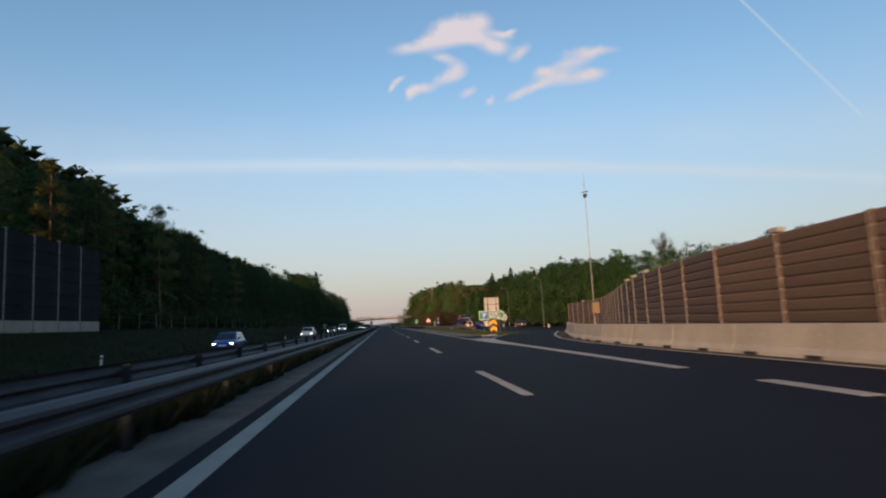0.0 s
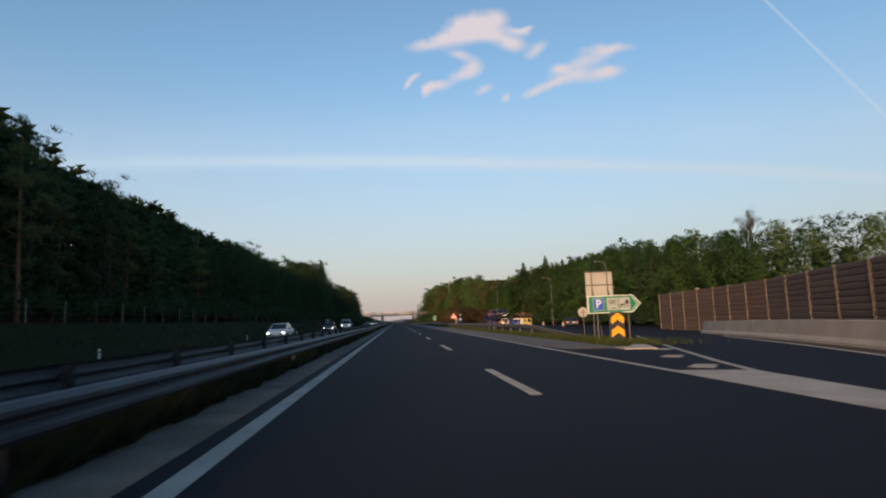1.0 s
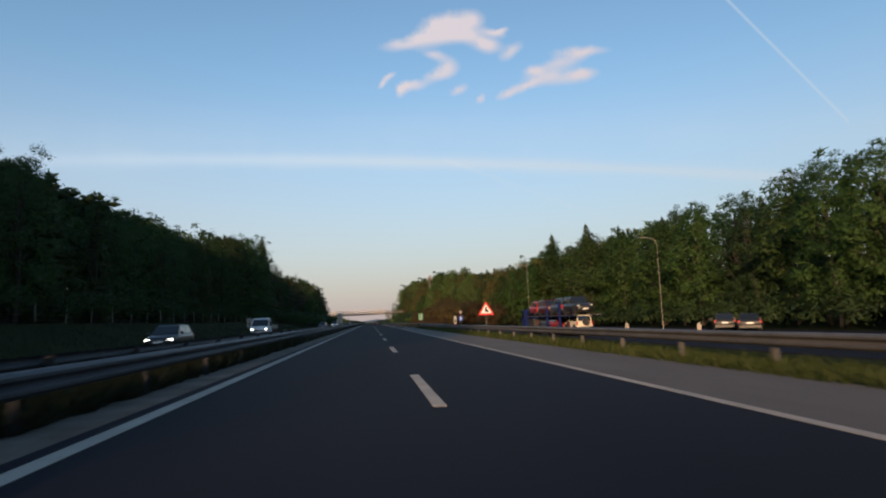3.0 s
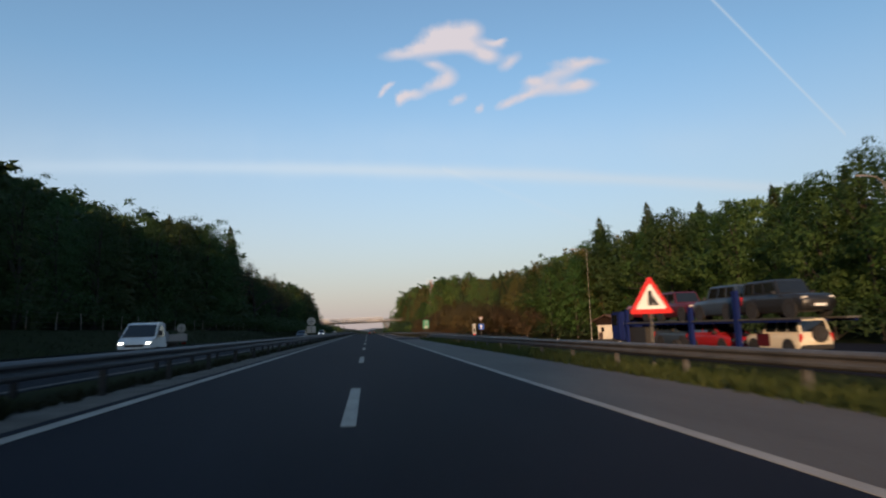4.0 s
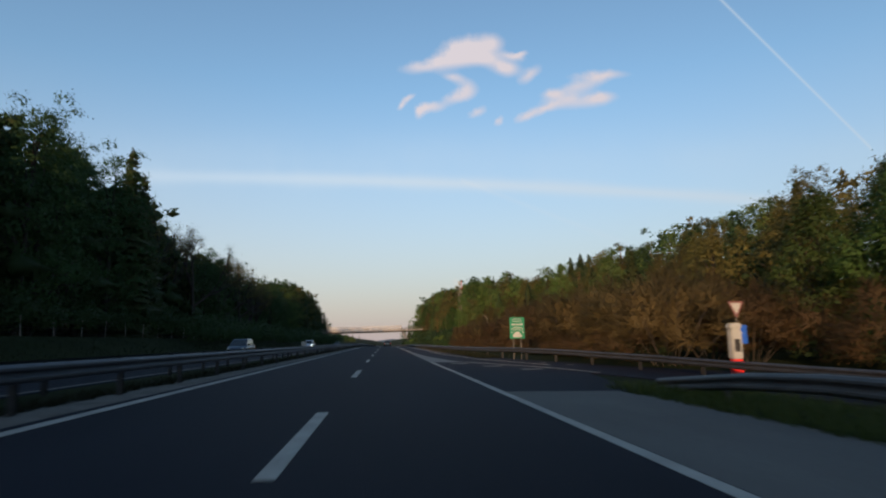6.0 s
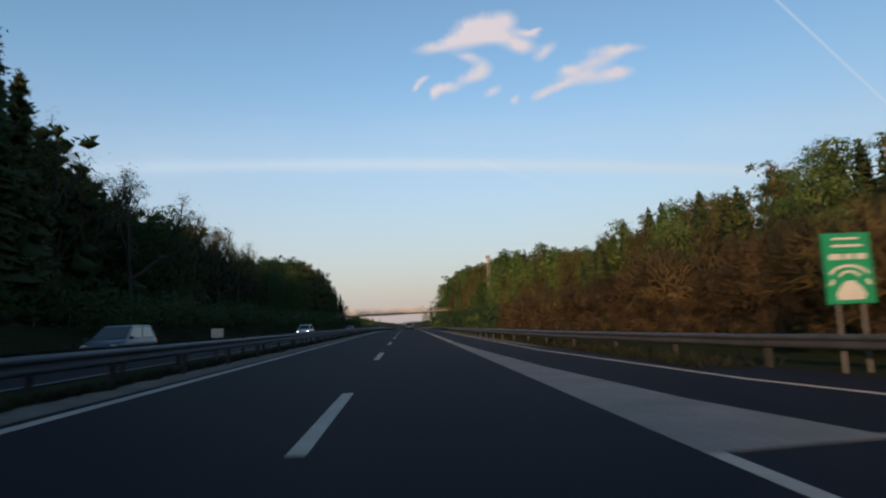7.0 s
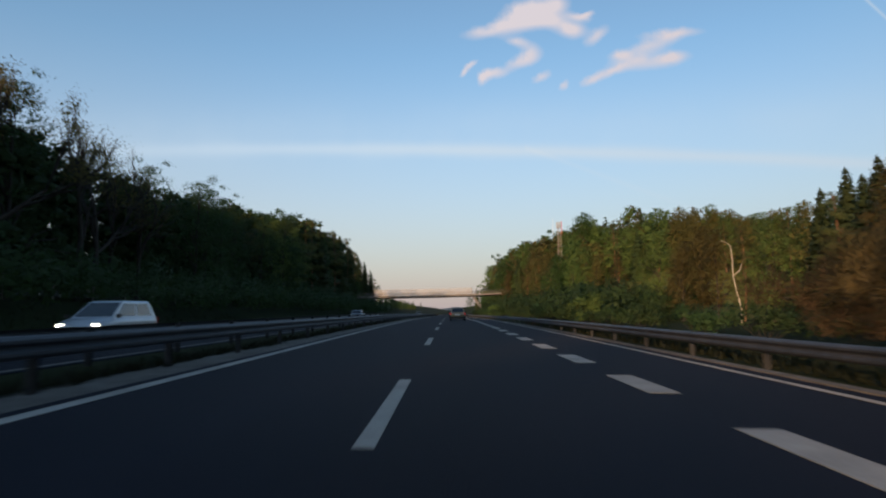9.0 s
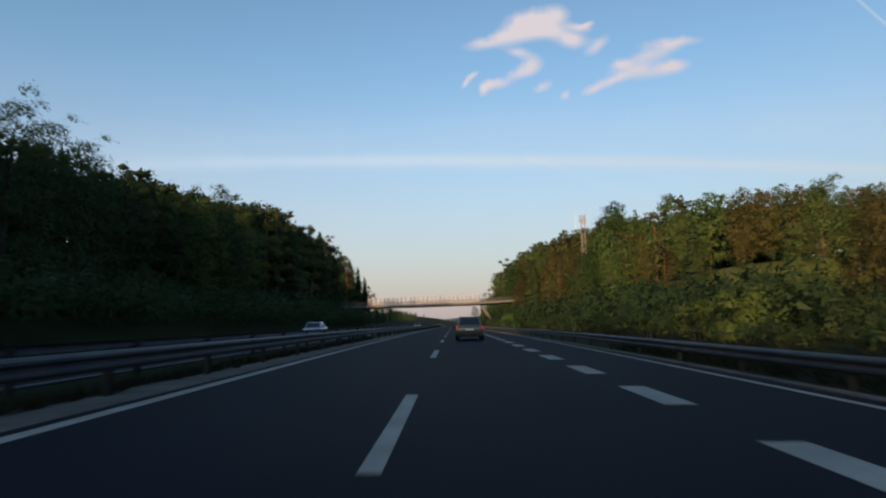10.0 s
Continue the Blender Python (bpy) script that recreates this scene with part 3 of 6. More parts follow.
def guard_rail(path, side, label, gap=4.0, material=None):
    """A W-beam on posts. path: rows of x, y, height of the beam's top; side: 1 if the beam bulges to the right of the way it runs."""
    total = sum(math.hypot(b[0] - a[0], b[1] - a[1]) for a, b in zip(path, path[1:]))
    g = thing("guard_rail", pose(0, 0, 0), label, "guard rail", "guard rails along the motorway")
    wave = [(0.0, 0.0), (0.035, -0.012), (0.075, -0.055), (0.075, -0.095), (0.012, -0.145), (0.012, -0.165), (0.075, -0.215), (0.075, -0.255), (0.035, -0.298), (0.0, -0.31),
            (-0.004, -0.31), (0.030, -0.292), (0.066, -0.25), (0.066, -0.22), (0.003, -0.17), (0.003, -0.14), (0.066, -0.09), (0.066, -0.06), (0.030, -0.018), (-0.004, 0.0)]
    n, vs, fs = len(wave), [], []
    stops = max(2, math.ceil(total / 2.0))
    for i in range(stops + 1):
        x, y, h, a = rail_point(path, total * i / stops)
        rx, ry = math.sin(a) * side, -math.cos(a) * side
        base = land(x, y) + 0.05
        vs += [(x + rx * (o + 0.09), y + ry * (o + 0.09), base + h + d) for o, d in wave]
    for i in range(stops):
        fs += [(i * n + k, i * n + (k + 1) % n, (i + 1) * n + (k + 1) % n, (i + 1) * n + k) for k in range(n)]
    fs += [tuple(range(n)), tuple(range(stops * n + n - 1, stops * n - 1, -1))]
    part("beam", (vs, fs), material or M_steel, g)
    post = join(box(-0.05, 0.05, -0.06, -0.052, -1.3, 0), box(-0.004, 0.004, -0.06, 0.06, -1.3, 0), box(-0.05, 0.05, 0.052, 0.06, -1.3, 0), box(-0.03, 0.10, -0.05, 0.05, -0.22, -0.10))
    pm = None
    s = 1.0
    while s < total:
        x, y, h, a = rail_point(path, s)
        if h > 0.25:
            ob = part("post", pm or post, None if pm else M_steel_dull if material else M_post_dark, g)
            pm = ob.data
            ob.matrix_local = pose(x, y, land(x, y) + 0.05 + h - 0.02, 0, 0, math.degrees(a) - 90) @ Matrix.Scale(side, 4, (1, 0, 0))
        s += gap
    return g


guard_rail([(-4.85, -60, 0.67), (-4.85, 90, 0.68), (-4.85, 130, 0.80), (-4.85, 270, 0.80), (-4.85, 310, 0.71), (-4.85, 600, 0.71)], 1, "galvanised steel guard rail on posts along the median gravel")
guard_rail([(-6.45, -60, 0.68), (-6.45, 150, 0.72), (-6.45, 200, 0.76), (-6.45, 600, 0.76)], -1, "galvanised steel guard rail facing the oncoming carriageway")
guard_rail([(8.9, 61, 0.05), (8.3, 68, 0.45), (7.9, 75, 0.80), (7.7, 110, 0.78), (7.6, 160, 0.70), (7.5, 192, 0.70), (7.7, 197, 0.30)], -1, "weathered steel guard rail ramped into the grass beside the shoulder", material=M_steel_dull)
guard_rail([(17.8, 186, 0.72), (14.8, 203, 0.72), (12.0, 214, 0.72), (9.4, 226, 0.74), (7.9, 240, 0.72), (7.5, 256, 0.70), (7.5, 275, 0.66), (7.5, 315, 0.57), (7.5, 350, 0.57), (7.5, 600, 0.62)], -1, "steel guard rail on posts along the merging lane below the woods")
guard_rail([(24.6, 189, 0.72), (32.5, 189, 0.72)], -1, "short steel guard rail in front of the rest area hut")

# ---- trees ----


def leaf_spray(points, outward, size, rng, narrow=0.42, wild=0.5, along_ray=0.0):
    """Small pointed leaf clumps at points, each roughly square to its outward direction; returns verts, faces, normals."""
    k = len(points)
    out = outward / (np.linalg.norm(outward, axis=1, keepdims=True) + 1e-9)
    nrm = out + rng.normal(0, wild, (k, 3))
    nrm /= np.linalg.norm(nrm, axis=1, keepdims=True) + 1e-9
    t = np.cross(nrm, rng.normal(0, 1, (k, 3)))
    t = t / (np.linalg.norm(t, axis=1, keepdims=True) + 1e-9) + out * along_ray
    t /= np.linalg.norm(t, axis=1, keepdims=True) + 1e-9
    b = np.cross(nrm, t)
    b /= np.linalg.norm(b, axis=1, keepdims=True) + 1e-9
    s = (size * rng.uniform(0.6, 1.4, k))[:, None]
    v = np.stack([points + t * s, points - t * s * 0.6 + b * s * narrow, points - t * s * 0.6 - b * s * narrow], 1).reshape(-1, 3)
    soft = out * 0.95 + nrm * 0.28
    soft /= np.linalg.norm(soft, axis=1, keepdims=True) + 1e-9
    return v, np.arange(3 * k).reshape(-1, 3), np.repeat(soft, 3, 0)


def pile(*items):
    k, vs, fs, ns = 0, [], [], []
    for v, f, n in items:
        vs.append(v)
        fs.append(np.asarray(f) + k)
        ns.append(n)
        k += len(v)
    return np.concatenate(vs), np.concatenate(fs), np.concatenate(ns)


OCT_V = np.array([(1, 0, 0), (0, 1, 0), (-1, 0, 0), (0, -1, 0), (0, 0, 1), (0, 0, -1)], float)
OCT_F = np.array([(0, 1, 4), (1, 2, 4), (2, 3, 4), (3, 0, 4), (1, 0, 5), (2, 1, 5), (3, 2, 5), (0, 3, 5)])


def cores(centres, radii, rng, flat, coarse):
    """Uneven solid hearts of leaf clumps."""
    bv, bf = (OCT_V, OCT_F)
    items = []
    for c, r in zip(centres, radii):
        v = bv * rng.uniform(0.6, 1.0, (len(bv), 1)) * r * np.array([1, 1, flat])
        items.append((v + np.array(c), bf, bv + np.array([0, 0, 0.25])))
    return pile(*items)


def puff_leaves(centres, radii, count, size, rng, flat=0.7, coarse=False, shoots=0.16, narrow=0.42, heart=0.62, ray=0.35, sunny=True, solid=False):
    """Leaf clumps on the open skins of uneven puffs, thickest towards the light (-y), with hearts inside and sprays of shoots beyond the outline."""
    cen, rad = np.array(centres), np.array(radii)
    n = count * 5
    share = rad ** 2
    pick = rng.choice(len(cen), n, p=share / share.sum())
    d = rng.normal(0, 1, (n, 3))
    twigs = rng.normal(0, 1, (len(cen), 5, 3)) + np.array([0, 0, 0.5])
    loose = rng.uniform(0, 1, n) < shoots
    d = np.where(loose[:, None], twigs[pick, rng.randint(0, 5, n)] * 1.3 + d * 0.22, d)
    d /= np.linalg.norm(d, axis=1, keepdims=True)
    d[:, 2] = np.where(d[:, 2] < -0.45, -d[:, 2], d[:, 2])
    far = np.where(loose, rng.uniform(0.95, 1.5, n), 1.10 - 0.66 * rng.uniform(0, 1, n) ** 1.3)
    squash = np.array([1, 1, flat])
    pts = cen[pick] + d * (rad[pick] * far)[:, None] * squash
    mid = cen.mean(0)
    outer = pts - mid
    outer /= np.linalg.norm(outer, axis=1, keepdims=True) + 1e-9
    keep = np.ones(n, bool)
    for c, r in zip(cen, rad):
        keep &= (((pts - c) / squash) ** 2).sum(1) > (0.42 * r) ** 2
    if sunny:
        keep &= rng.uniform(0, 1, n) < np.clip(0.62 - 1.1 * outer[:, 1] + 0.25 * outer[:, 2], 0.16, 1.0)
    row = np.flatnonzero(keep)[:count]
    pts, d, outer, far = pts[row], d[row], outer[row], far[row]
    sizes = size * np.where(far > 1.1, 0.75, np.where(far < 0.78, 1.5, 1.0))
    hearts = [cores(cen, rad * heart * 1.5, rng, flat, coarse)] if heart and solid else []
    return pile(*hearts, leaf_spray(pts, d + outer * 0.7 + np.array([0, 0, 0.25]), sizes, rng, narrow, 0.5, ray))


def broad_tree(seed, h, wide, low, leaves, size, coarse=False, flat=0.68, puffs=104, solid=False):
    """A broadleaf: tapered, forked trunk and limbs, a crown of leafy boughs in uneven layers."""
    rng = np.random.RandomState(seed)
    lean = rng.normal(0, 0.03, 2)
    spine = [(lean[0] * h * t + 0.15 * math.sin(5 * t + seed), lean[1] * h * t, h * t) for t in np.linspace(0, 0.86, 7)]
    wood = [tube([(0, 0, -0.6)] + spine, [0.022 * h] + [0.017 * h * (1 - 0.9 * t) for t in np.linspace(0, 1, 7)], 6)]
    centres, radii = [], []
    n = puffs
    lobe = rng.uniform(0, 6.28, 3)
    for i in range(n):
        u = (i + 0.5) / n
        t = low + (0.93 - low) * u
        wall = wide * (0.30 + 0.80 * math.sin(math.pi * min(1, 0.22 + 0.78 * u) ** 0.85)) * (1 - 0.62 * max(0, (u - 0.6) / 0.4) ** 1.5)
        a = i * 2.4 + rng.uniform(-0.5, 0.5)
        ring = wall * rng.uniform(0.45, 0.95) * (1 + 0.18 * math.sin(3 * a + lobe[0] + 4 * u))
        c = np.array([ring * math.cos(a) + lean[0] * h * t, ring * math.sin(a) + lean[1] * h * t, h * t + rng.uniform(-0.02, 0.02) * h])
        centres.append(c)
        radii.append(wide * rng.uniform(0.16, 0.33) * (1.3 if coarse else 1.0) * (1.0 - 0.4 * max(0, (u - 0.65) / 0.35)))
        root = np.array(spine[min(6, int(t * 0.75 * 7))])
        if i % 8 == 0 and not coarse:
            wood.append(tube([root, (root + c) / 2 + np.array([0, 0, 0.05 * h]), c], [0.008 * h, 0.005 * h, 0.002 * h], 5))
    for k in range(5):
        centres.append(np.array([lean[0] * h + rng.normal(0, 0.26) * wide, lean[1] * h + rng.normal(0, 0.26) * wide, h * (0.88 + 0.018 * k)]))
        radii.append(wide * (0.25 - 0.02 * k))
    for k in range(6):
        centres.append(np.array([0, 0, h * (low + 0.06 + (0.74 - low) * k / 5)]))
        radii.append(wide * 0.55)
    v, f, nrm = puff_leaves(centres, radii, leaves, size, rng, flat, coarse, solid=solid)
    v[:, 2] *= 1.02 * h / np.percentile(v[:, 2], 99.8)
    return join(*wood), (v, f, nrm)


def spruce_tree(seed, h, wide, whorls, boughs, needles, coarse=False):
    """A conifer: straight trunk, whorls of drooping boughs that shorten to a spire."""
    rng = np.random.RandomState(seed)
    wood = tube([(0, 0, -0.5), (0, 0, 0), (0.05, 0, h * 0.5), (0, 0, h)], [0.016 * h, 0.014 * h, 0.008 * h, 0.02], 6)
    pts, out, sz = [], [], []
    skirts = []
    for w in range(whorls):
        t = 0.05 + 0.92 * (w / (whorls - 1)) ** 0.85
        reach = wide * (1 - t) ** 0.72 * rng.uniform(0.80, 1.10) + 0.07
        ring = []
        for k in range(boughs):
            a = 6.283 * (k + 0.5 * (w % 2) + rng.uniform(-0.2, 0.2)) / boughs
            r = reach * rng.uniform(0.72, 1.12)
            d = np.array([math.cos(a), math.sin(a), 0])
            up = h * t + rng.uniform(-0.018, 0.018) * h
            ring.append(d * r * 0.80 + np.array([0, 0, up - 0.30 * r]))
            m = max(4, int(needles * (0.35 + 0.65 * r / wide)))
            for j in range(m):
                q = ((j + 0.6) / m) ** 0.75
                side = np.array([-d[1], d[0], 0]) * rng.uniform(-0.32, 0.32) * r * (1.1 - q)
                pts.append(d * r * q + side + np.array([0, 0, up - 0.30 * r * q ** 1.3 + 0.10 * r * max(0, q - 0.75) * 4 + rng.normal(0, 0.05)]))
                out.append(d * 0.8 + np.array([0, 0, 0.75]) + side * 0.3)
                sz.append((0.11 + 0.15 * r / wide) * h / 18)
        skirts.append((ring, h * t + 0.04 * h * (1 - t)))
    vs, fs, ns = [], [], []
    for ring, apex in skirts:
        k = len(vs)
        vs.append(np.array([0, 0, apex]))
        ns.append(np.array([0, 0, 1.0]))
        for p in ring:
            vs.append(p)
            ns.append(np.array([p[0], p[1], 0.5 * math.hypot(p[0], p[1])]))
        fs += [(k, k + 1 + i, k + 1 + (i + 1) % len(ring)) for i in range(len(ring))]
    tip = leaf_spray(np.array([(0, 0, h * (0.955 + 0.008 * i)) for i in range(6)]), np.array([(math.cos(2 * i), math.sin(2 * i), 0.4) for i in range(6)]), np.full(6, 0.009 * h), rng, 0.30, 0.3)
    scale = 1.75 if coarse else 1.25
    return wood, pile((np.array(vs), np.array(fs), np.array(ns)), leaf_spray(np.array(pts), np.array(out), np.array(sz) * scale, rng, 0.40, 0.35, 0.9), tip)


def pine_tree(seed, h, leaves, size, coarse=False):
    rng = np.random.RandomState(seed)
    bow = rng.normal(0, 0.35, 2)
    spine = [(bow[0] * math.sin(3 * t), bow[1] * math.sin(2.4 * t), h * t) for t in np.linspace(0, 0.95, 8)]
    wood = [tube([(0, 0, -0.6)] + spine, [0.014 * h] + [0.0125 * h * (1 - 0.8 * t) for t in np.linspace(0, 1, 8)], 6)]
    centres, radii = [], []
    n = 44
    for i in range(n):
        u = i / (n - 1)
        t = 0.34 + 0.62 * u
        a = i * 2.4 + rng.uniform(-0.6, 0.6)
        r = h * rng.uniform(0.03, 0.17) * (1.1 - 0.9 * u ** 1.6)
        root = np.array(spine[min(7, int(t * 8 / 0.95))])
        c = root + np.array([r * math.cos(a), r * math.sin(a), h * rng.uniform(-0.01, 0.05)])
        centres.append(c)
        radii.append(h * rng.uniform(0.030, 0.068) * (1 - 0.45 * u))
        if i % 3 == 0 and not coarse:
            wood.append(tube([root, (root + c) / 2 + np.array([0, 0, 0.02 * h]), c], [0.0045 * h, 0.003 * h, 0.0015 * h], 4))
    if not coarse:
        for i in range(5):
            a, t = rng.uniform(0, 6.28), rng.uniform(0.2, 0.45)
            root = np.array(spine[int(t * 7)])
            wood.append(tube([root, root + np.array([math.cos(a), math.sin(a), 0.1]) * h * 0.06], [0.003 * h, 0.001 * h], 4))
    v, f, nrm = puff_leaves(centres, radii, leaves, size, rng, 0.85, coarse, 0.30, 0.26, 0.55)
    v[:, 2] *= 1.01 * h / np.percentile(v[:, 2], 99.8)
    return join(*wood), (v, f, nrm)


def bare_tree(seed, h, leaves, size, first=0.28, thick=0.015):
    """A tree just budding: branches and twigs, few leaves."""
    rng = np.random.RandomState(seed)
    wood, tips = [], []

    def grow(p, d, length, r, depth):
        q = p + d * length * 0.5 + rng.normal(0, 0.04 * length, 3)
        e = p + d * length
        wood.append(tube([p, q, e], [r, r * 0.8, r * 0.6], 5 if depth < 2 else 3, False))
        if depth == 4:
            tips.append(e)
            return
        for k in range(3 if depth < 3 else 2):
            nd = d + rng.normal(0, 0.42, 3) + np.array([0, 0, 0.18])
            grow(p + d * length * (1 - 0.22 * k) if depth else p + d * length * (1 - 0.15 * k), nd / np.linalg.norm(nd), length * rng.uniform(0.55, 0.78), r * 0.6, depth + 1)

    grow(np.array([0, 0, -0.5]), np.array([0.02, 0, 1.0]), h * first + 0.5, thick * h, 0)
    wood = join(*wood)
    top = max(v[2] for v in wood[0])
    wood = [(x * h / top, y * h / top, z * h / top) for x, y, z in wood[0]], wood[1]
    tips = np.array(tips) * h / top
    pts = tips[rng.randint(0, len(tips), leaves)] + rng.normal(0, 0.022 * h, (leaves, 3))
    return wood, leaf_spray(pts, pts - tips.mean(0) + np.array([0, 0, 1.0]), size, rng)


def shrub(seed, h, wide, leaves, size, narrow=0.42, coarse=False, heart=0.6):
    """A many-stemmed bush; narrow clumps point along their twigs."""
    rng = np.random.RandomState(seed)
    wood, centres, radii = [], [], []
    for i in range(14):
        a, r = i * 2.4 + rng.uniform(-0.4, 0.4), wide * math.sqrt(rng.uniform(0.02, 0.85))
        z = h * rng.uniform(0.18, 0.80) * (1.05 - 0.4 * r / wide)
        c = np.array([r * math.cos(a), r * math.sin(a), z])
        centres.append(c)
        radii.append(wide * rng.uniform(0.26, 0.44))
        if not coarse:
            wood.append(tube([(c[0] * 0.2, c[1] * 0.2, -0.3), tuple(c * np.array([0.7, 0.7, 0.6])), tuple(c)], [0.03, 0.02, 0.008], 4))
    v, f, n = puff_leaves(centres, np.array(radii), leaves, size, rng, 1.0, coarse, 0.3, narrow, heart, 0.35 if narrow > 0.1 else 1.3)
    v[:, 2] = np.maximum(v[:, 2], -0.15)
    return (join(*wood) if wood else None), (v, f, n)


def leaf_mesh(name, v, f, n):
    """Triangles shaded softly by the way each clump faces."""
    me = bpy.data.meshes.new(name)
    me.vertices.add(len(v))
    me.vertices.foreach_set("co", np.asarray(v, np.float32).ravel())
    me.loops.add(f.size)
    me.loops.foreach_set("vertex_index", np.asarray(f, np.int32).ravel())
    me.polygons.add(len(f))
    me.polygons.foreach_set("loop_start", np.arange(0, f.size, 3, dtype=np.int32))
    me.update(calc_edges=True)
    me.polygons.foreach_set("use_smooth", np.ones(len(f), bool))
    n = n / (np.linalg.norm(n, axis=1, keepdims=True) + 1e-9)
    me.normals_split_custom_set_from_vertices(n.tolist())
    return me


def quad_mesh(name, v, f):
    me = bpy.data.meshes.new(name)
    me.vertices.add(len(v))
    me.vertices.foreach_set("co", np.asarray(v, np.float32).ravel())
    me.loops.add(f.size)
    me.loops.foreach_set("vertex_index", np.asarray(f, np.int32).ravel())
    me.polygons.add(len(f))
    me.polygons.foreach_set("loop_start", np.arange(0, f.size, 4, dtype=np.int32))
    me.update(calc_edges=True)
    return me


SPECIES = {
    "oak": (broad_tree(1, 17, 4.7, 0.10, 6600, 0.130), M_bark, M_leaf, 17, "tall broadleaf tree in dense dark green leaf at the wood's edge"),
    "beech": (broad_tree(2, 18, 4.3, 0.06, 6600, 0.130), M_bark, M_leaf, 18, "tall broadleaf tree leafed down to the ground"),
    "lime": (broad_tree(3, 15, 4.0, 0.08, 7000, 0.127), M_bark, M_leaf_light, 15, "broadleaf tree in fresh light green leaf"),
    "maple": (broad_tree(4, 14, 4.5, 0.10, 7000, 0.150), M_bark, M_leaf_mid, 14, "spreading broadleaf tree with green leaf"),
    "hornbeam": (broad_tree(15, 16, 4.3, 0.10, 7000, 0.150), M_bark, M_leaf_mid, 16, "broadleaf tree in full spring leaf behind the rest area"),
    "russet": (broad_tree(14, 14, 3.4, 0.12, 6400, 0.121), M_bark, M_leaf_russet, 14, "broadleaf tree with brownish young leaf in low sun"),
    "spruce": (spruce_tree(5, 19, 4.8, 40, 10, 16), M_bark, M_needle, 19, "dark pointed spruce rising over the wood"),
    "fir": (spruce_tree(6, 17, 4.0, 36, 10, 15), M_bark, M_needle, 17, "dark slender spruce at the wood's edge"),
    "pine": (pine_tree(7, 18, 5200, 0.150), M_pine_bark, M_pine_needle, 18, "tall pine with a bare reddish trunk"),
    "pine_wide": (pine_tree(8, 16, 5200, 0.140), M_pine_bark, M_pine_needle, 16, "pine with reddish trunk and ragged crown"),
    "budding": (bare_tree(9, 18, 2600, 0.10), M_bark, M_leaf_gold, 18, "nearly leafless tree just coming into bud"),
    "budding_low": (bare_tree(10, 14, 3600, 0.10), M_bark, M_leaf_gold, 14, "budding tree with thin yellow-green leaf"),
    "thicket": (shrub(11, 5.0, 2.7, 5900, 0.225, 0.05, False, 0.30), M_bark, M_brown_twig, 5, "reddish-brown leafless thicket shrub"),
    "bush": (shrub(12, 4.0, 2.6, 2600, 0.115), M_bark, M_leaf, 4, "dense dark green roadside bush"),
    "young_bush": (shrub(13, 4.5, 2.5, 2600, 0.115), M_bark, M_leaf_light, 4.5, "light green roadside bush in young leaf"),
}
first_tree = {}


def plant(kind, x, y, top_or_scale, turn, absolute=True):
    (wood, crown), wm, cm, h, label = SPECIES[kind]
    z = land(x, y)
    s = (top_or_scale - z) / h if absolute else top_or_scale
    m = pose(x, y, z, 0, 0, (turn % 90) - 45 + (34 if x < 0 else -34)) @ Matrix.Diagonal((s * 0.94, s * 0.94, s, 1))
    shrubby = kind in ("thicket", "bush", "young_bush")
    if kind not in first_tree:
        t = thing("shrub" if shrubby else "tree", pose(0, 0, 0), label, "shrub" if shrubby else "tree", "shrubs along the road" if shrubby else "trees of the wood's edge")
        shade(part("trunk" if not shrubby else "stem", wood, wm, t))
        part("crown", leaf_mesh("crown", *crown), cm, t)
        first_tree[kind] = t
        t.matrix_world = m
        return t
    t = copy_thing(first_tree[kind], m)
    t.matrix_world = m
    return t


THIN = {
    "fine_oak": broad_tree(31, 17, 4.7, 0.08, 2600, 0.21, True, 0.7, 46), "fine_lime": broad_tree(32, 15, 4.2, 0.08, 2500, 0.20, True, 0.7, 46), "fine_russet": broad_tree(37, 14, 3.5, 0.1, 2400, 0.185, True, 0.7, 44),
    "fine_spruce": spruce_tree(33, 19, 4.9, 28, 8, 11, True), "fine_pine": pine_tree(34, 18, 2300, 0.20, True),
    "oak": broad_tree(21, 17, 4.9, 0.08, 900, 0.34, True, 0.7, 26), "lime": broad_tree(22, 15, 4.4, 0.08, 900, 0.32, True, 0.7, 26), "russet": broad_tree(27, 14, 3.6, 0.1, 800, 0.29, True, 0.7, 26),
    "deep_oak": broad_tree(29, 17, 4.9, 0.06, 330, 0.50, True, 0.7, 24, True), "spruce": spruce_tree(23, 19, 4.9, 22, 7, 8, True), "pine": pine_tree(24, 18, 900, 0.30, True), "bush": shrub(25, 4.0, 2.9, 520, 0.19, 0.4, True), "thicket": shrub(26, 5.0, 3.0, 2600, 0.26, 0.06, True, 0.36),
}
heaps = {}


def heap(kind, x, y, scale, turn):
    heaps.setdefault(kind, []).append((x, y, land(x, y), scale, (turn % 1.5) - 0.75 + (0.6 if x < 0 else -0.6)))


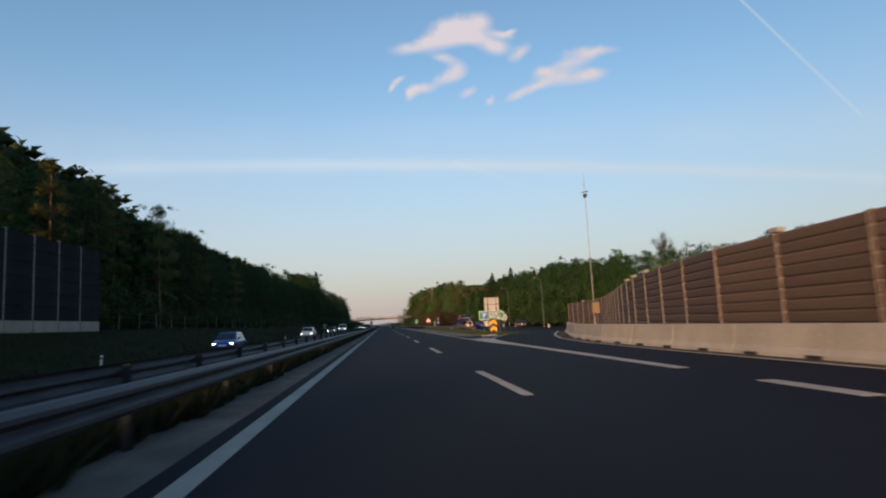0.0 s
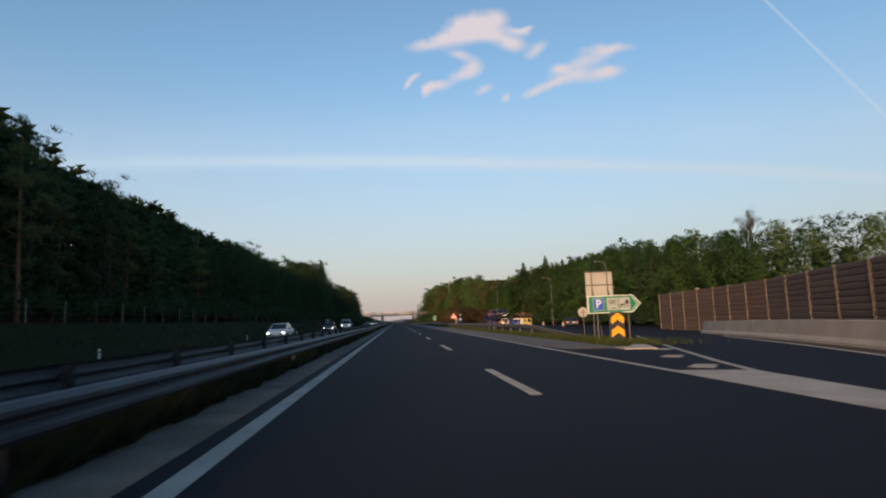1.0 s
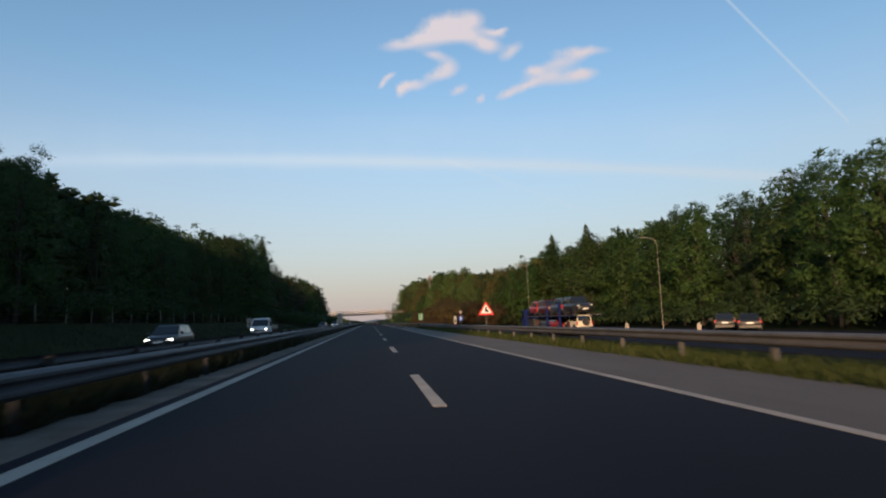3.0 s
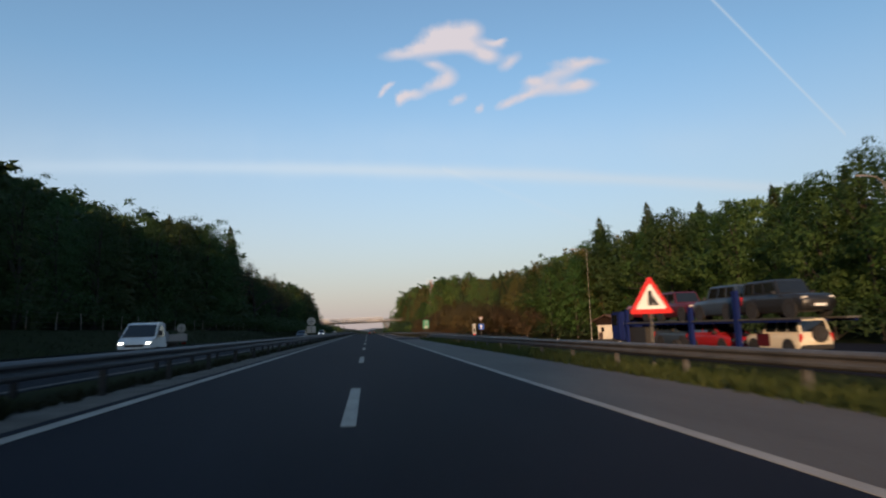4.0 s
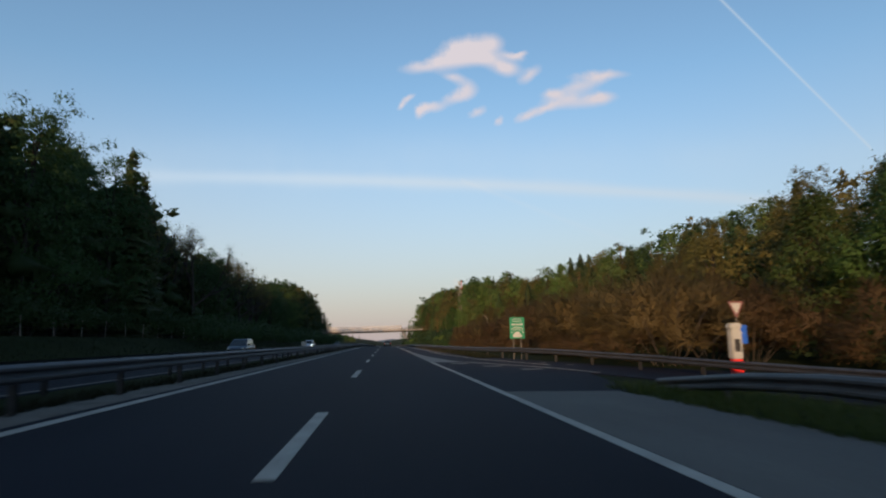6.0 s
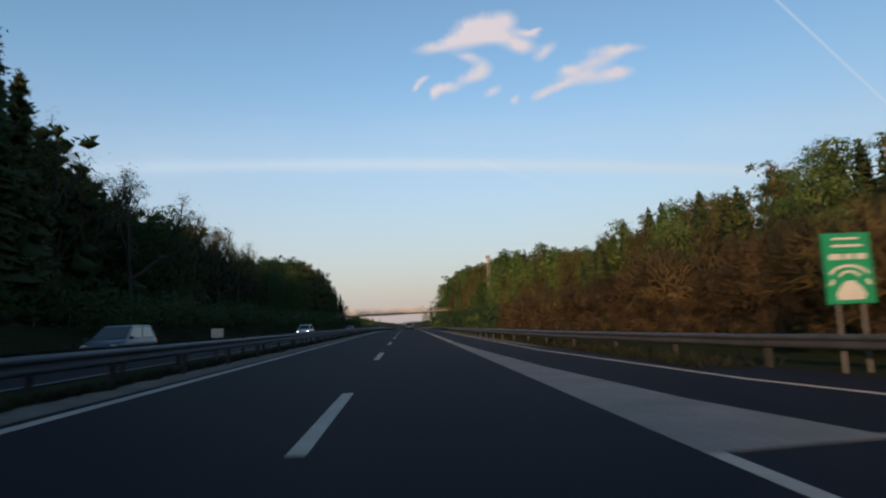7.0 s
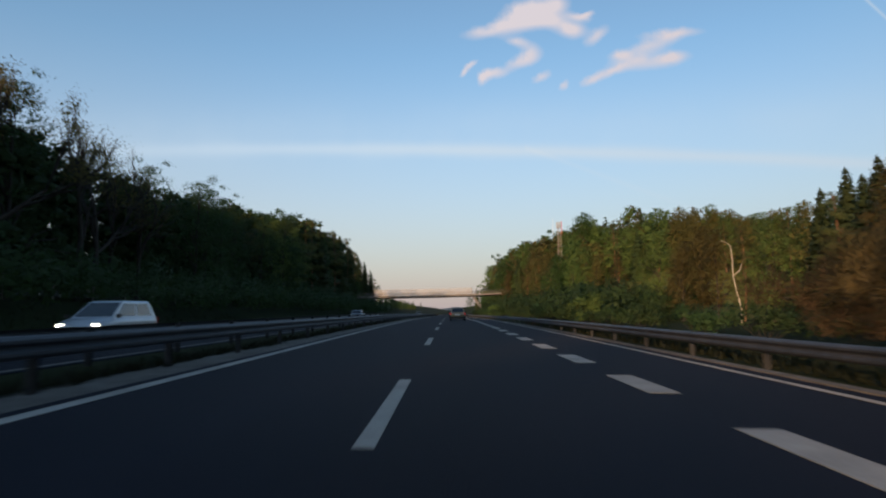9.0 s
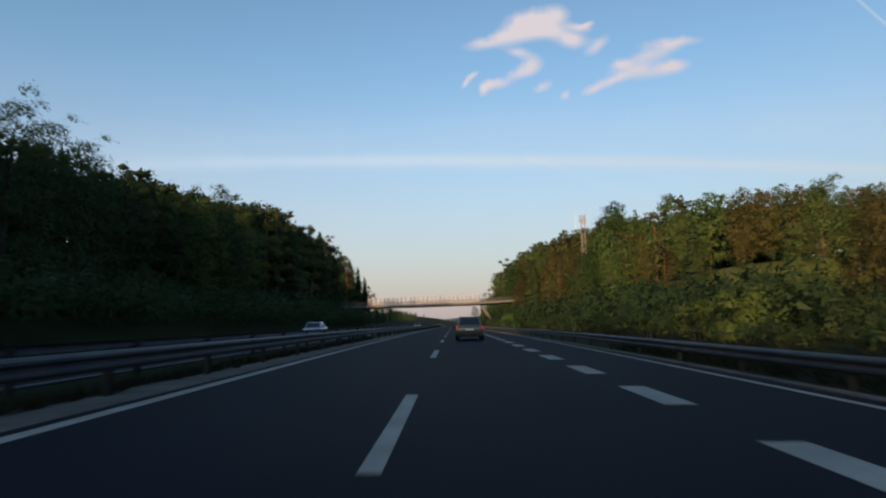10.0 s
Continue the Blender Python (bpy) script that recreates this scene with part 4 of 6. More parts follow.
def flush_heaps():
    words = {"oak": "broadleaf trees deep in the wood", "lime": "light green broadleaf trees deep in the wood", "spruce": "dark spruces deep in the wood", "russet": "brownish broadleaf trees deep in the wood",
             "pine": "pines deep in the wood", "bush": "dark undergrowth under the wood's edge", "thicket": "brown leafless undergrowth on the bank"}
    for kind, rows in heaps.items():
        (wood, crown), wm, cm, h, _ = (THIN[kind], *SPECIES[kind.replace("fine_", "").replace("deep_", "")][1:])
        turns = []
        for x, y, z, s, a in rows:
            c, q = math.cos(a), math.sin(a)
            turns.append((np.array([[c, -q, 0], [q, c, 0], [0, 0, 1]]), s, np.array([x, y, z])))
        v, f, n = crown
        me = leaf_mesh("wood_crowns", np.concatenate([v @ r.T * s + p for r, s, p in turns]), np.concatenate([f + i * len(v) for i in range(len(turns))]), np.concatenate([n @ r.T for r, s, p in turns]))
        tagged(part("wood_crowns", me, cm), "leafy crowns of " + words[kind.replace("fine_", "").replace("deep_", "")], "woodland", kind="stuff")
        if kind in ("pine", "fine_lime", "fine_pine"):
            v, f = np.array(wood[0], float), np.array([q for q in wood[1] if len(q) == 4])
            me = quad_mesh("wood_trunks", np.concatenate([v @ r.T * s + p for r, s, p in turns]), np.concatenate([f + i * len(v) for i in range(len(turns))]))
            tagged(part("wood_trunks", me, wm), "bare stems of " + words[kind.replace("fine_", "").replace("deep_", "")], "woodland", kind="stuff")


rnd = random.Random(5)
# treetop heights along the road at the wood's edge (left x = -30, right x = 34) and deeper in (right x = 56)
LEFT_TOP = [(-110, 19.5), (8, 19.5), (17, 21), (38, 19), (42, 16), (44, 14.8), (51, 16.3), (62, 17.7), (85, 16.0), (104, 14.4), (120, 13.8), (130, 15.2), (140, 16.8), (152, 16.3), (174, 15.0), (187, 15.2), (197, 15.8), (206, 18.4), (212, 19.6), (227, 21.6), (245, 23.0), (252, 24.4), (259, 24.8), (266, 23.5),
            (281, 18.6), (290, 16.5), (305, 19.3), (314, 18.5), (332, 17.0), (347, 15.6), (367, 17.5), (381, 18.5), (392, 18.1), (408, 21.3), (425, 22.4), (440, 23.5), (458, 18), (560, 20), (640, 24)]
RIGHT_TOP = [(50, 7.7), (75, 7.7), (90, 8.2), (103, 10), (120, 11.5), (136, 12.6), (161, 12.2), (173, 11.6), (186, 12.6), (206, 14.4), (218, 13), (225, 12.2), (235, 11.4), (250, 12.0), (262, 11.8), (274, 12.8), (290, 13.3),
             (300, 14), (306, 13.5), (313, 12), (324, 10.9), (347, 10.9), (359, 12.6), (382, 14), (392, 15), (415, 16.5), (441, 19), (460, 23), (528, 28), (650, 33)]
BACK_TOP = [(60, 10.8), (96, 11.6), (112, 12.4), (128, 14.2), (149, 16.4), (175, 17.6), (202, 19.6), (240, 19.4), (269, 19.6), (290, 20.2), (326, 19.5), (352, 16.5), (366, 16.5), (387, 17.8), (407, 21.3), (430, 26), (457, 30), (600, 38)]
y = 44.0
while y < 560:
    x = -29.5 + rnd.uniform(-1.8, 1.8) - 20 * sm((y - 462) / 15)
    top = lerp_table(LEFT_TOP, y) * (rnd.uniform(0.90, 1.04) if y < 100 or y > 275 else rnd.uniform(0.90, 1.02))
    if y < 118:
        kind = rnd.choice(["pine", "pine_wide", "oak", "oak", "beech"])
    elif y < 262:
        kind = rnd.choice(["oak", "beech", "oak", "oak", "fir", "beech"])
    elif y < 348:
        kind = rnd.choice(["budding", "beech", "budding_low", "oak", "budding"])
    elif y < 400:
        kind = rnd.choice(["lime", "beech", "budding", "oak", "oak"])
    elif y < 452:
        kind = rnd.choice(["pine", "spruce", "pine_wide", "oak"])
    else:
        kind = rnd.choice(["oak", "lime", "beech", "spruce"])
    plant(kind, x, y, top, rnd.uniform(0, 360))
    y += rnd.uniform(3.6, 5.4) if y < 400 else rnd.uniform(4.5, 7)
y = 38.0
while y < 552:
    for k, off in enumerate((-36, -43.5) if int(y) % 2 else (-37,)):
        s = lerp_table(LEFT_TOP, y) / 17 * rnd.uniform(0.82, 1.02) * (1.10 if k and 98 < y < 262 else 0.86 if 264 < y < 350 else 1.0)
        heap(rnd.choice(["oak", "oak", "pine", "lime"] if y < 120 or k > 1 else ["oak", "oak", "lime"]), off + rnd.uniform(-2, 2) - 20 * sm((y - 462) / 15) * (1 - sm((y - 535) / 15)), y + rnd.uniform(-2, 2), s * 0.93, rnd.uniform(0, 6.28))
    if y < 455:
        heap("bush", -27.2 + rnd.uniform(-0.8, 0.8) - (3 if y > 440 else 0), y + rnd.uniform(-2, 2), rnd.uniform(0.7, 1.2), rnd.uniform(0, 6.28))
        heap("bush", -31.5 + rnd.uniform(-0.8, 0.8), y + rnd.uniform(-2, 2), rnd.uniform(1.1, 1.6), rnd.uniform(0, 6.28))
    if y > 40:
        heap("deep_oak", -33.2 + rnd.uniform(-1, 1) - 20 * sm((y - 462) / 15) * (1 - sm((y - 535) / 15)), y + rnd.uniform(-2, 2), lerp_table(LEFT_TOP, y) / 17 * rnd.uniform(0.74, 0.88), rnd.uniform(0, 6.28))
    y += 5.8 if y < 480 else 8.5
# unseen trees added behind the noise wall for shade, and fill between budding trees
for k in range(19):
    yy = -66 + 5.6 * k + rnd.uniform(-1, 1)
    heap("deep_oak", -31 + rnd.uniform(-1, 1), yy, (14.9 - land(-31, yy)) / 17 * rnd.uniform(0.95, 1.04), rnd.uniform(0, 6.28))
for k in range(28):
    yy = 262 + 5.8 * k
    heap("deep_oak", -35.0 + rnd.uniform(-0.8, 0.8), yy + rnd.uniform(-1, 1), lerp_table(LEFT_TOP, yy) / 17 * 0.78, rnd.uniform(0, 6.28))
    heap("deep_oak", -40.5 + rnd.uniform(-0.8, 0.8), yy + 3 + rnd.uniform(-1, 1), lerp_table(LEFT_TOP, yy) / 17 * 0.84, rnd.uniform(0, 6.28))
# mostly unseen tall trees deep in wood for road shade, highest near noise wall
SHADE_TREE_TOP = [(10, 36), (58, 36), (68, 31), (92, 32), (114, 31.5), (130, 29.6), (165, 29.6), (190, 29.2), (330, 28.5)]
for k in range(-4, 49):
    for x in (-51, -57.5):
        yy = 36 + 6.2 * k + rnd.uniform(-1.5, 1.5)
        xx = x + rnd.uniform(-1.5, 1.5)
        heap("deep_oak", xx, yy, (lerp_table(SHADE_TREE_TOP, yy) * (1.0 if x < -54 else 0.90) - land(xx, yy)) / 17 * rnd.uniform(0.94, 1.0), rnd.uniform(0, 6.28))
# right hand woods behind the rest area
y = 92.0
while y < 220:
    x = 37.5 + rnd.uniform(-1.6, 1.6) + (3.0 if 191 < y < 206 else 0.0)
    plant(rnd.choice(["hornbeam", "maple", "hornbeam", "maple", "beech"]), x, y, lerp_table(RIGHT_TOP, y) * 1.06 * rnd.uniform(0.93, 1.04), rnd.uniform(0, 360))
    y += rnd.uniform(3.6, 4.8)
# brown thicket and mixed trees past the rest area
y = 214.0
while y < 297:
    for lo, hi in ((14.5, 17), (18.5, 22)):
        if y > 212 or lo > 18:
            plant("thicket", rnd.uniform(lo, hi), y + rnd.uniform(-1, 1), rnd.uniform(0.80, 1.2) * (1.25 if y < 250 else 1.05), rnd.uniform(0, 360), False)
    heap("thicket", 13.6 + rnd.uniform(-0.6, 0.6), y, rnd.uniform(0.36, 0.5), rnd.uniform(0, 6.28))
    heap("bush", 15.4 + rnd.uniform(-0.8, 0.8), y + 1.5, rnd.uniform(0.3, 0.5), rnd.uniform(0, 6.28))
    y += rnd.uniform(3.4, 4.6)
for x, yy in ((32.6, 205.5), (29.4, 207.5), (26.4, 209.5), (24.6, 213), (36.5, 203.5)):
    heap("bush", x, yy, rnd.uniform(0.6, 0.85), rnd.uniform(0, 6.28))
for x, yy in ((31.0, 208), (32.5, 211), (28.0, 211), (30.5, 214.5), (27.0, 216.5)):
    plant(rnd.choice(["maple", "hornbeam"]), x, yy, 9.5 + 0.35 * (x - 27), rnd.uniform(0, 360))
y = 219.0
while y < 340:
    x = 29 + rnd.uniform(-2.5, 2.5)
    plant(rnd.choice(["pine" if y > 262 else "russet", "russet", "lime", "spruce", "fir", "russet", "russet", "lime"]), x, y, 0.9 + (lerp_table(RIGHT_TOP, y) - 0.9) * (x / 34) * rnd.uniform(0.88, 1.06), rnd.uniform(0, 360))
    y += rnd.uniform(3.6, 5.0)
for kind, x, y, top in (("spruce", 37.0, 211.9, 17.9), ("spruce", 38.5, 302, 17.4), ("spruce", 40.6, 302, 18.1), ("spruce", 42.1, 322, 18.4), ("spruce", 48.2, 325.6, 20.5), ("spruce", 51.7, 350, 18.8), ("fir", 36.5, 312, 14.6), ("spruce", 44.5, 316, 18.2), ("fir", 36.0, 330, 12.2), ("spruce", 39.5, 327, 14.6), ("fir", 33.5, 304.8, 13.2), ("spruce", 34, 288, 13.6), ("budding_low", 65.3, 139, 19.8),
                        ("spruce", 42.7, 207, 19.2), ("lime", 26, 268, 11.5), ("pine", 33, 262, 13.6), ("lime", 25.0, 246, 10.5), ("spruce", 33, 275, 14.2), ("fir", 34, 240, 12.6)):
    plant(kind, x, y, top, rnd.uniform(0, 360))
# spires of conifers over the skyline
for k in range(16):
    yy = 128 + 11.5 * k + rnd.uniform(-3, 3)
    xx = 47 + rnd.uniform(-4, 6)
    plant(rnd.choice(["spruce", "fir"]), xx, yy, lerp_table(BACK_TOP, yy) * rnd.uniform(0.90, 1.02) * (0.8 + 0.2 * (xx - 34) / 22), rnd.uniform(0, 360))
# trees round the meadow, tall broadleaf on the hill
for kind, x, y, top in (("lime", 24.8, 343, 9.8), ("bush", 25.3, 374, 7.4), ("bush", 26.8, 351, 6.0), ("young_bush", 24.5, 385, 5.6), ("thicket", 29, 374.5, 6.2), ("bush", 23, 362, 4.2), ("maple", 40.7, 452, 28.5), ("young_bush", 27, 392, 6.5), ("russet", 33, 406, 12), ("lime", 29, 412, 12.4), ("bush", 29.2, 385, 7.3), ("bush", 29.2, 353.8, 6.4), ("bush", 24.5, 340, 4.6), ("russet", 27.5, 342.5, 8.4), ("russet", 31, 345, 9.4), ("bush", 21, 336, 3.6), ("bush", 22.5, 346, 4.0), ("russet", 24, 334, 7.0), ("russet", 38, 408, 12.5), ("lime", 45, 412, 14.5), ("russet", 51, 409, 15)):
    plant(kind, x, y, top, rnd.uniform(0, 360))
# bushes and hill woods beyond
y = 299.0
while y < 333:
    plant("bush", 13.5 + rnd.uniform(-0.8, 2.0), y, rnd.uniform(0.35, 0.6), rnd.uniform(0, 360), False)
    y += rnd.uniform(3.5, 5)
y = 333.0
while y < 545:
    plant(rnd.choice(["bush", "young_bush", "bush", "bush"]), 13.0 + rnd.uniform(-0.8, 2.5), y, rnd.uniform(0.5, 0.95), rnd.uniform(0, 360), False)
    heap("bush", 18 + rnd.uniform(-1.5, 2.5), y + 2, rnd.uniform(1.0, 1.6), rnd.uniform(0, 6.28))
    y += rnd.uniform(4.0, 5.5)
y = 338.0
while y < 560:
    x = 27 + rnd.uniform(-3, 3)
    if 340 < y < 408:
        y += 4
        continue
    plant(rnd.choice(["russet", "lime", "pine", "spruce", "russet", "maple", "pine_wide"]), x, y, 1 + (lerp_table(RIGHT_TOP, y) - 1) * (x / 34) * rnd.uniform(0.80, 0.97), rnd.uniform(0, 360))
    y += rnd.uniform(4.5, 6.0)
y = 60.0
while y < 760:
    for off in (34.5, 45, 56, 61, 66) if 325 < y < 425 else (34.5, 45, 56):
        if y < 206 and off < 40 or 322 < y < 412 and off < 50:
            continue
        x = off + rnd.uniform(-2.0, 2.0)
        t = min((x - 34) / 22, 1.05)
        want = (lerp_table(RIGHT_TOP, y) * (1 - t) + lerp_table(BACK_TOP, y) * t) * (rnd.uniform(0.86, 0.98) if 140 < y < 235 else rnd.uniform(0.93, 1.09) if y < 340 else rnd.uniform(0.93, 1.06))
        kind = rnd.choice(["oak", "lime", "oak"] if y < 200 else ["lime", "russet", "lime", "spruce", "pine", "russet"] if 330 < y < 560 else ["oak", "lime", "russet", "spruce", "lime", "russet"] if y < 262 else ["oak", "lime", "pine", "spruce", "pine", "russet"])
        if 425 < y < 472 and abs(x - 0.221 * (y - 303)) < 4:  # a gap before the mast
            want = min(want, 0.085 * (y - 303))
        fine = "fine_" if 195 < y < 350 and off < 50 or y < 135 or 350 <= y < 420 else ""
        heap(fine + kind, x, y + rnd.uniform(-2.0, 2.0), max(0.3, (want - land(x, y)) / SPECIES[kind][3]), rnd.uniform(0, 6.28))
    if 335 < y < 540:
        for xx in (63, 70, 77, 84) if y > 425 else (70, 77, 84):
            heap("deep_oak", xx + rnd.uniform(-1, 1), y + rnd.uniform(-1, 1), (lerp_table(BACK_TOP, y) * rnd.uniform(0.86, 0.94) - land(xx, y)) / 17, rnd.uniform(0, 6.28))
    if 80 < y < 322:
        xx = 41.5 if y < 222 else 33.5
        want = lerp_table(RIGHT_TOP, y) * rnd.uniform(0.80, 0.90) * (1.0 if y < 222 else 0.92)
        heap("deep_oak", xx + rnd.uniform(-1, 1), y + rnd.uniform(-1, 1), max(0.3, (want - land(xx, y)) / 17), rnd.uniform(0, 6.28))
    if 85 < y < 206:
        heap("bush", 35 + rnd.uniform(-0.6, 0.6) + (4 if y > 187 else 0), y, rnd.uniform(0.8, 1.2), rnd.uniform(0, 6.28))
    if 206 <= y < 316:
        heap("thicket", 24 + rnd.uniform(-1, 1), y, rnd.uniform(0.9, 1.3), rnd.uniform(0, 6.28))
    y += 4.6 if y < 560 else 9
# woods further on, both sides of the overpass and beyond
for k in range(46):
    y = 540 + k * 6.5
    xx = -27.5 + rnd.uniform(-1.5, 1.5) - 0.01 * (y - 540)
    heap(rnd.choice(["oak", "lime", "oak", "spruce"]), xx, y, max(0.2, (7.6 - 0.006 * (y - 540) - land(xx, y)) / 17 * rnd.uniform(0.8, 1.1)), rnd.uniform(0, 6.28))
for k in range(50):
    y = 560 + k * 10
    heap(rnd.choice(["oak", "spruce", "lime"]), -34 - rnd.uniform(0, 40), y + 60, rnd.uniform(0.3, 0.45), rnd.uniform(0, 6.28))
    heap(rnd.choice(["oak", "spruce", "oak"]), 26 + rnd.uniform(0, 45), y, rnd.uniform(0.8, 1.15), rnd.uniform(0, 6.28))
# the wood rising behind the overpass
for k in range(30):
    x = -31 - 1.15 * k + rnd.uniform(-0.6, 0.6)
    yy = 532 + rnd.uniform(0, 16)
    top = float(np.interp(-x, (29, 34, 42, 48, 70), (10, 20, 29, 34, 40))) * rnd.uniform(0.88, 1.0)
    kind = rnd.choice(["oak", "pine", "spruce"])
    heap(kind, x, yy, max(0.3, (top - land(x, yy)) / SPECIES[kind][3]), rnd.uniform(0, 6.28))
for k in range(70):
    yy = 258 + 3.0 * k
    heap("bush", -20.5 - 3.2 * (k % 2) + rnd.uniform(-0.9, 0.9), yy, rnd.uniform(0.75, 1.25), rnd.uniform(0, 6.28))
flush_heaps()

# ---- noise walls, concrete barrier, fence ----


def walk_line(points, step):
    """Places every step metres along a bent line, with the heading of each stretch."""
    pts = [Vector(p) for p in points]
    length = [0.0]
    for a, b in zip(pts, pts[1:]):
        length.append(length[-1] + (b - a).length)
    out, s = [], 0.0
    while s <= length[-1]:
        i = max(k for k in range(len(pts)) if length[k] <= s + 1e-6)
        i = min(i, len(pts) - 2)
        out.append(pts[i].lerp(pts[i + 1], (s - length[i]) / (length[i + 1] - length[i])))
        s += step
    return out


WALL = [(9.7, -36), (9.8, 12), (10.3, 20), (11.5, 26.5), (13.5, 35), (16.5, 45), (20, 56), (24, 69), (26.6, 82), (29, 101.5)]
spots = walk_line(WALL, 4.0)
wall_top = [3.32 - 0.25 * sm((p.y - 20) / 60) for p in spots]
noise_wall = thing("noise_wall", pose(0, 0, 0), "brown ribbed noise wall with pale posts along the exit lane", "noise wall")
pm = None
for p, top in zip(spots, wall_top):
    base = land(p.x, p.y) - 0.3
    ob = part("post", pm or join(box(-0.085, 0.085, -0.08, -0.06, 0, 1), box(-0.03, 0.03, -0.06, 0.06, 0, 1), box(-0.085, 0.085, 0.06, 0.08, 0, 1)), None if pm else M_wall_post, noise_wall)
    pm = ob.data
    ob.matrix_local = pose(p.x, p.y, base) @ Matrix.Diagonal((1, 1, top + 0.03 - base, 1))
    if int(p.y * 7) % 3 == 0:
        cap = part("cap", soft_box(-0.14, 0.14, -0.22, 0.22, 0, 0.15, 0.02), M_post_grey, noise_wall)
        cap.matrix_local = pose(p.x, p.y, top + 0.035)
plank = None
ROWS = 11
for (a, b), top in zip(zip(spots, spots[1:]), wall_top):
    d = b - a
    base = land(*((a + b) / 2)) - 0.15
    each = (top - base) / ROWS
    for k in range(ROWS):
        if plank is None:
            prof = [(-0.06, 0.0), (0.025, 0.0), (0.06, 0.14), (0.06, 0.80), (0.025, 0.995), (-0.06, 0.995)]
            n = len(prof)
            v = [(u, x, z) for x in (0, 1) for u, z in prof]
            plank = part("plank", (v, [tuple(range(n)), tuple(range(2 * n - 1, n - 1, -1))] + [(i, n + i, n + (i + 1) % n, (i + 1) % n) for i in range(n)]), M_panel, noise_wall)
            ob = plank
        else:
            ob = part("plank", plank.data, None, noise_wall)
        ob.matrix_local = pose(a.x, a.y, base + k * each, 0, 0, math.degrees(math.atan2(d.y, d.x)) - 90) @ Matrix.Diagonal((-1, d.length, each, 1))

BARRIER = [(8.15, -36), (8.15, 19), (8.4, 28), (9.4, 35.5), (11.4, 43.3), (14.2, 53), (17.5, 63.5), (19.6, 70), (22.2, 77)]
barrier = thing("concrete_barrier", pose(0, 0, 0), "pale concrete safety barrier in segments along the exit lane", "barrier")
seg = None
spots = walk_line(BARRIER, 4.0)
for a, b in zip(spots, spots[1:]):
    d = b - a
    if seg is None:
        prof = [(-0.02, -0.1), (0.0, 0.10), (0.12, 0.26), (0.19, 0.84), (0.21, 0.86), (0.37, 0.86), (0.39, 0.84), (0.46, 0.26), (0.58, 0.10), (0.6, -0.1)]
        n = len(prof)
        v = [(u, x, z) for x in (0.006, 0.994) for u, z in prof]
        seg = part("barrier_segment", (v, [tuple(range(n)), tuple(range(2 * n - 1, n - 1, -1))] + [(i, n + i, n + (i + 1) % n, (i + 1) % n) for i in range(n)]), M_concrete, barrier)
        ob = seg
    else:
        ob = part("barrier_segment", seg.data, None, barrier)
    zr0, zr1 = surf(a.x, a.y), surf(b.x, b.y)
    ob.matrix_local = pose(a.x, a.y, zr0, math.degrees(math.atan2(zr1 - zr0, d.length)), 0, math.degrees(math.atan2(d.y, d.x)) - 90) @ Matrix.Diagonal((1, d.length, 1, 1))
for k, p in enumerate(walk_line([(7.98, 2), (7.98, 19), (8.2, 28), (9.2, 35.5), (11.2, 43.3)], 2.6)):
    drain = part("drain_slot", soft_box(-0.05, 0.05, -0.28, 0.28, -0.02, 0.075, 0.012), M_black, barrier)
    drain.matrix_local = pose(p.x + 0.17, p.y, surf(p.x, p.y) + 0.02)

left_wall = thing("noise_wall", pose(0, 0, 0), "tall dark noise wall on a pale plinth above the grass bank", "noise wall")
yy = -42.0
pm = pl = cp = None
while yy < 48:
    base = 2.25
    ob = part("post", pm or box(-0.05, 0.05, -0.06, 0.06, -1.6, 5.75), None if pm else M_post_grey, left_wall)
    pm = ob.data
    ob.matrix_local = pose(-24, yy, base)
    if yy + 3 < 48.1:
        for k in range(6):
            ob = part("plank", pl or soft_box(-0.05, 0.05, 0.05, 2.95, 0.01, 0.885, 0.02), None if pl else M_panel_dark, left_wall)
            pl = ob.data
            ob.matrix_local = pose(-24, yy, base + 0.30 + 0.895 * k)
        ob = part("plinth", cp or soft_box(-0.10, 0.10, 0.04, 2.96, -1.5, 0.30, 0.02), None if cp else M_concrete, left_wall)
        cp = ob.data
        ob.matrix_local = pose(-24, yy, base)
    yy += 3.0

fence = thing("wire_fence", pose(0, 0, 0), "thin wire fence on slim grey posts below the wood", "fence")
pm = None
for k in range(66):
    yy = 51 + 4.6 * k
    ob = part("post", pm or tube([(0, 0, -0.4), (0, 0, 1.55)], [0.035, 0.03], 6), None if pm else M_post_grey, fence)
    pm = ob.data
    ob.matrix_local = pose(-25.6, yy, land(-25.6, yy), rnd.uniform(-3, 3), rnd.uniform(-4, 4), 0)
for h in (0.25, 0.65, 1.05, 1.42):
    part("wire", tube([(-25.6, 51 + 4.6 * k, land(-25.6, 51 + 4.6 * k) + h) for k in range(66)], [0.008] * 66, 3), M_steel_dull, fence)

# ---- overpass ----
OY = 520.0
overpass = thing("overpass", pose(0, OY, along(OY)), "concrete road overpass on slanted legs with railings and screens", "bridge")
deck_v = []
for x, z in ((-75, 7.0), (-48, 7.0), (-30, 7.05), (-10, 7.15), (10, 7.5), (26, 8.2), (60, 9.6)):
    deck_v.append((x, z))
prof = [(-4.0, 0.35), (-4.0, 1.0), (4.0, 1.0), (4.0, 0.35), (2.6, 0.0), (-2.6, 0.0)]
v, f, n = [], [], len(prof)
for x, z in deck_v:
    v += [(x, yy, z + dz) for yy, dz in prof]
for i in range(len(deck_v) - 1):
    f += [(i * n + k, i * n + (k + 1) % n, (i + 1) * n + (k + 1) % n, (i + 1) * n + k) for k in range(n)]
f += [tuple(range(n)), tuple(range(len(v) - 1, len(v) - n - 1, -1))]
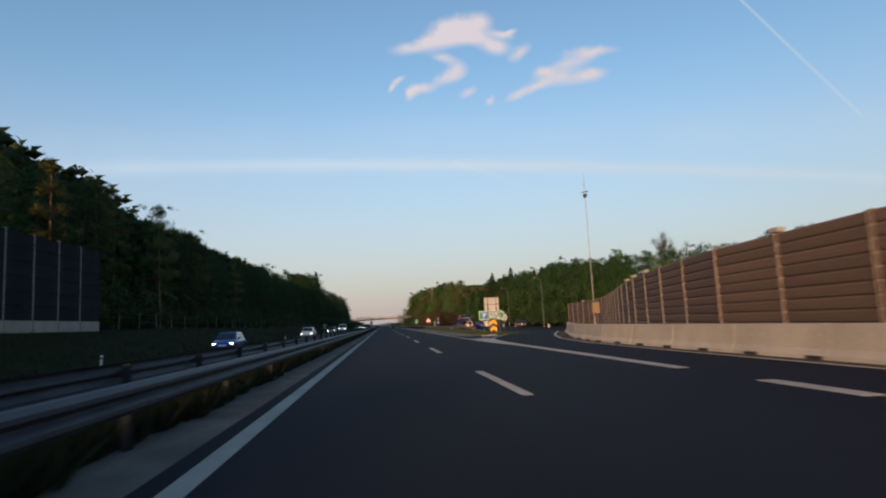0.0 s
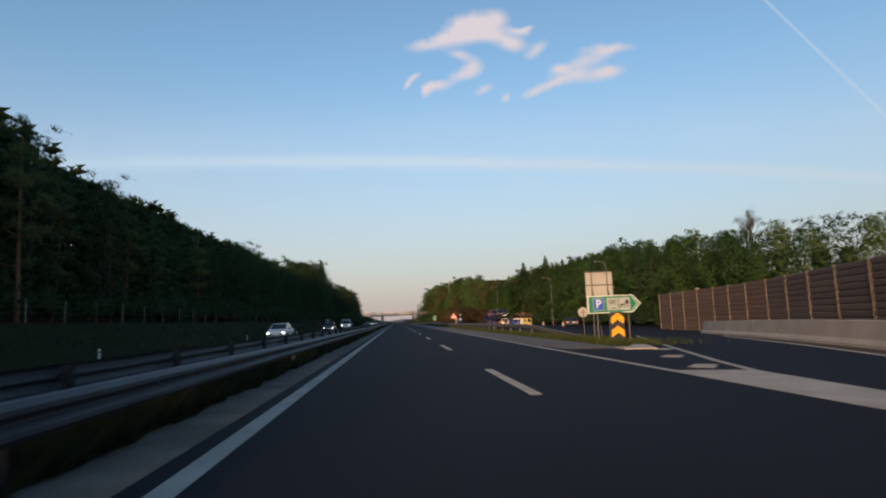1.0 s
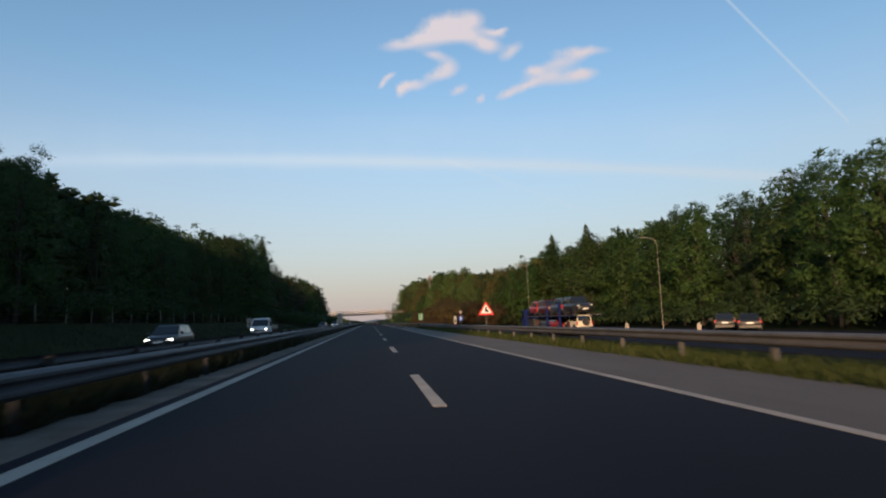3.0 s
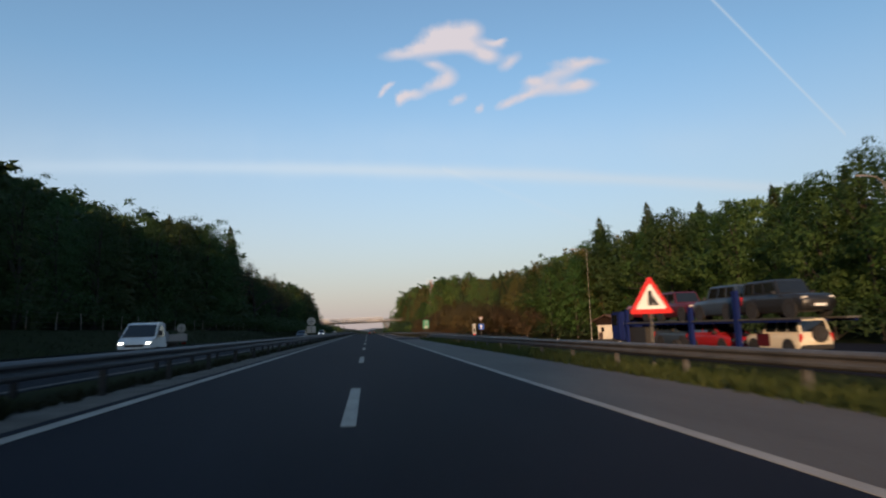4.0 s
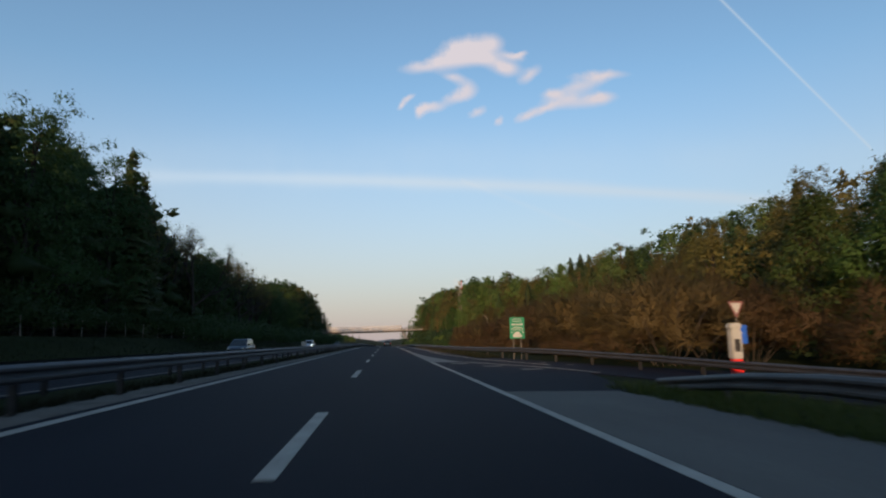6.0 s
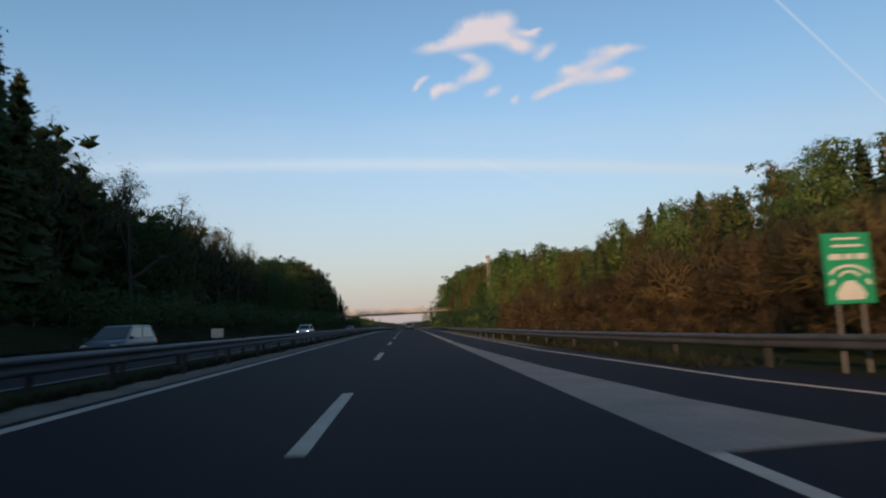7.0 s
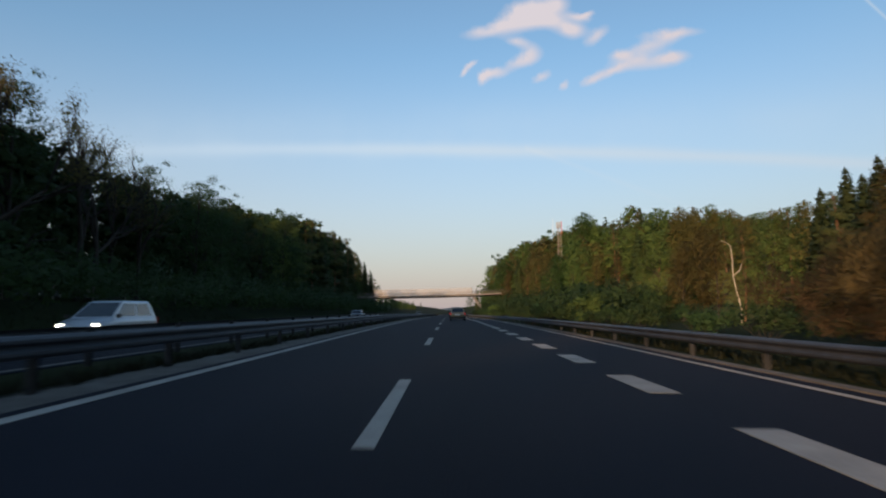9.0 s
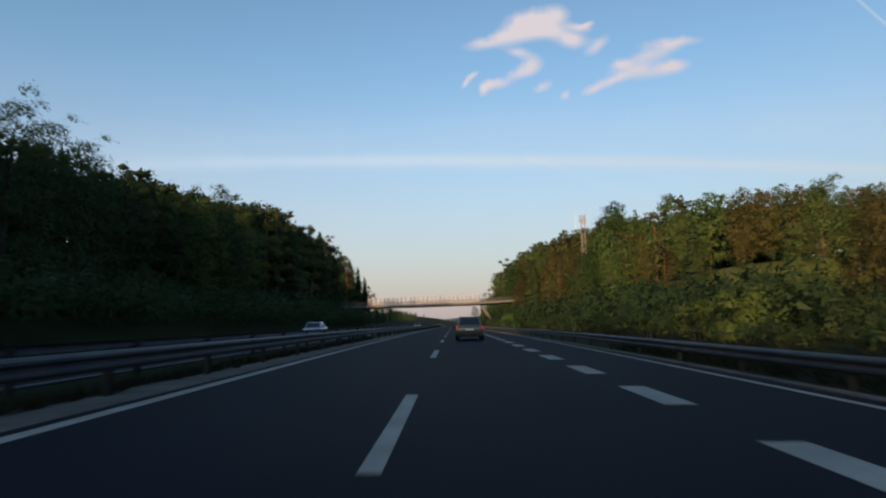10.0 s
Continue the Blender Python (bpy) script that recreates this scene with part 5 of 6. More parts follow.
part("deck", (v, f), M_bridge, overpass)


def deck_z(x):
    return lerp_table(deck_v, x) + 1.0


for yy in (-3.8, 3.8):
    pm = None
    for k in range(68):
        x = -66 + 1.5 * k
        ob = part("rail_post", pm or box(-0.04, 0.04, -0.05, 0.05, 0, 1.25), None if pm else M_steel_dull, overpass)
        pm = ob.data
        ob.matrix_local = pose(x, yy, deck_z(x))
    for h in (0.45, 0.85, 1.25):
        part("hand_rail", tube([(x, yy, deck_z(x) + h) for x in (-66, -48, -30, -10, 10, 26, 34)], [0.05] * 7, 6), M_steel_dull, overpass)
M_screen = bpy.data.materials.new("screen_panel")
M_screen.use_nodes = True
sp = M_screen.node_tree.nodes["Principled BSDF"]
sp.inputs["Base Color"].default_value, sp.inputs["Roughness"].default_value = (0.42, 0.42, 0.43, 1), 0.4
sp.inputs["Transmission Weight"].default_value, sp.inputs["Alpha"].default_value = 0.0, 0.27
pm = pl = None
for k in range(27):
    x = -29 + 1.5 * k
    ob = part("screen_post", pm or box(-0.07, 0.07, -0.06, 0.06, 0, 2.75), None if pm else M_post_dark, overpass)
    pm = ob.data
    ob.matrix_local = pose(x, -3.95, deck_z(x) - 0.2)
    if k < 26:
        ob = part("screen_panel", pl or box(0.06, 1.44, -0.012, 0.012, 0.15, 2.70), None if pl else M_screen, overpass)
        pl = ob.data
        ob.matrix_local = pose(x, -3.95, deck_z(x) - 0.2)
for x0, z0, x1, z1 in ((10.6, 7.6, 16.6, -1.2), (-29, 7.1, -34.5, -0.5)):
    d = Vector((x1 - x0, 0, z1 - z0))
    for yy in (-1.8, 1.8):
        leg = part("slanted_leg", soft_box(-0.24, 0.24, -0.35, 0.35, 0, d.length, 0.05), M_bridge, overpass)
        leg.matrix_local = Matrix.Translation((x1, yy, z1)) @ (-d).to_track_quat("Z", "Y").to_matrix().to_4x4()
for x, z in ((31, 7.2), (-52, 6.2)):
    ob = part("abutment", soft_box(-1.2, 1.2, -4.2, 4.2, -9, z - 6.2 + 7.5 if x > 0 else z + 0.8, 0.08), M_bridge, overpass)
    ob.matrix_local = pose(x, 0, 0)

# ---- lamps, mast ----


def street_lamp(x, y, top, arm, label):
    z = land(x, y)
    t = thing("street_lamp", pose(x, y, z), label, "street lamp", "lamps of the rest area")
    h = top - z
    shade(part("pole", tube([(0, 0, -0.4), (0, 0, 0.9), (0, 0, 0.95), (0, 0, h)], [0.052, 0.052, 0.028, 0.018], 8), M_post_grey, t))
    if arm == "flat":
        part("arm", tube([(0, 0, h - 0.12), (-1.15, 0, h - 0.03)], [0.022, 0.02], 6), M_post_grey, t)
        part("lamp_head", soft_box(-1.85, -1.12, -0.11, 0.11, h - 0.06, h + 0.03, 0.03), M_post_grey, t)
    elif arm:
        part("arm", tube([(0, 0, h), (-0.12, 0, h + 0.45), (-0.55, 0, h + 0.72), (-1.25, 0, h + 0.80)], [0.03, 0.028, 0.026, 0.024], 7), M_post_grey, t)
        part("lamp_head", soft_box(-1.80, -1.20, -0.09, 0.09, h + 0.75, h + 0.83, 0.03), M_post_grey, t)
    else:
        part("sensor_box", soft_box(-0.10, 0.10, -0.10, 0.10, h - 0.86, h - 0.64, 0.03), M_post_dark, t)
        part("sensor_arm", tube([(-0.22, 0, h - 0.55), (0.22, 0, h - 0.50)], [0.025, 0.025], 6), M_post_dark, t)
        part("aerial", tube([(0, 0, h), (0, 0, h + 0.6)], [0.02, 0.012], 5), M_post_grey, t)
        part("control_cabinet", soft_box(-0.22, 0.22, -0.36, -0.10, 1.5, 2.12, 0.03), mat("ochre_sheet", (0.20, 0.135, 0.075), rough=0.6), t)
    return t


street_lamp(10.1, 33.2, 8.95, False, "slim grey sensor mast with a control cabinet behind the barrier")
street_lamp(29.9, 119.1, 8.25, True, "slim grey lamp post with a curved arm in the rest area")
street_lamp(29.4, 150.6, 8.0, True, "slim grey lamp post with a curved arm in the rest area")
street_lamp(23.7, 182.9, 9.0, "flat", "slim grey lamp post with a flat head beside the hut")

z = land(36.3, 467)
mast = thing("telecom_mast", pose(36.3, 467, z), "slender steel telecom mast with panel antennas above the trees", "mast")
corner = [(0.55 * math.cos(k * 2.094 + 1.6), 0.55 * math.sin(k * 2.094 + 1.6)) for k in range(3)]
for bx, by in corner:
    part("leg", tube([(bx * 1.5, by * 1.5, -0.5), (bx, by, 28.6 - z)], [0.09, 0.07], 6), M_post_grey, mast)
for k in range(12):
    za, zb = 2.0 + k * 2.0, 4.0 + k * 2.0
    for (ax, ay), (bx, by) in zip(corner, corner[1:] + corner[:1]):
        if zb < 28.6 - z:
            fa, fb = 1.5 - 0.5 * za / (28.6 - z), 1.5 - 0.5 * zb / (28.6 - z)
            part("brace", tube([(ax * fa, ay * fa, za), (bx * fb, by * fb, zb)], [0.035, 0.035], 4), M_post_grey, mast)
for k in range(3):
    a = k * 2.094 + 0.5
    bx, by = 0.75 * math.cos(a), 0.75 * math.sin(a)
    part("antenna_panel", soft_box(bx - 0.12, bx + 0.12, by - 0.08, by + 0.08, 26.6 - z, 28.6 - z, 0.04), M_sign_white, mast)
    part("bracket", tube([(0, 0, 27 - z), (bx, by, 27 - z)], [0.05, 0.05], 5), M_steel_dull, mast)
part("aerial", tube([(-1.9, 0, 24.5 - z), (-1.9, 0, 29.6 - z)], [0.06, 0.05], 6), M_white, mast)
part("aerial_arm", tube([(0, 0, 24.6 - z), (-1.9, 0, 24.6 - z)], [0.05, 0.05], 5), M_steel_dull, mast)
part("aerial", tube([(0.9, 0.2, 24.5 - z), (0.9, 0.2, 29.0 - z)], [0.06, 0.05], 6), M_red_sign, mast)
part("platform", tube([(0, 0, 24.4 - z), (0, 0, 24.6 - z)], [0.75, 0.75], 10), M_steel_dull, mast)

# crooked birch stem
bz = land(25.4, 325)
birch = thing("birch_snag", pose(25.4, 325, bz), "pale crooked birch stem standing in the brown thicket", "tree")
shade(part("stem", tube([(0.1, 0, -0.5), (0.15, 0, 1.2), (-0.15, 0, 2.6), (-0.35, 0.1, 4.0), (-0.4, 0, 5.4), (-0.5, 0, 6.6), (-0.9, 0, 6.9), (-1.4, 0, 7.1)], [0.062, 0.058, 0.052, 0.045, 0.038, 0.028, 0.02, 0.01], 8), M_birch, birch))
part("branch", tube([(-0.35, 0.1, 4.0), (0.2, 0, 4.5), (0.4, 0, 5.2)], [0.04, 0.03, 0.01], 5), M_birch, birch)

# ---- signs ----


def sign_posts(t, xs_, top, y=0.06, r=0.035, deep=1.0):
    pm_ = None
    for x in xs_:
        ob = part("post", pm_ or tube([(0, 0, -deep), (0, 0, 1)], [r, r], 8), None if pm_ else M_steel_dull, t)
        pm_ = ob.data
        ob.matrix_local = pose(x, y, 0) @ Matrix.Diagonal((1, 1, top, 1))


FACE = pose(0, 0, 0, 90, 0, 0)       # letters upright, facing the traffic

x0, z0 = 7.28, 1.15
t = thing("direction_sign", pose(x0 - 0.16, 57.45, z0), "green arrow sign for parking, toilets and picnic place", "road sign")
part("border", plate([(0, 0), (2.23, 0), (2.62, 0.42), (2.23, 0.84), (0, 0.84)], 0.0, 0.03), M_white, t)
part("face", plate([(0.035, 0.035), (2.21, 0.035), (2.575, 0.42), (2.21, 0.805), (0.035, 0.805)], -0.004, 0.0), M_green_sign, t)
part("arrow_tip", plate([(2.16, 0.10), (2.22, 0.10), (2.49, 0.42), (2.22, 0.74), (2.16, 0.74), (2.41, 0.42)], -0.009, -0.004), M_sign_white, t)
for a, m_ in ((0.24, M_sign_white), (0.93, M_sign_white), (1.53, M_sign_white)):
    part("panel", plate(rect(a, a + 0.55, 0.12, 0.72), -0.009, -0.004), m_, t)
part("parking_field", plate(rect(0.27, 0.76, 0.15, 0.69), -0.013, -0.009), M_blue_sign, t)
lettering("P", 0.56, pose(0.515, -0.016, 0.42) @ FACE, M_white, t)
lettering("00", 0.34, pose(1.205, -0.012, 0.50) @ FACE, M_black, t)
part("dark_mark", plate(rect(1.24, 1.38, 0.19, 0.24), -0.012, -0.009), M_black, t)
part("tree_mark", plate([(1.80, 0.42), (2.06, 0.42), (1.93, 0.66)], -0.012, -0.009), M_black, t)
part("stem_mark", plate(rect(1.91, 1.95, 0.22, 0.42), -0.012, -0.009), M_black, t)
part("table_mark", plate([(1.58, 0.24), (1.64, 0.24), (1.66, 0.34), (1.76, 0.34), (1.78, 0.24), (1.84, 0.24), (1.80, 0.42), (1.62, 0.42)], -0.012, -0.009), M_black, t)
sign_posts(t, (0.45, 2.0), 0.8, 0.07, deep=1.9)

t = thing("chevron_marker", pose(8.10, 57.2, -0.12), "black and yellow chevron board at the nose of the island", "road sign")
part("board", plate(rect(0, 0.66, 0, 1.30), 0.0, 0.03), M_black, t)
for k in (0, 1):
    z = 0.10 + 0.62 * k
    for s in (0, 1):
        pts = [(0.02, z), (0.325, z + 0.22), (0.325, z + 0.55), (0.02, z + 0.33)]
        part("chevron", plate(pts if not s else [(0.66 - px_, pz_) for px_, pz_ in reversed(pts)], -0.005, 0.0), M_yellow, t)
sign_posts(t, (0.33,), 1.2, 0.07)

t = thing("sign_back", pose(8.38, 61.6, 1.13), "large cream back of a tall sign on braced posts", "road sign")
for k in range(3):
    part("sheet", plate(rect(0.0, 1.52, 0.78 * k + 0.005, 0.78 * k + 0.775), 0.0, 0.03), M_cream, t)
for z in (0.02, 0.78, 1.56, 2.28):
    part("cross_rail", box(0.02, 1.50, -0.04, 0.0, z, z + 0.05), M_steel_dull, t)
sign_posts(t, (0.32, 1.20), 2.3, -0.075, deep=0.65)
for x in (0.32, 1.20):
    part("brace", tube([(x, -0.08, 1.4), (x, -1.5, -1.5)], [0.03, 0.03], 6), M_steel_dull, t)


def sign_back(x, y, z, r, panel, foot, label, post_r=0.03):
    t_ = thing("round_sign", pose(x, y, z), label, "road sign")
    part("disc", plate(disc(0, 0, r), 0.0, 0.02), M_cream, t_)
    part("clamp", box(-r * 0.6, r * 0.6, -0.02, 0.0, -0.03, 0.03), M_steel_dull, t_)
    if panel:
        w, h = panel
        part("lower_panel", plate(rect(-w / 2, w / 2, -r - 0.05 - h, -r - 0.05), 0.0, 0.02), M_cream, t_)
    part("post", tube([(0, -0.05, foot - z), (0, -0.05, r * 0.7)], [post_r, post_r], 8), M_steel_dull, t_)
    return t_


sign_back(14.45, 82.0, 1.32, 0.44, None, land(14.45, 82) - 0.4, "pale back of a round sign in the rest area")
sign_back(-20.1, 191.0, 2.05, 0.46, (0.86, 0.72), land(-20.1, 191) - 0.4, "pale backs of a round sign and panel on the bank")
sign_back(-5.7, 187.0, 2.25, 0.44, (0.92, 0.72), land(-5.7, 187) - 0.4, "pale backs of a round sign and panel in the median")
t = thing("panel_sign", pose(-5.65, 234.5, 1.02), "small pale back of a panel in the median", "road sign")
part("panel", plate(rect(-0.21, 0.21, -0.15, 0.17), 0.0, 0.02), M_cream, t)
part("post", tube([(0, 0.04, -1.4), (0, 0.04, 0.1)], [0.025, 0.025], 6), M_steel_dull, t)

t = thing("warning_sign", pose(7.98, 136.2, 1.28), "red-rimmed triangular warning sign with merging lane symbol", "road sign")


def tri_outline(w, h, r, up=1, dz=0.0):
    """A triangle with rounded corners."""
    pts = []
    for cx, cz, a0 in ((-w + r * 1.75, r, 150), (w - r * 1.75, r, 270), (0, h - 2 * r, 30)):
        for k in range(5):
            a = radians(a0 + 30 * k)
            pts.append((cx + r * math.cos(a), dz + up * (cz + r * math.sin(a))))
    return pts if up > 0 else pts[::-1]


part("rim", plate(tri_outline(0.645, 1.06, 0.05), 0.0, 0.025), M_red_sign, t)
part("face", plate(tri_outline(0.455, 0.72, 0.03, 1, 0.125), -0.004, 0.0), M_white, t)
part("road_symbol", plate([(-0.09, 0.22), (0.06, 0.22), (0.04, 0.63), (-0.07, 0.63)], -0.008, -0.004), M_black, t)
part("merge_symbol", plate([(0.10, 0.22), (0.23, 0.22), (0.06, 0.49), (0.03, 0.35)], -0.008, -0.004), M_black, t)
sign_posts(t, (0.0,), 0.9, 0.06, deep=1.9)

t = thing("info_sign", pose(9.57, 224.15, 1.10), "green emergency telephone sign with white bars and symbol", "road sign")
part("board", plate(rect(0, 1.03, 0, 1.45), 0.0, 0.03), M_green_sign, t)
part("face", plate(rect(0.02, 1.01, 0.02, 1.43), -0.004, 0.0), M_green_sign, t)
for a, b, z, h in ((0.22, 0.80, 1.31, 0.045), (0.20, 0.86, 1.16, 0.05), (0.12, 0.40, 0.90, 0.12), (0.46, 0.62, 0.90, 0.12), (0.68, 0.92, 0.90, 0.12)):
    part("text_bar", plate(rect(a, b, z, z + h), -0.008, -0.004), M_sign_white, t)
arc = [(0.515 + 0.47 * math.cos(a), 0.50 + 0.30 * math.sin(a)) for a in np.linspace(2.7, 0.44, 14)]
part("receiver_symbol", plate([(x, z) for x, z in reversed(arc)] + [(0.515 + (x - 0.515) * 0.93, z - 0.055) for x, z in arc], -0.008, -0.004), M_sign_white, t)
arc2 = [(0.515 + 0.27 * math.cos(a), 0.46 + 0.22 * math.sin(a)) for a in np.linspace(2.6, 0.54, 12)]
part("cradle_symbol", plate([(x, z) for x, z in reversed(arc2)] + [(0.515 + (x - 0.515) * 0.88, z - 0.05) for x, z in arc2], -0.008, -0.004), M_sign_white, t)
part("phone_symbol", plate([(0.24, 0.08), (0.78, 0.08), (0.84, 0.20), (0.72, 0.36), (0.60, 0.47), (0.43, 0.47), (0.31, 0.36), (0.19, 0.20)], -0.008, -0.004), M_sign_white, t)
part("hook_symbol", plate([(0.06, 0.36), (0.16, 0.40), (0.18, 0.50), (0.12, 0.50), (0.10, 0.44), (0.06, 0.42)], -0.008, -0.004), M_sign_white, t)
part("hook_symbol", plate([(0.97, 0.36), (0.97, 0.42), (0.93, 0.44), (0.91, 0.50), (0.85, 0.50), (0.87, 0.40)], -0.008, -0.004), M_sign_white, t)
sign_posts(t, (0.25, 0.78), 1.3, 0.07, deep=1.8)

t = thing("yield_sign", pose(16.65, 208.5, 1.05), "give way triangle above a blue one-way arrow sign", "road sign")
# rim red is faded, and darker too for the shade around the sign
part("rim", plate(tri_outline(0.38, 0.76, 0.04, -1, 1.50), 0.0, 0.02), mat("faded_shaded_red", (0.17, 0.075, 0.07), (0.13, 0.06, 0.055), rough=0.5, scale=3, grime=0.2), t)
part("face", plate(tri_outline(0.25, 0.50, 0.03, -1, 1.42), -0.004, 0.0), M_sign_white, t)
part("blue_panel", plate(rect(-0.41, 0.41, -0.38, 0.44), 0.0, 0.02), M_blue_sign, t)
part("white_arrow", plate([(-0.07, -0.28), (0.07, -0.28), (0.07, 0.08), (0.20, 0.08), (0, 0.34), (-0.20, 0.08), (-0.07, 0.08)], -0.004, 0.0), M_white, t)
sign_posts(t, (0.0,), 1.4, 0.06, deep=1.6)

t = thing("call_box", pose(15.27, 206.5, land(15.27, 206.5)), "red and white roadside emergency call box", "call box")
part("foot", soft_box(-0.2, 0.2, -0.16, 0.16, -0.2, 0.75, 0.03), M_red_sign, t)
part("body", soft_box(-0.22, 0.22, -0.18, 0.18, 0.75, 1.95, 0.04), M_sign_white, t)
part("handset_mark", plate(rect(-0.12, 0.12, 1.05, 1.55), -0.19, -0.18), M_black, t)
part("cap", soft_box(-0.25, 0.25, -0.20, 0.20, 1.95, 2.2, 0.05), M_sign_white, t)

# white reflector posts beside the oncoming carriageway
first = None
for k in range(19):
    yy = 30 + 28.4 * k
    m = pose(-15.95, yy, land(-15.95, yy), rnd.uniform(-2, 2), rnd.uniform(-3, 3), 0)
    if first is None:
        first = thing("marker_post", m, "white plastic roadside marker post in the grass", "marker post", "marker posts along the road")
        part("post", soft_box(-0.05, 0.05, -0.04, 0.04, -0.3, 0.58, 0.02), M_white, first)
        part("black_band", soft_box(-0.053, 0.053, -0.043, 0.043, 0.36, 0.48, 0.02), M_black, first)
    else:
        copy_thing(first, m)
for yy in (96, 178):
    copy_thing(first, pose(8.6, yy, land(8.6, yy) - 0.1))

# ---- hut ----
hut = thing("hut", pose(30.7, 199.2, land(31, 197) + 0.35, 0, 0, -67), "white and yellow plastered hut with a dark brown gable", "hut")
W_, D_, WH, RH = 3.9, 3.5, 1.95, 3.2
part("wall", join(box(0, 0.55, 0, 0.22, -1.1, WH), box(0.55, 1.15, 0, 0.22, -1.1, 1.05), box(0.55, 1.15, 0, 0.22, 1.65, WH), box(1.15, 2.45, 0, 0.22, -1.1, WH),
                  box(2.45, 3.35, 0, 0.22, -1.1, 1.05), box(2.45, 3.35, 0, 0.22, 1.65, WH), box(3.35, W_, 0, 0.22, -1.1, WH)), M_plaster, hut)
part("wall", join(box(W_ - 0.22, W_, 0.225, 0.9, -1.1, WH), box(W_ - 0.22, W_, 0.9, 1.4, -1.1, 0.9), box(W_ - 0.22, W_, 0.9, 1.4, 1.7, WH), box(W_ - 0.22, W_, 1.4, 2.1, -1.1, WH),
                  box(W_ - 0.22, W_, 2.1, 2.9, -1.1, 0.9), box(W_ - 0.22, W_, 2.1, 2.9, 1.7, WH), box(W_ - 0.22, W_, 2.9, D_, -1.1, WH)), M_plaster_yellow, hut)
part("wall", box(0, 0.22, 0.225, D_, -1.1, WH), M_plaster, hut)
part("wall", box(0.225, W_ - 0.225, D_ - 0.22, D_, -1.1, WH), M_plaster, hut)
for a, b, z0_, z1_ in ((0.55, 1.15, 1.05, 1.65), (2.45, 3.35, 1.05, 1.65)):
    w_ = part("window", join(box(a, b, 0.08, 0.13, z0_, z0_ + 0.05), box(a, b, 0.08, 0.13, z1_ - 0.05, z1_), box(a, a + 0.05, 0.08, 0.13, z0_, z1_), box(b - 0.05, b, 0.08, 0.13, z0_, z1_), box((a + b) / 2 - 0.02, (a + b) / 2 + 0.02, 0.08, 0.13, z0_, z1_)), M_dark_wood, hut)
    part("pane", box(a + 0.05, b - 0.05, 0.10, 0.11, z0_ + 0.05, z1_ - 0.05), M_glass, w_)
for a, b in ((0.9, 1.4), (2.1, 2.9)):
    w_ = part("window", join(box(W_ - 0.13, W_ - 0.08, a, b, 0.9, 0.95), box(W_ - 0.13, W_ - 0.08, a, b, 1.65, 1.7), box(W_ - 0.13, W_ - 0.08, a, a + 0.05, 0.9, 1.7), box(W_ - 0.13, W_ - 0.08, b - 0.05, b, 0.9, 1.7)), M_dark_wood, hut)
    part("pane", box(W_ - 0.11, W_ - 0.10, a + 0.05, b - 0.05, 0.95, 1.65), M_glass, w_)
EAVE = WH + 0.42
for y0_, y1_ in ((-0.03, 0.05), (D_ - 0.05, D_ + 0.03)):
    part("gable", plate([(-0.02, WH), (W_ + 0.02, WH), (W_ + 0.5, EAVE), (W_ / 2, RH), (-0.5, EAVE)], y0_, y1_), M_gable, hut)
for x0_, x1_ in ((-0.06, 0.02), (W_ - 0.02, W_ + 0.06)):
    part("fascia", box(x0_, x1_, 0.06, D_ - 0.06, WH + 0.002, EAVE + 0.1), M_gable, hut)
for s in (-1, 1):
    slope = math.atan2(RH - EAVE, W_ / 2 + 0.5)
    length = (W_ / 2 + 0.75) / math.cos(slope)
    rf = part("roof", box(0, length, -0.7, D_ + 0.6, 0.0, 0.07), M_roof_tile, hut)
    rf.matrix_local = Matrix.Translation((W_ / 2, 0, RH + 0.02)) @ (Matrix.Rotation(math.pi, 4, "Z") @ Matrix.Translation((0, -D_, 0)) if s < 0 else Matrix()) @ Matrix.Rotation(slope, 4, "Y")
    for k in range(7):
        row = part("roof_strip", soft_box(0.05 + k * length / 7, (k + 1) * length / 7 + 0.04, -0.7, D_ + 0.6, 0.075, 0.115, 0.012), M_roof_tile, rf)
part("chimney", soft_box(2.1, 2.55, 1.5, 1.95, RH - 0.4, RH + 0.28, 0.03), mat("brick_red", (0.34, 0.13, 0.075), rough=0.85, bump=0.3), hut)
part("door", box(0.15, 0.9, -0.05, -0.005, -0.75, 1.0), M_dark_wood, hut)
part("corner_post", box(W_ - 0.16, W_ + 0.012, -0.014, 0.10, -1.1, WH - 0.01), M_white, hut)

# ---- litter bins ----
first = None
for x, yy in ((28.9, 112.1), (29.6, 143.9), (29.85, 160.8), (23.0, 192.5)):
    m = pose(x, yy, land(x, yy) + 0.02, 0, 0, rnd.uniform(0, 90))
    if first is None:
        first = thing("litter_bin", m, "stone-clad litter bin with a white lid in the yard", "litter bin", "litter bins of the rest area")
        part("bin_body", soft_box(-0.19, 0.19, -0.19, 0.19, -0.1, 0.56, 0.04), M_concrete, first)
        part("lid", soft_box(-0.11, 0.11, -0.11, 0.11, 0.56, 0.72, 0.04), M_cream, first)
    else:
        copy_thing(first, m)

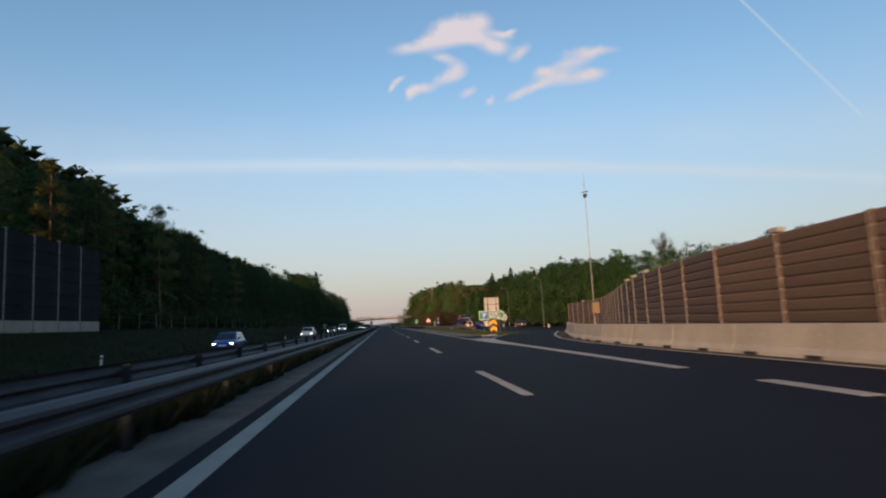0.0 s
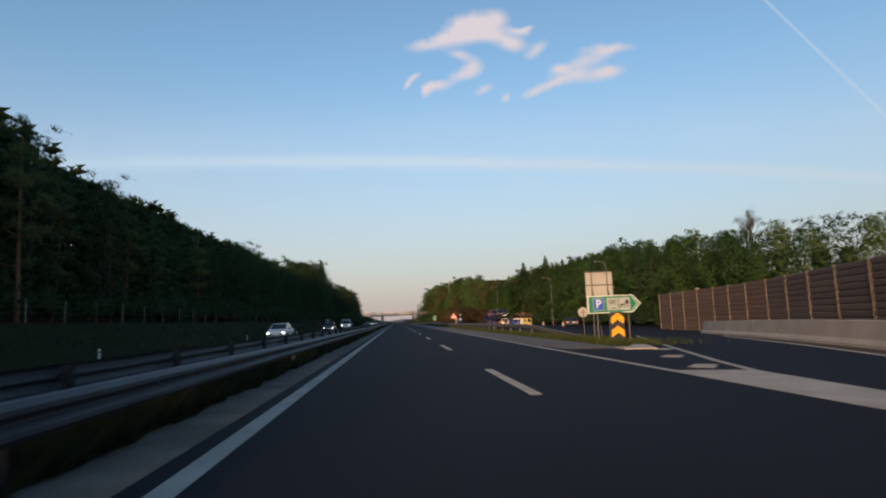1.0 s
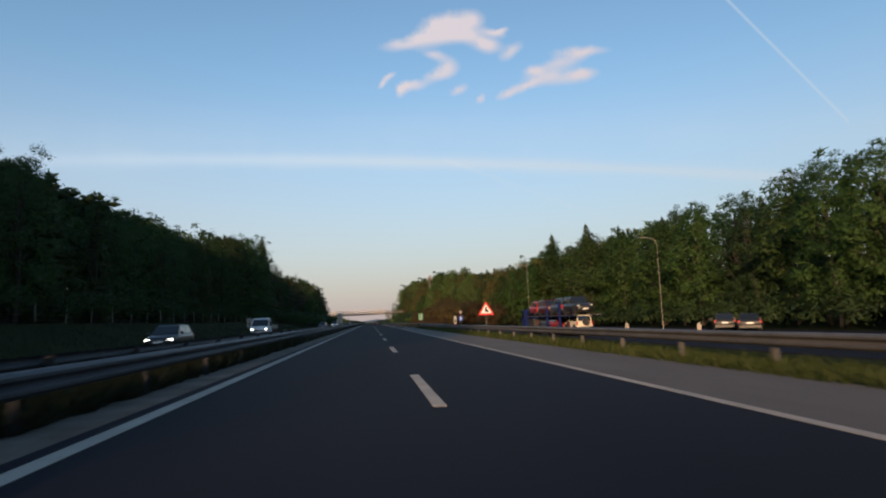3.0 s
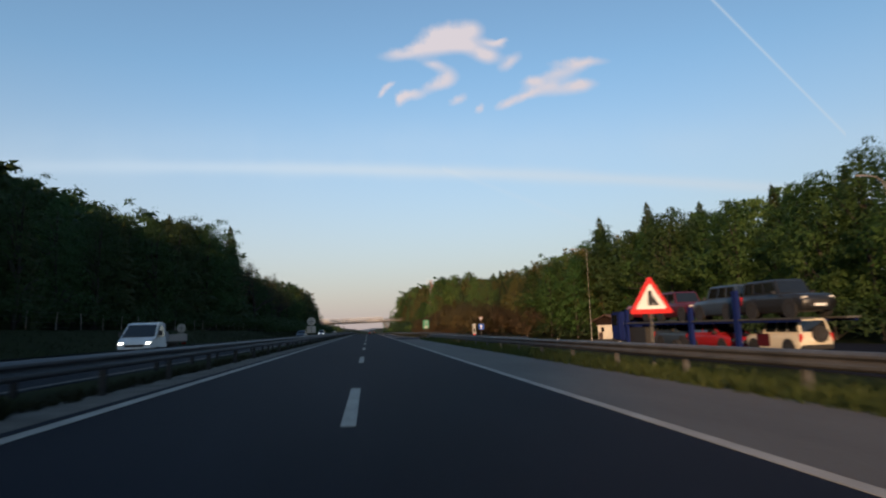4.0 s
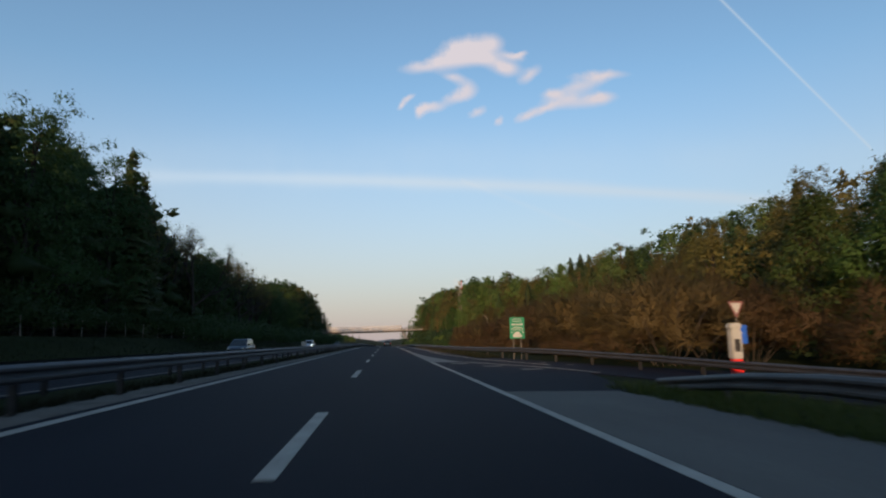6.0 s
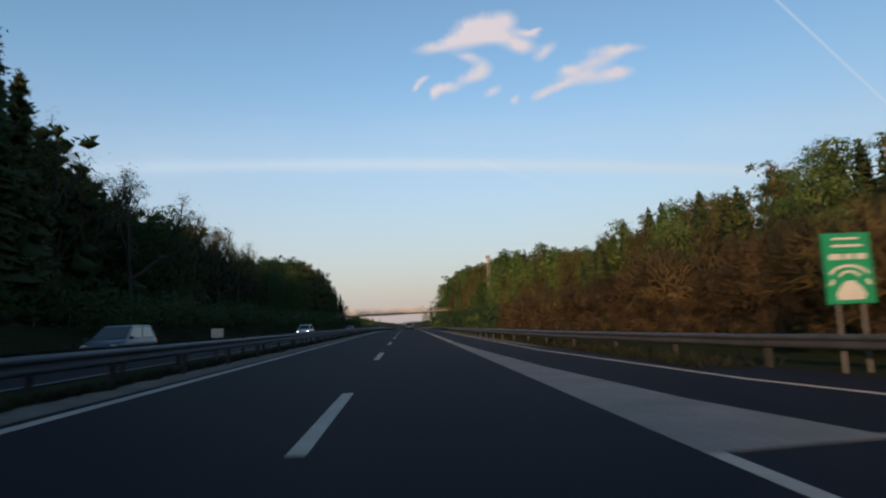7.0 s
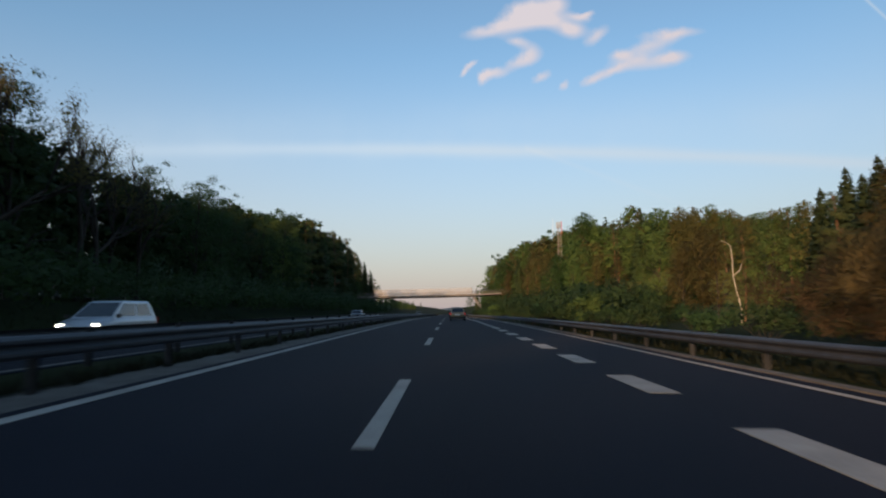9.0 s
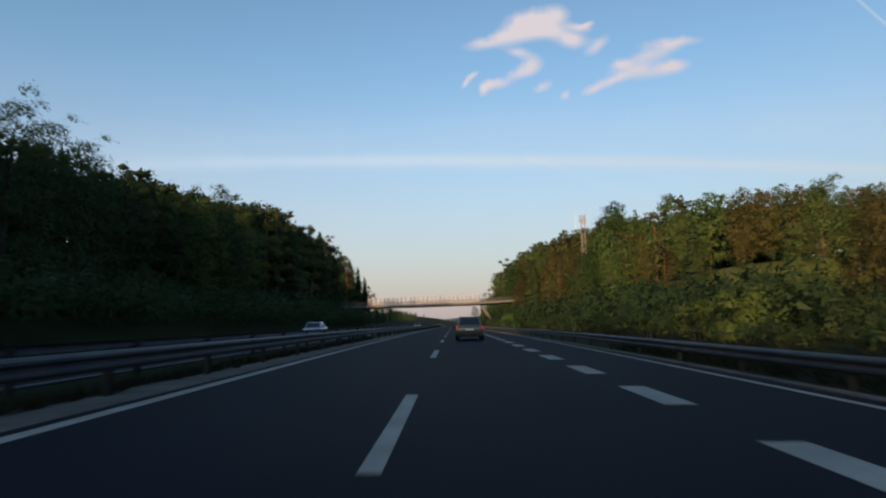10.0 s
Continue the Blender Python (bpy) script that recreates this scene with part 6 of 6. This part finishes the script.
# ---- vehicles ----
SHAPES = {   # length, width, height, belt, bonnet, then along the length: glass foot front, roof front, roof rear, glass foot rear
    "hatch": (4.1, 1.74, 1.46, 0.93, 0.78, 0.25, 0.06, -0.36, -0.47),
    "sedan": (4.5, 1.76, 1.44, 0.93, 0.76, 0.22, 0.05, -0.22, -0.36),
    "estate": (4.6, 1.78, 1.50, 0.95, 0.80, 0.22, 0.06, -0.40, -0.475),
    "suv": (4.5, 1.80, 1.80, 1.10, 1.00, 0.20, 0.10, -0.44, -0.485),
    "jeep": (4.0, 1.66, 1.66, 1.02, 0.95, 0.16, 0.08, -0.44, -0.485),
    "mpv": (4.4, 1.80, 1.62, 0.98, 0.86, 0.30, 0.06, -0.40, -0.48),
    "van": (4.9, 1.90, 1.95, 1.10, 0.95, 0.36, 0.20, -0.47, -0.495),
}


def vehicle(kind, m, colour, label, lit=True, rails=False, spare=False, facing_glow=True):
    L, W, H, belt, nose, ga, ra, rb, gb = SHAPES[kind]
    t_ = thing("van" if kind == "van" else "car", m, label, "van" if kind == "van" else "car")
    boxy = kind in ("suv", "van", "jeep")
    st = [(-0.5, 0.90, 0.42, belt * 0.80), (-0.488, 0.96, 0.34, belt * 0.97), (-0.44, 0.995, 0.27, belt), (-0.30, 1, 0.22, belt), (-0.1, 1, 0.21, belt), (0.1, 1, 0.21, belt),
          (ga, 0.995, 0.21, belt - 0.02), (0.40, 0.97, 0.23, nose + 0.03), (0.47, 0.90, 0.27, nose - 0.06), (0.5, 0.78 if not boxy else 0.88, 0.36, nose - 0.20)]
    v, f = [], []
    for a, w, zb, zt in st:
        w *= W / 2
        half = [(w * 0.86, zb), (w * 0.97, zb + 0.10), (w, zb + 0.42 * (zt - zb)), (w * 0.985, zb + 0.72 * (zt - zb)), (w * 0.95, zt - 0.03), (w * 0.86, zt)]
        v += [(x, a * L, z) for x, z in half] + [(-x, a * L, z) for x, z in reversed(half)]
    n = 12
    for i in range(len(st) - 1):
        f += [(i * n + k, (i + 1) * n + k, (i + 1) * n + (k + 1) % n, i * n + (k + 1) % n) for k in range(n)]
    f += [tuple(range(n)), tuple(range(len(v) - 1, len(v) - n - 1, -1))]
    shade(part("body", (v, f), colour, t_))
    # cabin: foot, shoulder and roof rings
    wb, wt = W / 2 * 0.90, W / 2 * (0.80 if boxy else 0.70)
    rings = []
    for t in (0.0, 0.55, 0.90, 1.0):
        w = wb + (wt - wb) * t - (0.05 if t == 1.0 else 0)
        yr, yf = (gb + (rb - gb) * t) * L + (0.06 if t == 1.0 else 0), (ga + (ra - ga) * t) * L - (0.08 if t == 1.0 else 0)
        z = belt - 0.05 + (H - belt + 0.05) * (t if t < 1 else 1)
        rings.append([(-w, yr, z), (w, yr, z), (w, yf, z), (-w, yf, z)])
    v = [p for r in rings for p in r]
    f = [(i * 4 + k, i * 4 + (k + 1) % 4, (i + 1) * 4 + (k + 1) % 4, (i + 1) * 4 + k) for i in range(3) for k in range(4)] + [(12, 13, 14, 15)]
    part("cabin", (v, f), colour, t_)

    def pane(name, corner, u0, u1, v0, v1):
        a, b, c, d = (Vector(rings[0][corner[0]]), Vector(rings[0][corner[1]]), Vector(rings[2][corner[1]]), Vector(rings[2][corner[0]]))
        nrm = (b - a).cross(d - a).normalized()
        q = [a.lerp(b, u).lerp(d.lerp(c, u), w) for u, w in ((u0, v0), (u1, v0), (u1, v1), (u0, v1))]
        part(name, ([tuple(p + nrm * 0.012) for p in q] + [tuple(p - nrm * 0.03) for p in q],
                    [(0, 1, 2, 3), (0, 4, 5, 1), (1, 5, 6, 2), (2, 6, 7, 3), (3, 7, 4, 0)]), M_glass, t_)

    pane("rear_window", (0, 1), 0.07, 0.93, 0.16, 0.95)
    pane("windscreen", (2, 3), 0.05, 0.95, 0.14, 0.98)
    for side in ((1, 2), (3, 0)):
        cuts = ((0.06, 0.30), (0.34, 0.60), (0.64, 0.93)) if kind in ("estate", "suv", "jeep") else ((0.10, 0.47), (0.52, 0.92)) if kind != "van" else ((0.66, 0.93), (0.36, 0.62))
        for a, b in cuts:
            if side[0] == 3:
                a, b = 1 - b, 1 - a
            pane("side_window", side, a, b, 0.17, 0.93)
    wr = 0.31 if not boxy else 0.36
    ring = [(-0.10, wr - 0.05), (-0.085, wr), (0.085, wr), (0.10, wr - 0.05), (0.10, wr * 0.62), (-0.10, wr * 0.62)]
    hub = [(-0.06, 0.02), (-0.07, wr * 0.3), (-0.085, wr * 0.63), (0.06, wr * 0.63), (0.06, 0.02)]

    def lathe(prof, seg=16):
        k = len(prof)
        vs = [(x, r * math.cos(2 * math.pi * i / seg), r * math.sin(2 * math.pi * i / seg)) for i in range(seg) for x, r in prof]
        return vs, [(i * k + j, i * k + (j + 1) % k, ((i + 1) % seg) * k + (j + 1) % k, ((i + 1) % seg) * k + j) for i in range(seg) for j in range(k)]

    tm = hm = None
    for sx in (-1, 1):
        for sy in (-0.30, 0.315):
            wheel = part("wheel", tm or lathe(ring), None if tm else M_tyre, t_)
            tm = wheel.data
            wheel.matrix_local = pose(sx * (W / 2 - 0.095), sy * L, wr, 0, 0, 0 if sx < 0 else 180)
            rim = part("rim", hm or lathe(hub), None if hm else M_rim, wheel)
            hm = rim.data
            part("wheel_arch", tube([(sx * (W / 2 - 0.10), sy * L, wr + 0.02), (sx * (W / 2 + 0.004), sy * L, wr + 0.02)], [wr + 0.055, wr + 0.055], 18), M_black, t_)
    for sx in (-1, 1):
        x = sx * W / 2
        part("headlight", soft_box(min(x * 0.56, x * 0.86), max(x * 0.56, x * 0.86), L * 0.462, L * 0.492, nose - 0.24, nose - 0.10, 0.02), M_headlamp if lit and facing_glow else M_lens, t_)
        part("tail_light", soft_box(min(x * 0.80, x * 0.965), max(x * 0.80, x * 0.965), -L * 0.499, -L * 0.475, belt - (0.40 if boxy else 0.30), belt - 0.02, 0.02), M_tail_on if lit and not facing_glow else M_tail, t_)
        part("mirror", soft_box(min(x * 1.0, x * 1.2), max(x * 1.0, x * 1.2), (ga - 0.045) * L, (ga - 0.015) * L, belt - 0.02, belt + 0.13, 0.02), M_black, t_)
        if rails:
            part("roof_rail", tube([(x * 0.66, rb * L * 0.95, H - 0.02), (x * 0.66, rb * L * 0.85, H + 0.05), (x * 0.66, ra * L - 0.15, H + 0.05), (x * 0.66, ra * L, H - 0.03)], [0.02] * 4, 6), M_steel_dull, t_)
    part("grille", soft_box(-W * 0.26, W * 0.26, L * 0.482, L * 0.506, 0.42, nose - 0.26, 0.02), M_black, t_)
    part("front_plate", box(-0.26, 0.26, L * 0.5065, L * 0.512, 0.44, 0.55), M_white, t_)
    part("rear_plate", box(-0.26, 0.26, -L * 0.506, -L * 0.5, belt * 0.68, belt * 0.68 + 0.11), M_white, t_)
    part("rear_bumper", soft_box(-W * 0.46, W * 0.46, -L * 0.512, -L * 0.46, 0.30, 0.50, 0.04), M_black if boxy or rails else colour, t_)
    if spare:
        sw = part("spare_wheel", lathe(ring), M_tyre, t_)
        sw.matrix_local = pose(0.1, -L * 0.5 - 0.11, 0.98, 0, 0, 90)
        part("spare_cover", lathe(hub), M_black, sw)
    return t_


def on_road(x, y, turn, dz=0.0):
    return pose(x, y, surf(x, y) + dz, 0, 0, turn)


def flatbed(m, label):
    t_ = thing("flatbed_truck", m, label, "truck")
    side = [(0.66, 0.50), (2.74, 0.44), (2.80, 0.60), (2.79, 0.90), (2.70, 1.08), (2.34, 1.24), (1.60, 2.12), (1.42, 2.20), (0.78, 2.22), (0.66, 2.12)]

    def half(z):
        return 1.0 - 0.16 * max(0.0, (z - 1.15) / 1.05) - (0.08 if z > 2.18 else 0.0)

    def front(y, z):
        return half(z) * (1.0 - 0.10 * max(0.0, (y - 2.3) / 0.5))

    n = len(side)
    v = [(front(y, z), y, z) for y, z in side] + [(-front(y, z), y, z) for y, z in side]
    part("cab", (v, [tuple(range(n)), tuple(range(2 * n - 1, n - 1, -1))] + [(k, n + k, n + (k + 1) % n, (k + 1) % n) for k in range(n)]), P_white, t_)

    def glass(name, q, off):
        o = Vector(off)
        part(name, ([tuple(Vector(p) + o) for p in q] + [tuple(Vector(p) - o) for p in q],
                    [(0, 1, 2, 3), (0, 4, 5, 1), (1, 5, 6, 2), (2, 6, 7, 3), (3, 7, 4, 0)]), M_glass, t_)

    glass("windscreen", [(0.90, 2.29, 1.30), (-0.90, 2.29, 1.30), (-0.78, 1.66, 2.05), (0.78, 1.66, 2.05)], (0, 0.012, 0.010))
    for s in (-1, 1):
        q = [(s * half(1.3), 0.98, 1.30), (s * half(1.3), 2.02, 1.30), (s * half(1.98), 1.50, 1.98), (s * half(1.98), 0.98, 1.98)]
        glass("side_window", q if s > 0 else q[::-1], (0.012 * s, 0, 0))
        part("headlight", soft_box(min(s * 0.60, s * 0.88), max(s * 0.60, s * 0.88), 2.66, 2.80, 0.84, 1.00, 0.03), M_headlamp, t_)
        part("mirror", soft_box(min(s * 1.02, s * 1.22), max(s * 1.02, s * 1.22), 1.96, 2.06, 1.36, 1.68, 0.03), M_black, t_)
        part("side_board", soft_box(min(s * 1.0, s * 1.04), max(s * 1.0, s * 1.04), -2.80, 0.50, 0.96, 1.42, 0.012), P_silver, t_)
        part("tail_light", soft_box(min(s * 0.70, s * 0.95), max(s * 0.70, s * 0.95), -2.84, -2.78, 0.72, 0.84, 0.015), M_tail, t_)
        part("chassis_beam", box(min(s * 0.36, s * 0.46), max(s * 0.36, s * 0.46), -2.75, 0.75, 0.62, 0.86), M_black, t_)
        for y in (-1.55, 1.95):
            x = s * 0.90
            wheel = part("wheel", tube([(x - 0.11, y, 0.35), (x - 0.09, y, 0.35), (x + 0.09, y, 0.35), (x + 0.11, y, 0.35)], [0.29, 0.35, 0.35, 0.29], 16), M_tyre, t_)
            part("rim", tube([(x - 0.115, y, 0.35), (x + 0.115, y, 0.35)], [0.20, 0.20], 12), M_rim, wheel)
    part("bed", soft_box(-1.0, 1.0, -2.80, 0.50, 0.86, 0.96, 0.012), M_black, t_)
    part("tailgate", soft_box(-1.0, 1.0, -2.84, -2.80, 0.96, 1.42, 0.012), P_silver, t_)
    part("headboard", soft_box(-1.0, 1.0, 0.50, 0.54, 0.96, 1.60, 0.012), P_silver, t_)
    part("grille", soft_box(-0.52, 0.52, 2.76, 2.815, 0.72, 0.86, 0.015), M_black, t_)
    part("front_bumper", soft_box(-0.93, 0.93, 2.60, 2.84, 0.36, 0.60, 0.04), M_black, t_)
    part("front_plate", box(-0.26, 0.26, 2.842, 2.848, 0.42, 0.53), M_white, t_)
    return t_


P_gold, P_blue, P_white = paint("gold_paint", (0.21, 0.17, 0.115), 0.35, 0.5), paint("blue_paint", (0.02, 0.085, 0.33), 0.3, 0.3), paint("white_paint", (0.62, 0.63, 0.64))
P_cream = paint("cream_paint", (0.58, 0.53, 0.42))
P_dark, P_red, P_maroon, P_slate, P_silver = paint("black_paint", (0.015, 0.016, 0.018)), paint("red_paint", (0.24, 0.010, 0.012)), paint("maroon_paint", (0.062, 0.006, 0.011)), paint("slate_paint", (0.034, 0.052, 0.080), 0.4, 0.2), paint("silver_paint", (0.42, 0.44, 0.47), 0.35, 0.6)
vehicle("estate", on_road(1.72, 344.2, 0), P_gold, "gold estate car with roof rails and red tail lights", rails=True, facing_glow=False)
vehicle("hatch", on_road(-12.6, 41.2, 180) @ Matrix.Scale(0.86, 4), P_blue, "bright blue hatchback with headlights on")
vehicle("sedan", on_road(-12.4, 84.0, 180), P_white, "white saloon car with headlights on")
vehicle("hatch", on_road(-12.8, 128.0, 180), P_dark, "dark hatchback with headlights on")
flatbed(on_road(-12.6, 159.5, 180) @ Matrix.Diagonal((0.98, 1.15, 0.92, 1)), "white flatbed truck with headlights on and an empty bed")
vehicle("mpv", on_road(-12.5, 242.4, 180), P_slate, "slate blue people carrier in the oncoming lane", lit=False)
vehicle("mpv", on_road(-12.7, 297.0, 180), P_silver, "silver people carrier with headlights on")
vehicle("sedan", on_road(-12.6, 362.0, 180), P_silver, "silver saloon car with headlights on")
vehicle("hatch", on_road(-9.0, 470.0, 180), P_white, "white hatchback far off with headlights on")
vehicle("sedan", on_road(1.8, 455.0, 0), P_dark, "dark saloon car far ahead", facing_glow=False)
vehicle("van", on_road(1.8, 500.0, 0), P_slate, "dark van far ahead under the overpass", facing_glow=False)
vehicle("estate", on_road(30.3, 141.0, -28, 0.0), P_dark, "black estate car parked in the rest area", lit=False)
vehicle("sedan", on_road(30.3, 137.4, -30, 0.0), P_dark, "black saloon car parked in the rest area", lit=False)
vehicle("hatch", on_road(24.0, 166.0, 20, 0.0), P_blue, "blue hatchback parked beyond the transporter", lit=False)

# ---- car transporter ----
TX, TY, TZ = 18.3, 142.9, surf(18.3, 145)
LOAD = pose(TX, TY, TZ, 0, 0, 0.5)
truck = thing("car_transporter", LOAD, "blue two-deck car transporter lorry loaded with used vehicles", "lorry")
M_blue_truck = paint("transporter_blue", (0.006, 0.014, 0.085), 0.6, 0.0, 0.0, 0.12)
for x in (-1.0, 1.0):
    part("lower_runway", soft_box(x - 0.32, x + 0.32, 0.3, 15.6, 0.24, 0.32, 0.02), M_steel_dull, truck)
    part("upper_runway", soft_box(x - 0.32, x + 0.32, -0.6, 15.8, 1.82, 1.90, 0.02), M_steel_dull, truck)
    part("side_beam", soft_box(x * 1.22 - 0.05, x * 1.22 + 0.05, 0.2, 15.6, 0.14, 0.40, 0.02), M_blue_truck, truck)
    part("upper_beam", soft_box(x * 1.22 - 0.05, x * 1.22 + 0.05, -0.5, 15.8, 1.72, 1.90, 0.02), M_blue_truck, truck)
    for yy, top in ((3.6, 3.2), (7.6, 2.6), (15.4, 2.7)):
        part("pillar", soft_box(x * 1.24 - 0.09, x * 1.24 + 0.09, yy - 0.17, yy + 0.17, 0.3, top, 0.03), M_blue_truck, truck)
    for yy in (8.2, 9.4, 17.8):
        wheel = part("wheel", tube([(x * 1.16 - 0.13, yy, 0.44), (x * 1.16 + 0.13, yy, 0.44)], [0.44, 0.44], 18), M_tyre, truck)
        part("rim", tube([(x * 1.16 - 0.14, yy, 0.44), (x * 1.16 + 0.14, yy, 0.44)], [0.24, 0.24], 12), M_rim, wheel)
for yy in (0.6, 5.0, 9.5, 14.0):
    part("cross_beam", box(-1.2, 1.2, yy - 0.06, yy + 0.06, 0.16, 0.24), M_blue_truck, truck)
    part("cross_beam", box(-1.2, 1.2, yy - 0.06, yy + 0.06, 1.73, 1.82), M_blue_truck, truck)
part("chassis", soft_box(-0.45, 0.45, 14.6, 18.1, 0.55, 0.75, 0.03), M_black, truck)
cab = part("cab", soft_box(-1.22, 1.22, 16.55, 18.0, 0.75, 2.65, 0.10), M_blue_truck, truck)
part("cab_window", box(-1.235, -1.22, 17.0, 17.8, 1.75, 2.45), M_glass, cab)
part("cab_window", box(1.22, 1.235, 17.0, 17.8, 1.75, 2.45), M_glass, cab)
part("windscreen", box(-1.05, 1.05, 18.0, 18.015, 1.65, 2.5), M_glass, cab)
# black block added for the deep shade beneath the upper deck
part("underdeck_shade", soft_box(-1.18, 1.18, 13.0, 15.3, 0.42, 1.60, 0.04), M_black, truck)
part("rear_board", soft_box(-1.22, 1.22, 0.14, 0.28, 0.24, 0.44, 0.02), M_black, truck)
for x in (-1.0, 1.0):
    part("tail_light", soft_box(x - 0.16, x + 0.16, 0.10, 0.14, 0.26, 0.40, 0.01), M_tail_on, truck)


def loaded(kind, y, z, turn, colour, label, tilt=0.0, size=1.0, **kw):
    return vehicle(kind, LOAD @ pose(0, y, z, tilt, 0, turn) @ Matrix.Diagonal((size, size, size, 1)), colour, label, lit=False, **kw)


jeep = loaded("jeep", 2.1, 0.32, 0, P_cream, "cream white off-road car with maroon door and spare wheel", size=0.92, spare=True)
part("front_door", soft_box(-0.856, -0.826, 0.02, 0.92, 0.42, 1.0, 0.012), P_maroon, jeep)
loaded("hatch", 6.9, 0.32, 180, P_red, "red hatchback loaded on the lower deck")
loaded("jeep", 10.7, 0.32, 180, P_slate, "slate off-road car loaded on the lower deck")
loaded("jeep", 1.9, 1.90, 180, P_dark, "dark off-road car loaded on the upper deck")
loaded("jeep", 6.2, 1.90, 0, P_slate, "slate blue off-road car loaded on the upper deck")
loaded("jeep", 10.5, 1.90, 180, P_maroon, "maroon off-road car loaded on the upper deck")
loaded("jeep", 14.9, 2.02, 0, P_red, "bright red off-road car at the front of the upper deck", tilt=3.0, size=0.90)

# ---- weeds and grass ----


def blades(spots_, h, spread, name, material, label):
    rng = np.random.RandomState(3)
    p = np.array(spots_, float)
    k = len(p)
    a = rng.uniform(0, 6.283, k)
    side = np.stack([np.cos(a), np.sin(a), np.zeros(k)], 1)
    lean = rng.normal(0, spread, (k, 3)) * np.array([1, 1, 0])
    hh = (h * rng.uniform(0.4, 1.25, k))[:, None] * np.array([0, 0, 1.0])
    w = (0.012 + 0.022 * rng.uniform(0, 1, k))[:, None] * h / 0.3
    v = np.stack([p - side * w, p + side * w, p + side * w * 0.55 + lean + hh * 0.75, p - side * w * 0.3 + lean * 1.3 + hh], 1).reshape(-1, 3)
    return tagged(part(name, quad_mesh(name, v, np.arange(4 * k).reshape(-1, 4)), material), label, "grass", kind="stuff")


rng = np.random.RandomState(8)


def scatter(count, fx, y0, y1):
    ys_ = rng.uniform(y0, y1, count)
    xs_ = np.array([fx(y_) for y_ in ys_])
    return [(x_, y_, land(x_, y_) + 0.02) for x_, y_ in zip(xs_, ys_)]


def weed_edge(y_):
    return -4.86 - 0.10 * sm((y_ - 90) / 60) + 0.16 * noise.noise((y_ * 0.30, 1.0, 0.0)) + 0.22 * noise.noise((y_ * 1.3, 5.0, 0.0))


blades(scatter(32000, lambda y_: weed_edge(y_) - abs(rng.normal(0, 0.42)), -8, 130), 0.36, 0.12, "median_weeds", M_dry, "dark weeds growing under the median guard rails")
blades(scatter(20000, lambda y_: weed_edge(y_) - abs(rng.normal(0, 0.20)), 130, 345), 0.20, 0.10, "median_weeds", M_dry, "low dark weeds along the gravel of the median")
blades(scatter(34000, lambda y_: 6.7 + abs(rng.normal(0, 1.6)), 53, 198), 0.26, 0.10, "verge_grass", leaf_mat("verge_blade", (0.040, 0.058, 0.014), (0.074, 0.082, 0.022)), "yellowish green grass on the verge under the guard rail")
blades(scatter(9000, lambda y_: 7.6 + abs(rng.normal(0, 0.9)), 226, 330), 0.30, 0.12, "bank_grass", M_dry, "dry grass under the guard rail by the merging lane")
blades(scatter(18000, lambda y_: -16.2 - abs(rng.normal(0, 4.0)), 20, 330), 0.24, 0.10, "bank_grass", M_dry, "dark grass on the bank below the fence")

# distant ridge
rx = np.linspace(-2600, 2600, 60)
rv = [(x, 3900 + 200 * math.sin(x / 500), -26 + 26 * (0.5 + 0.5 * noise.noise((x / 420, 2.0, 0))) + 30 * math.exp(-((x - 60) / 160) ** 2)) for x in rx]
rv = [(x, y_ - 300, -30) for x, y_, z_ in rv] + rv + [(x, y_ + 300, -30) for x, y_, z_ in rv]
tagged(shade(part("far_ridge", (rv, [(i + r * 60, i + 1 + r * 60, i + 61 + r * 60, i + 60 + r * 60) for r in (0, 1) for i in range(59)]), mat("far_wood", (0.10, 0.12, 0.13), (0.08, 0.10, 0.11), scale=0.01, where="World"))),
       "low wooded ridge on the horizon", "hill", kind="structure")
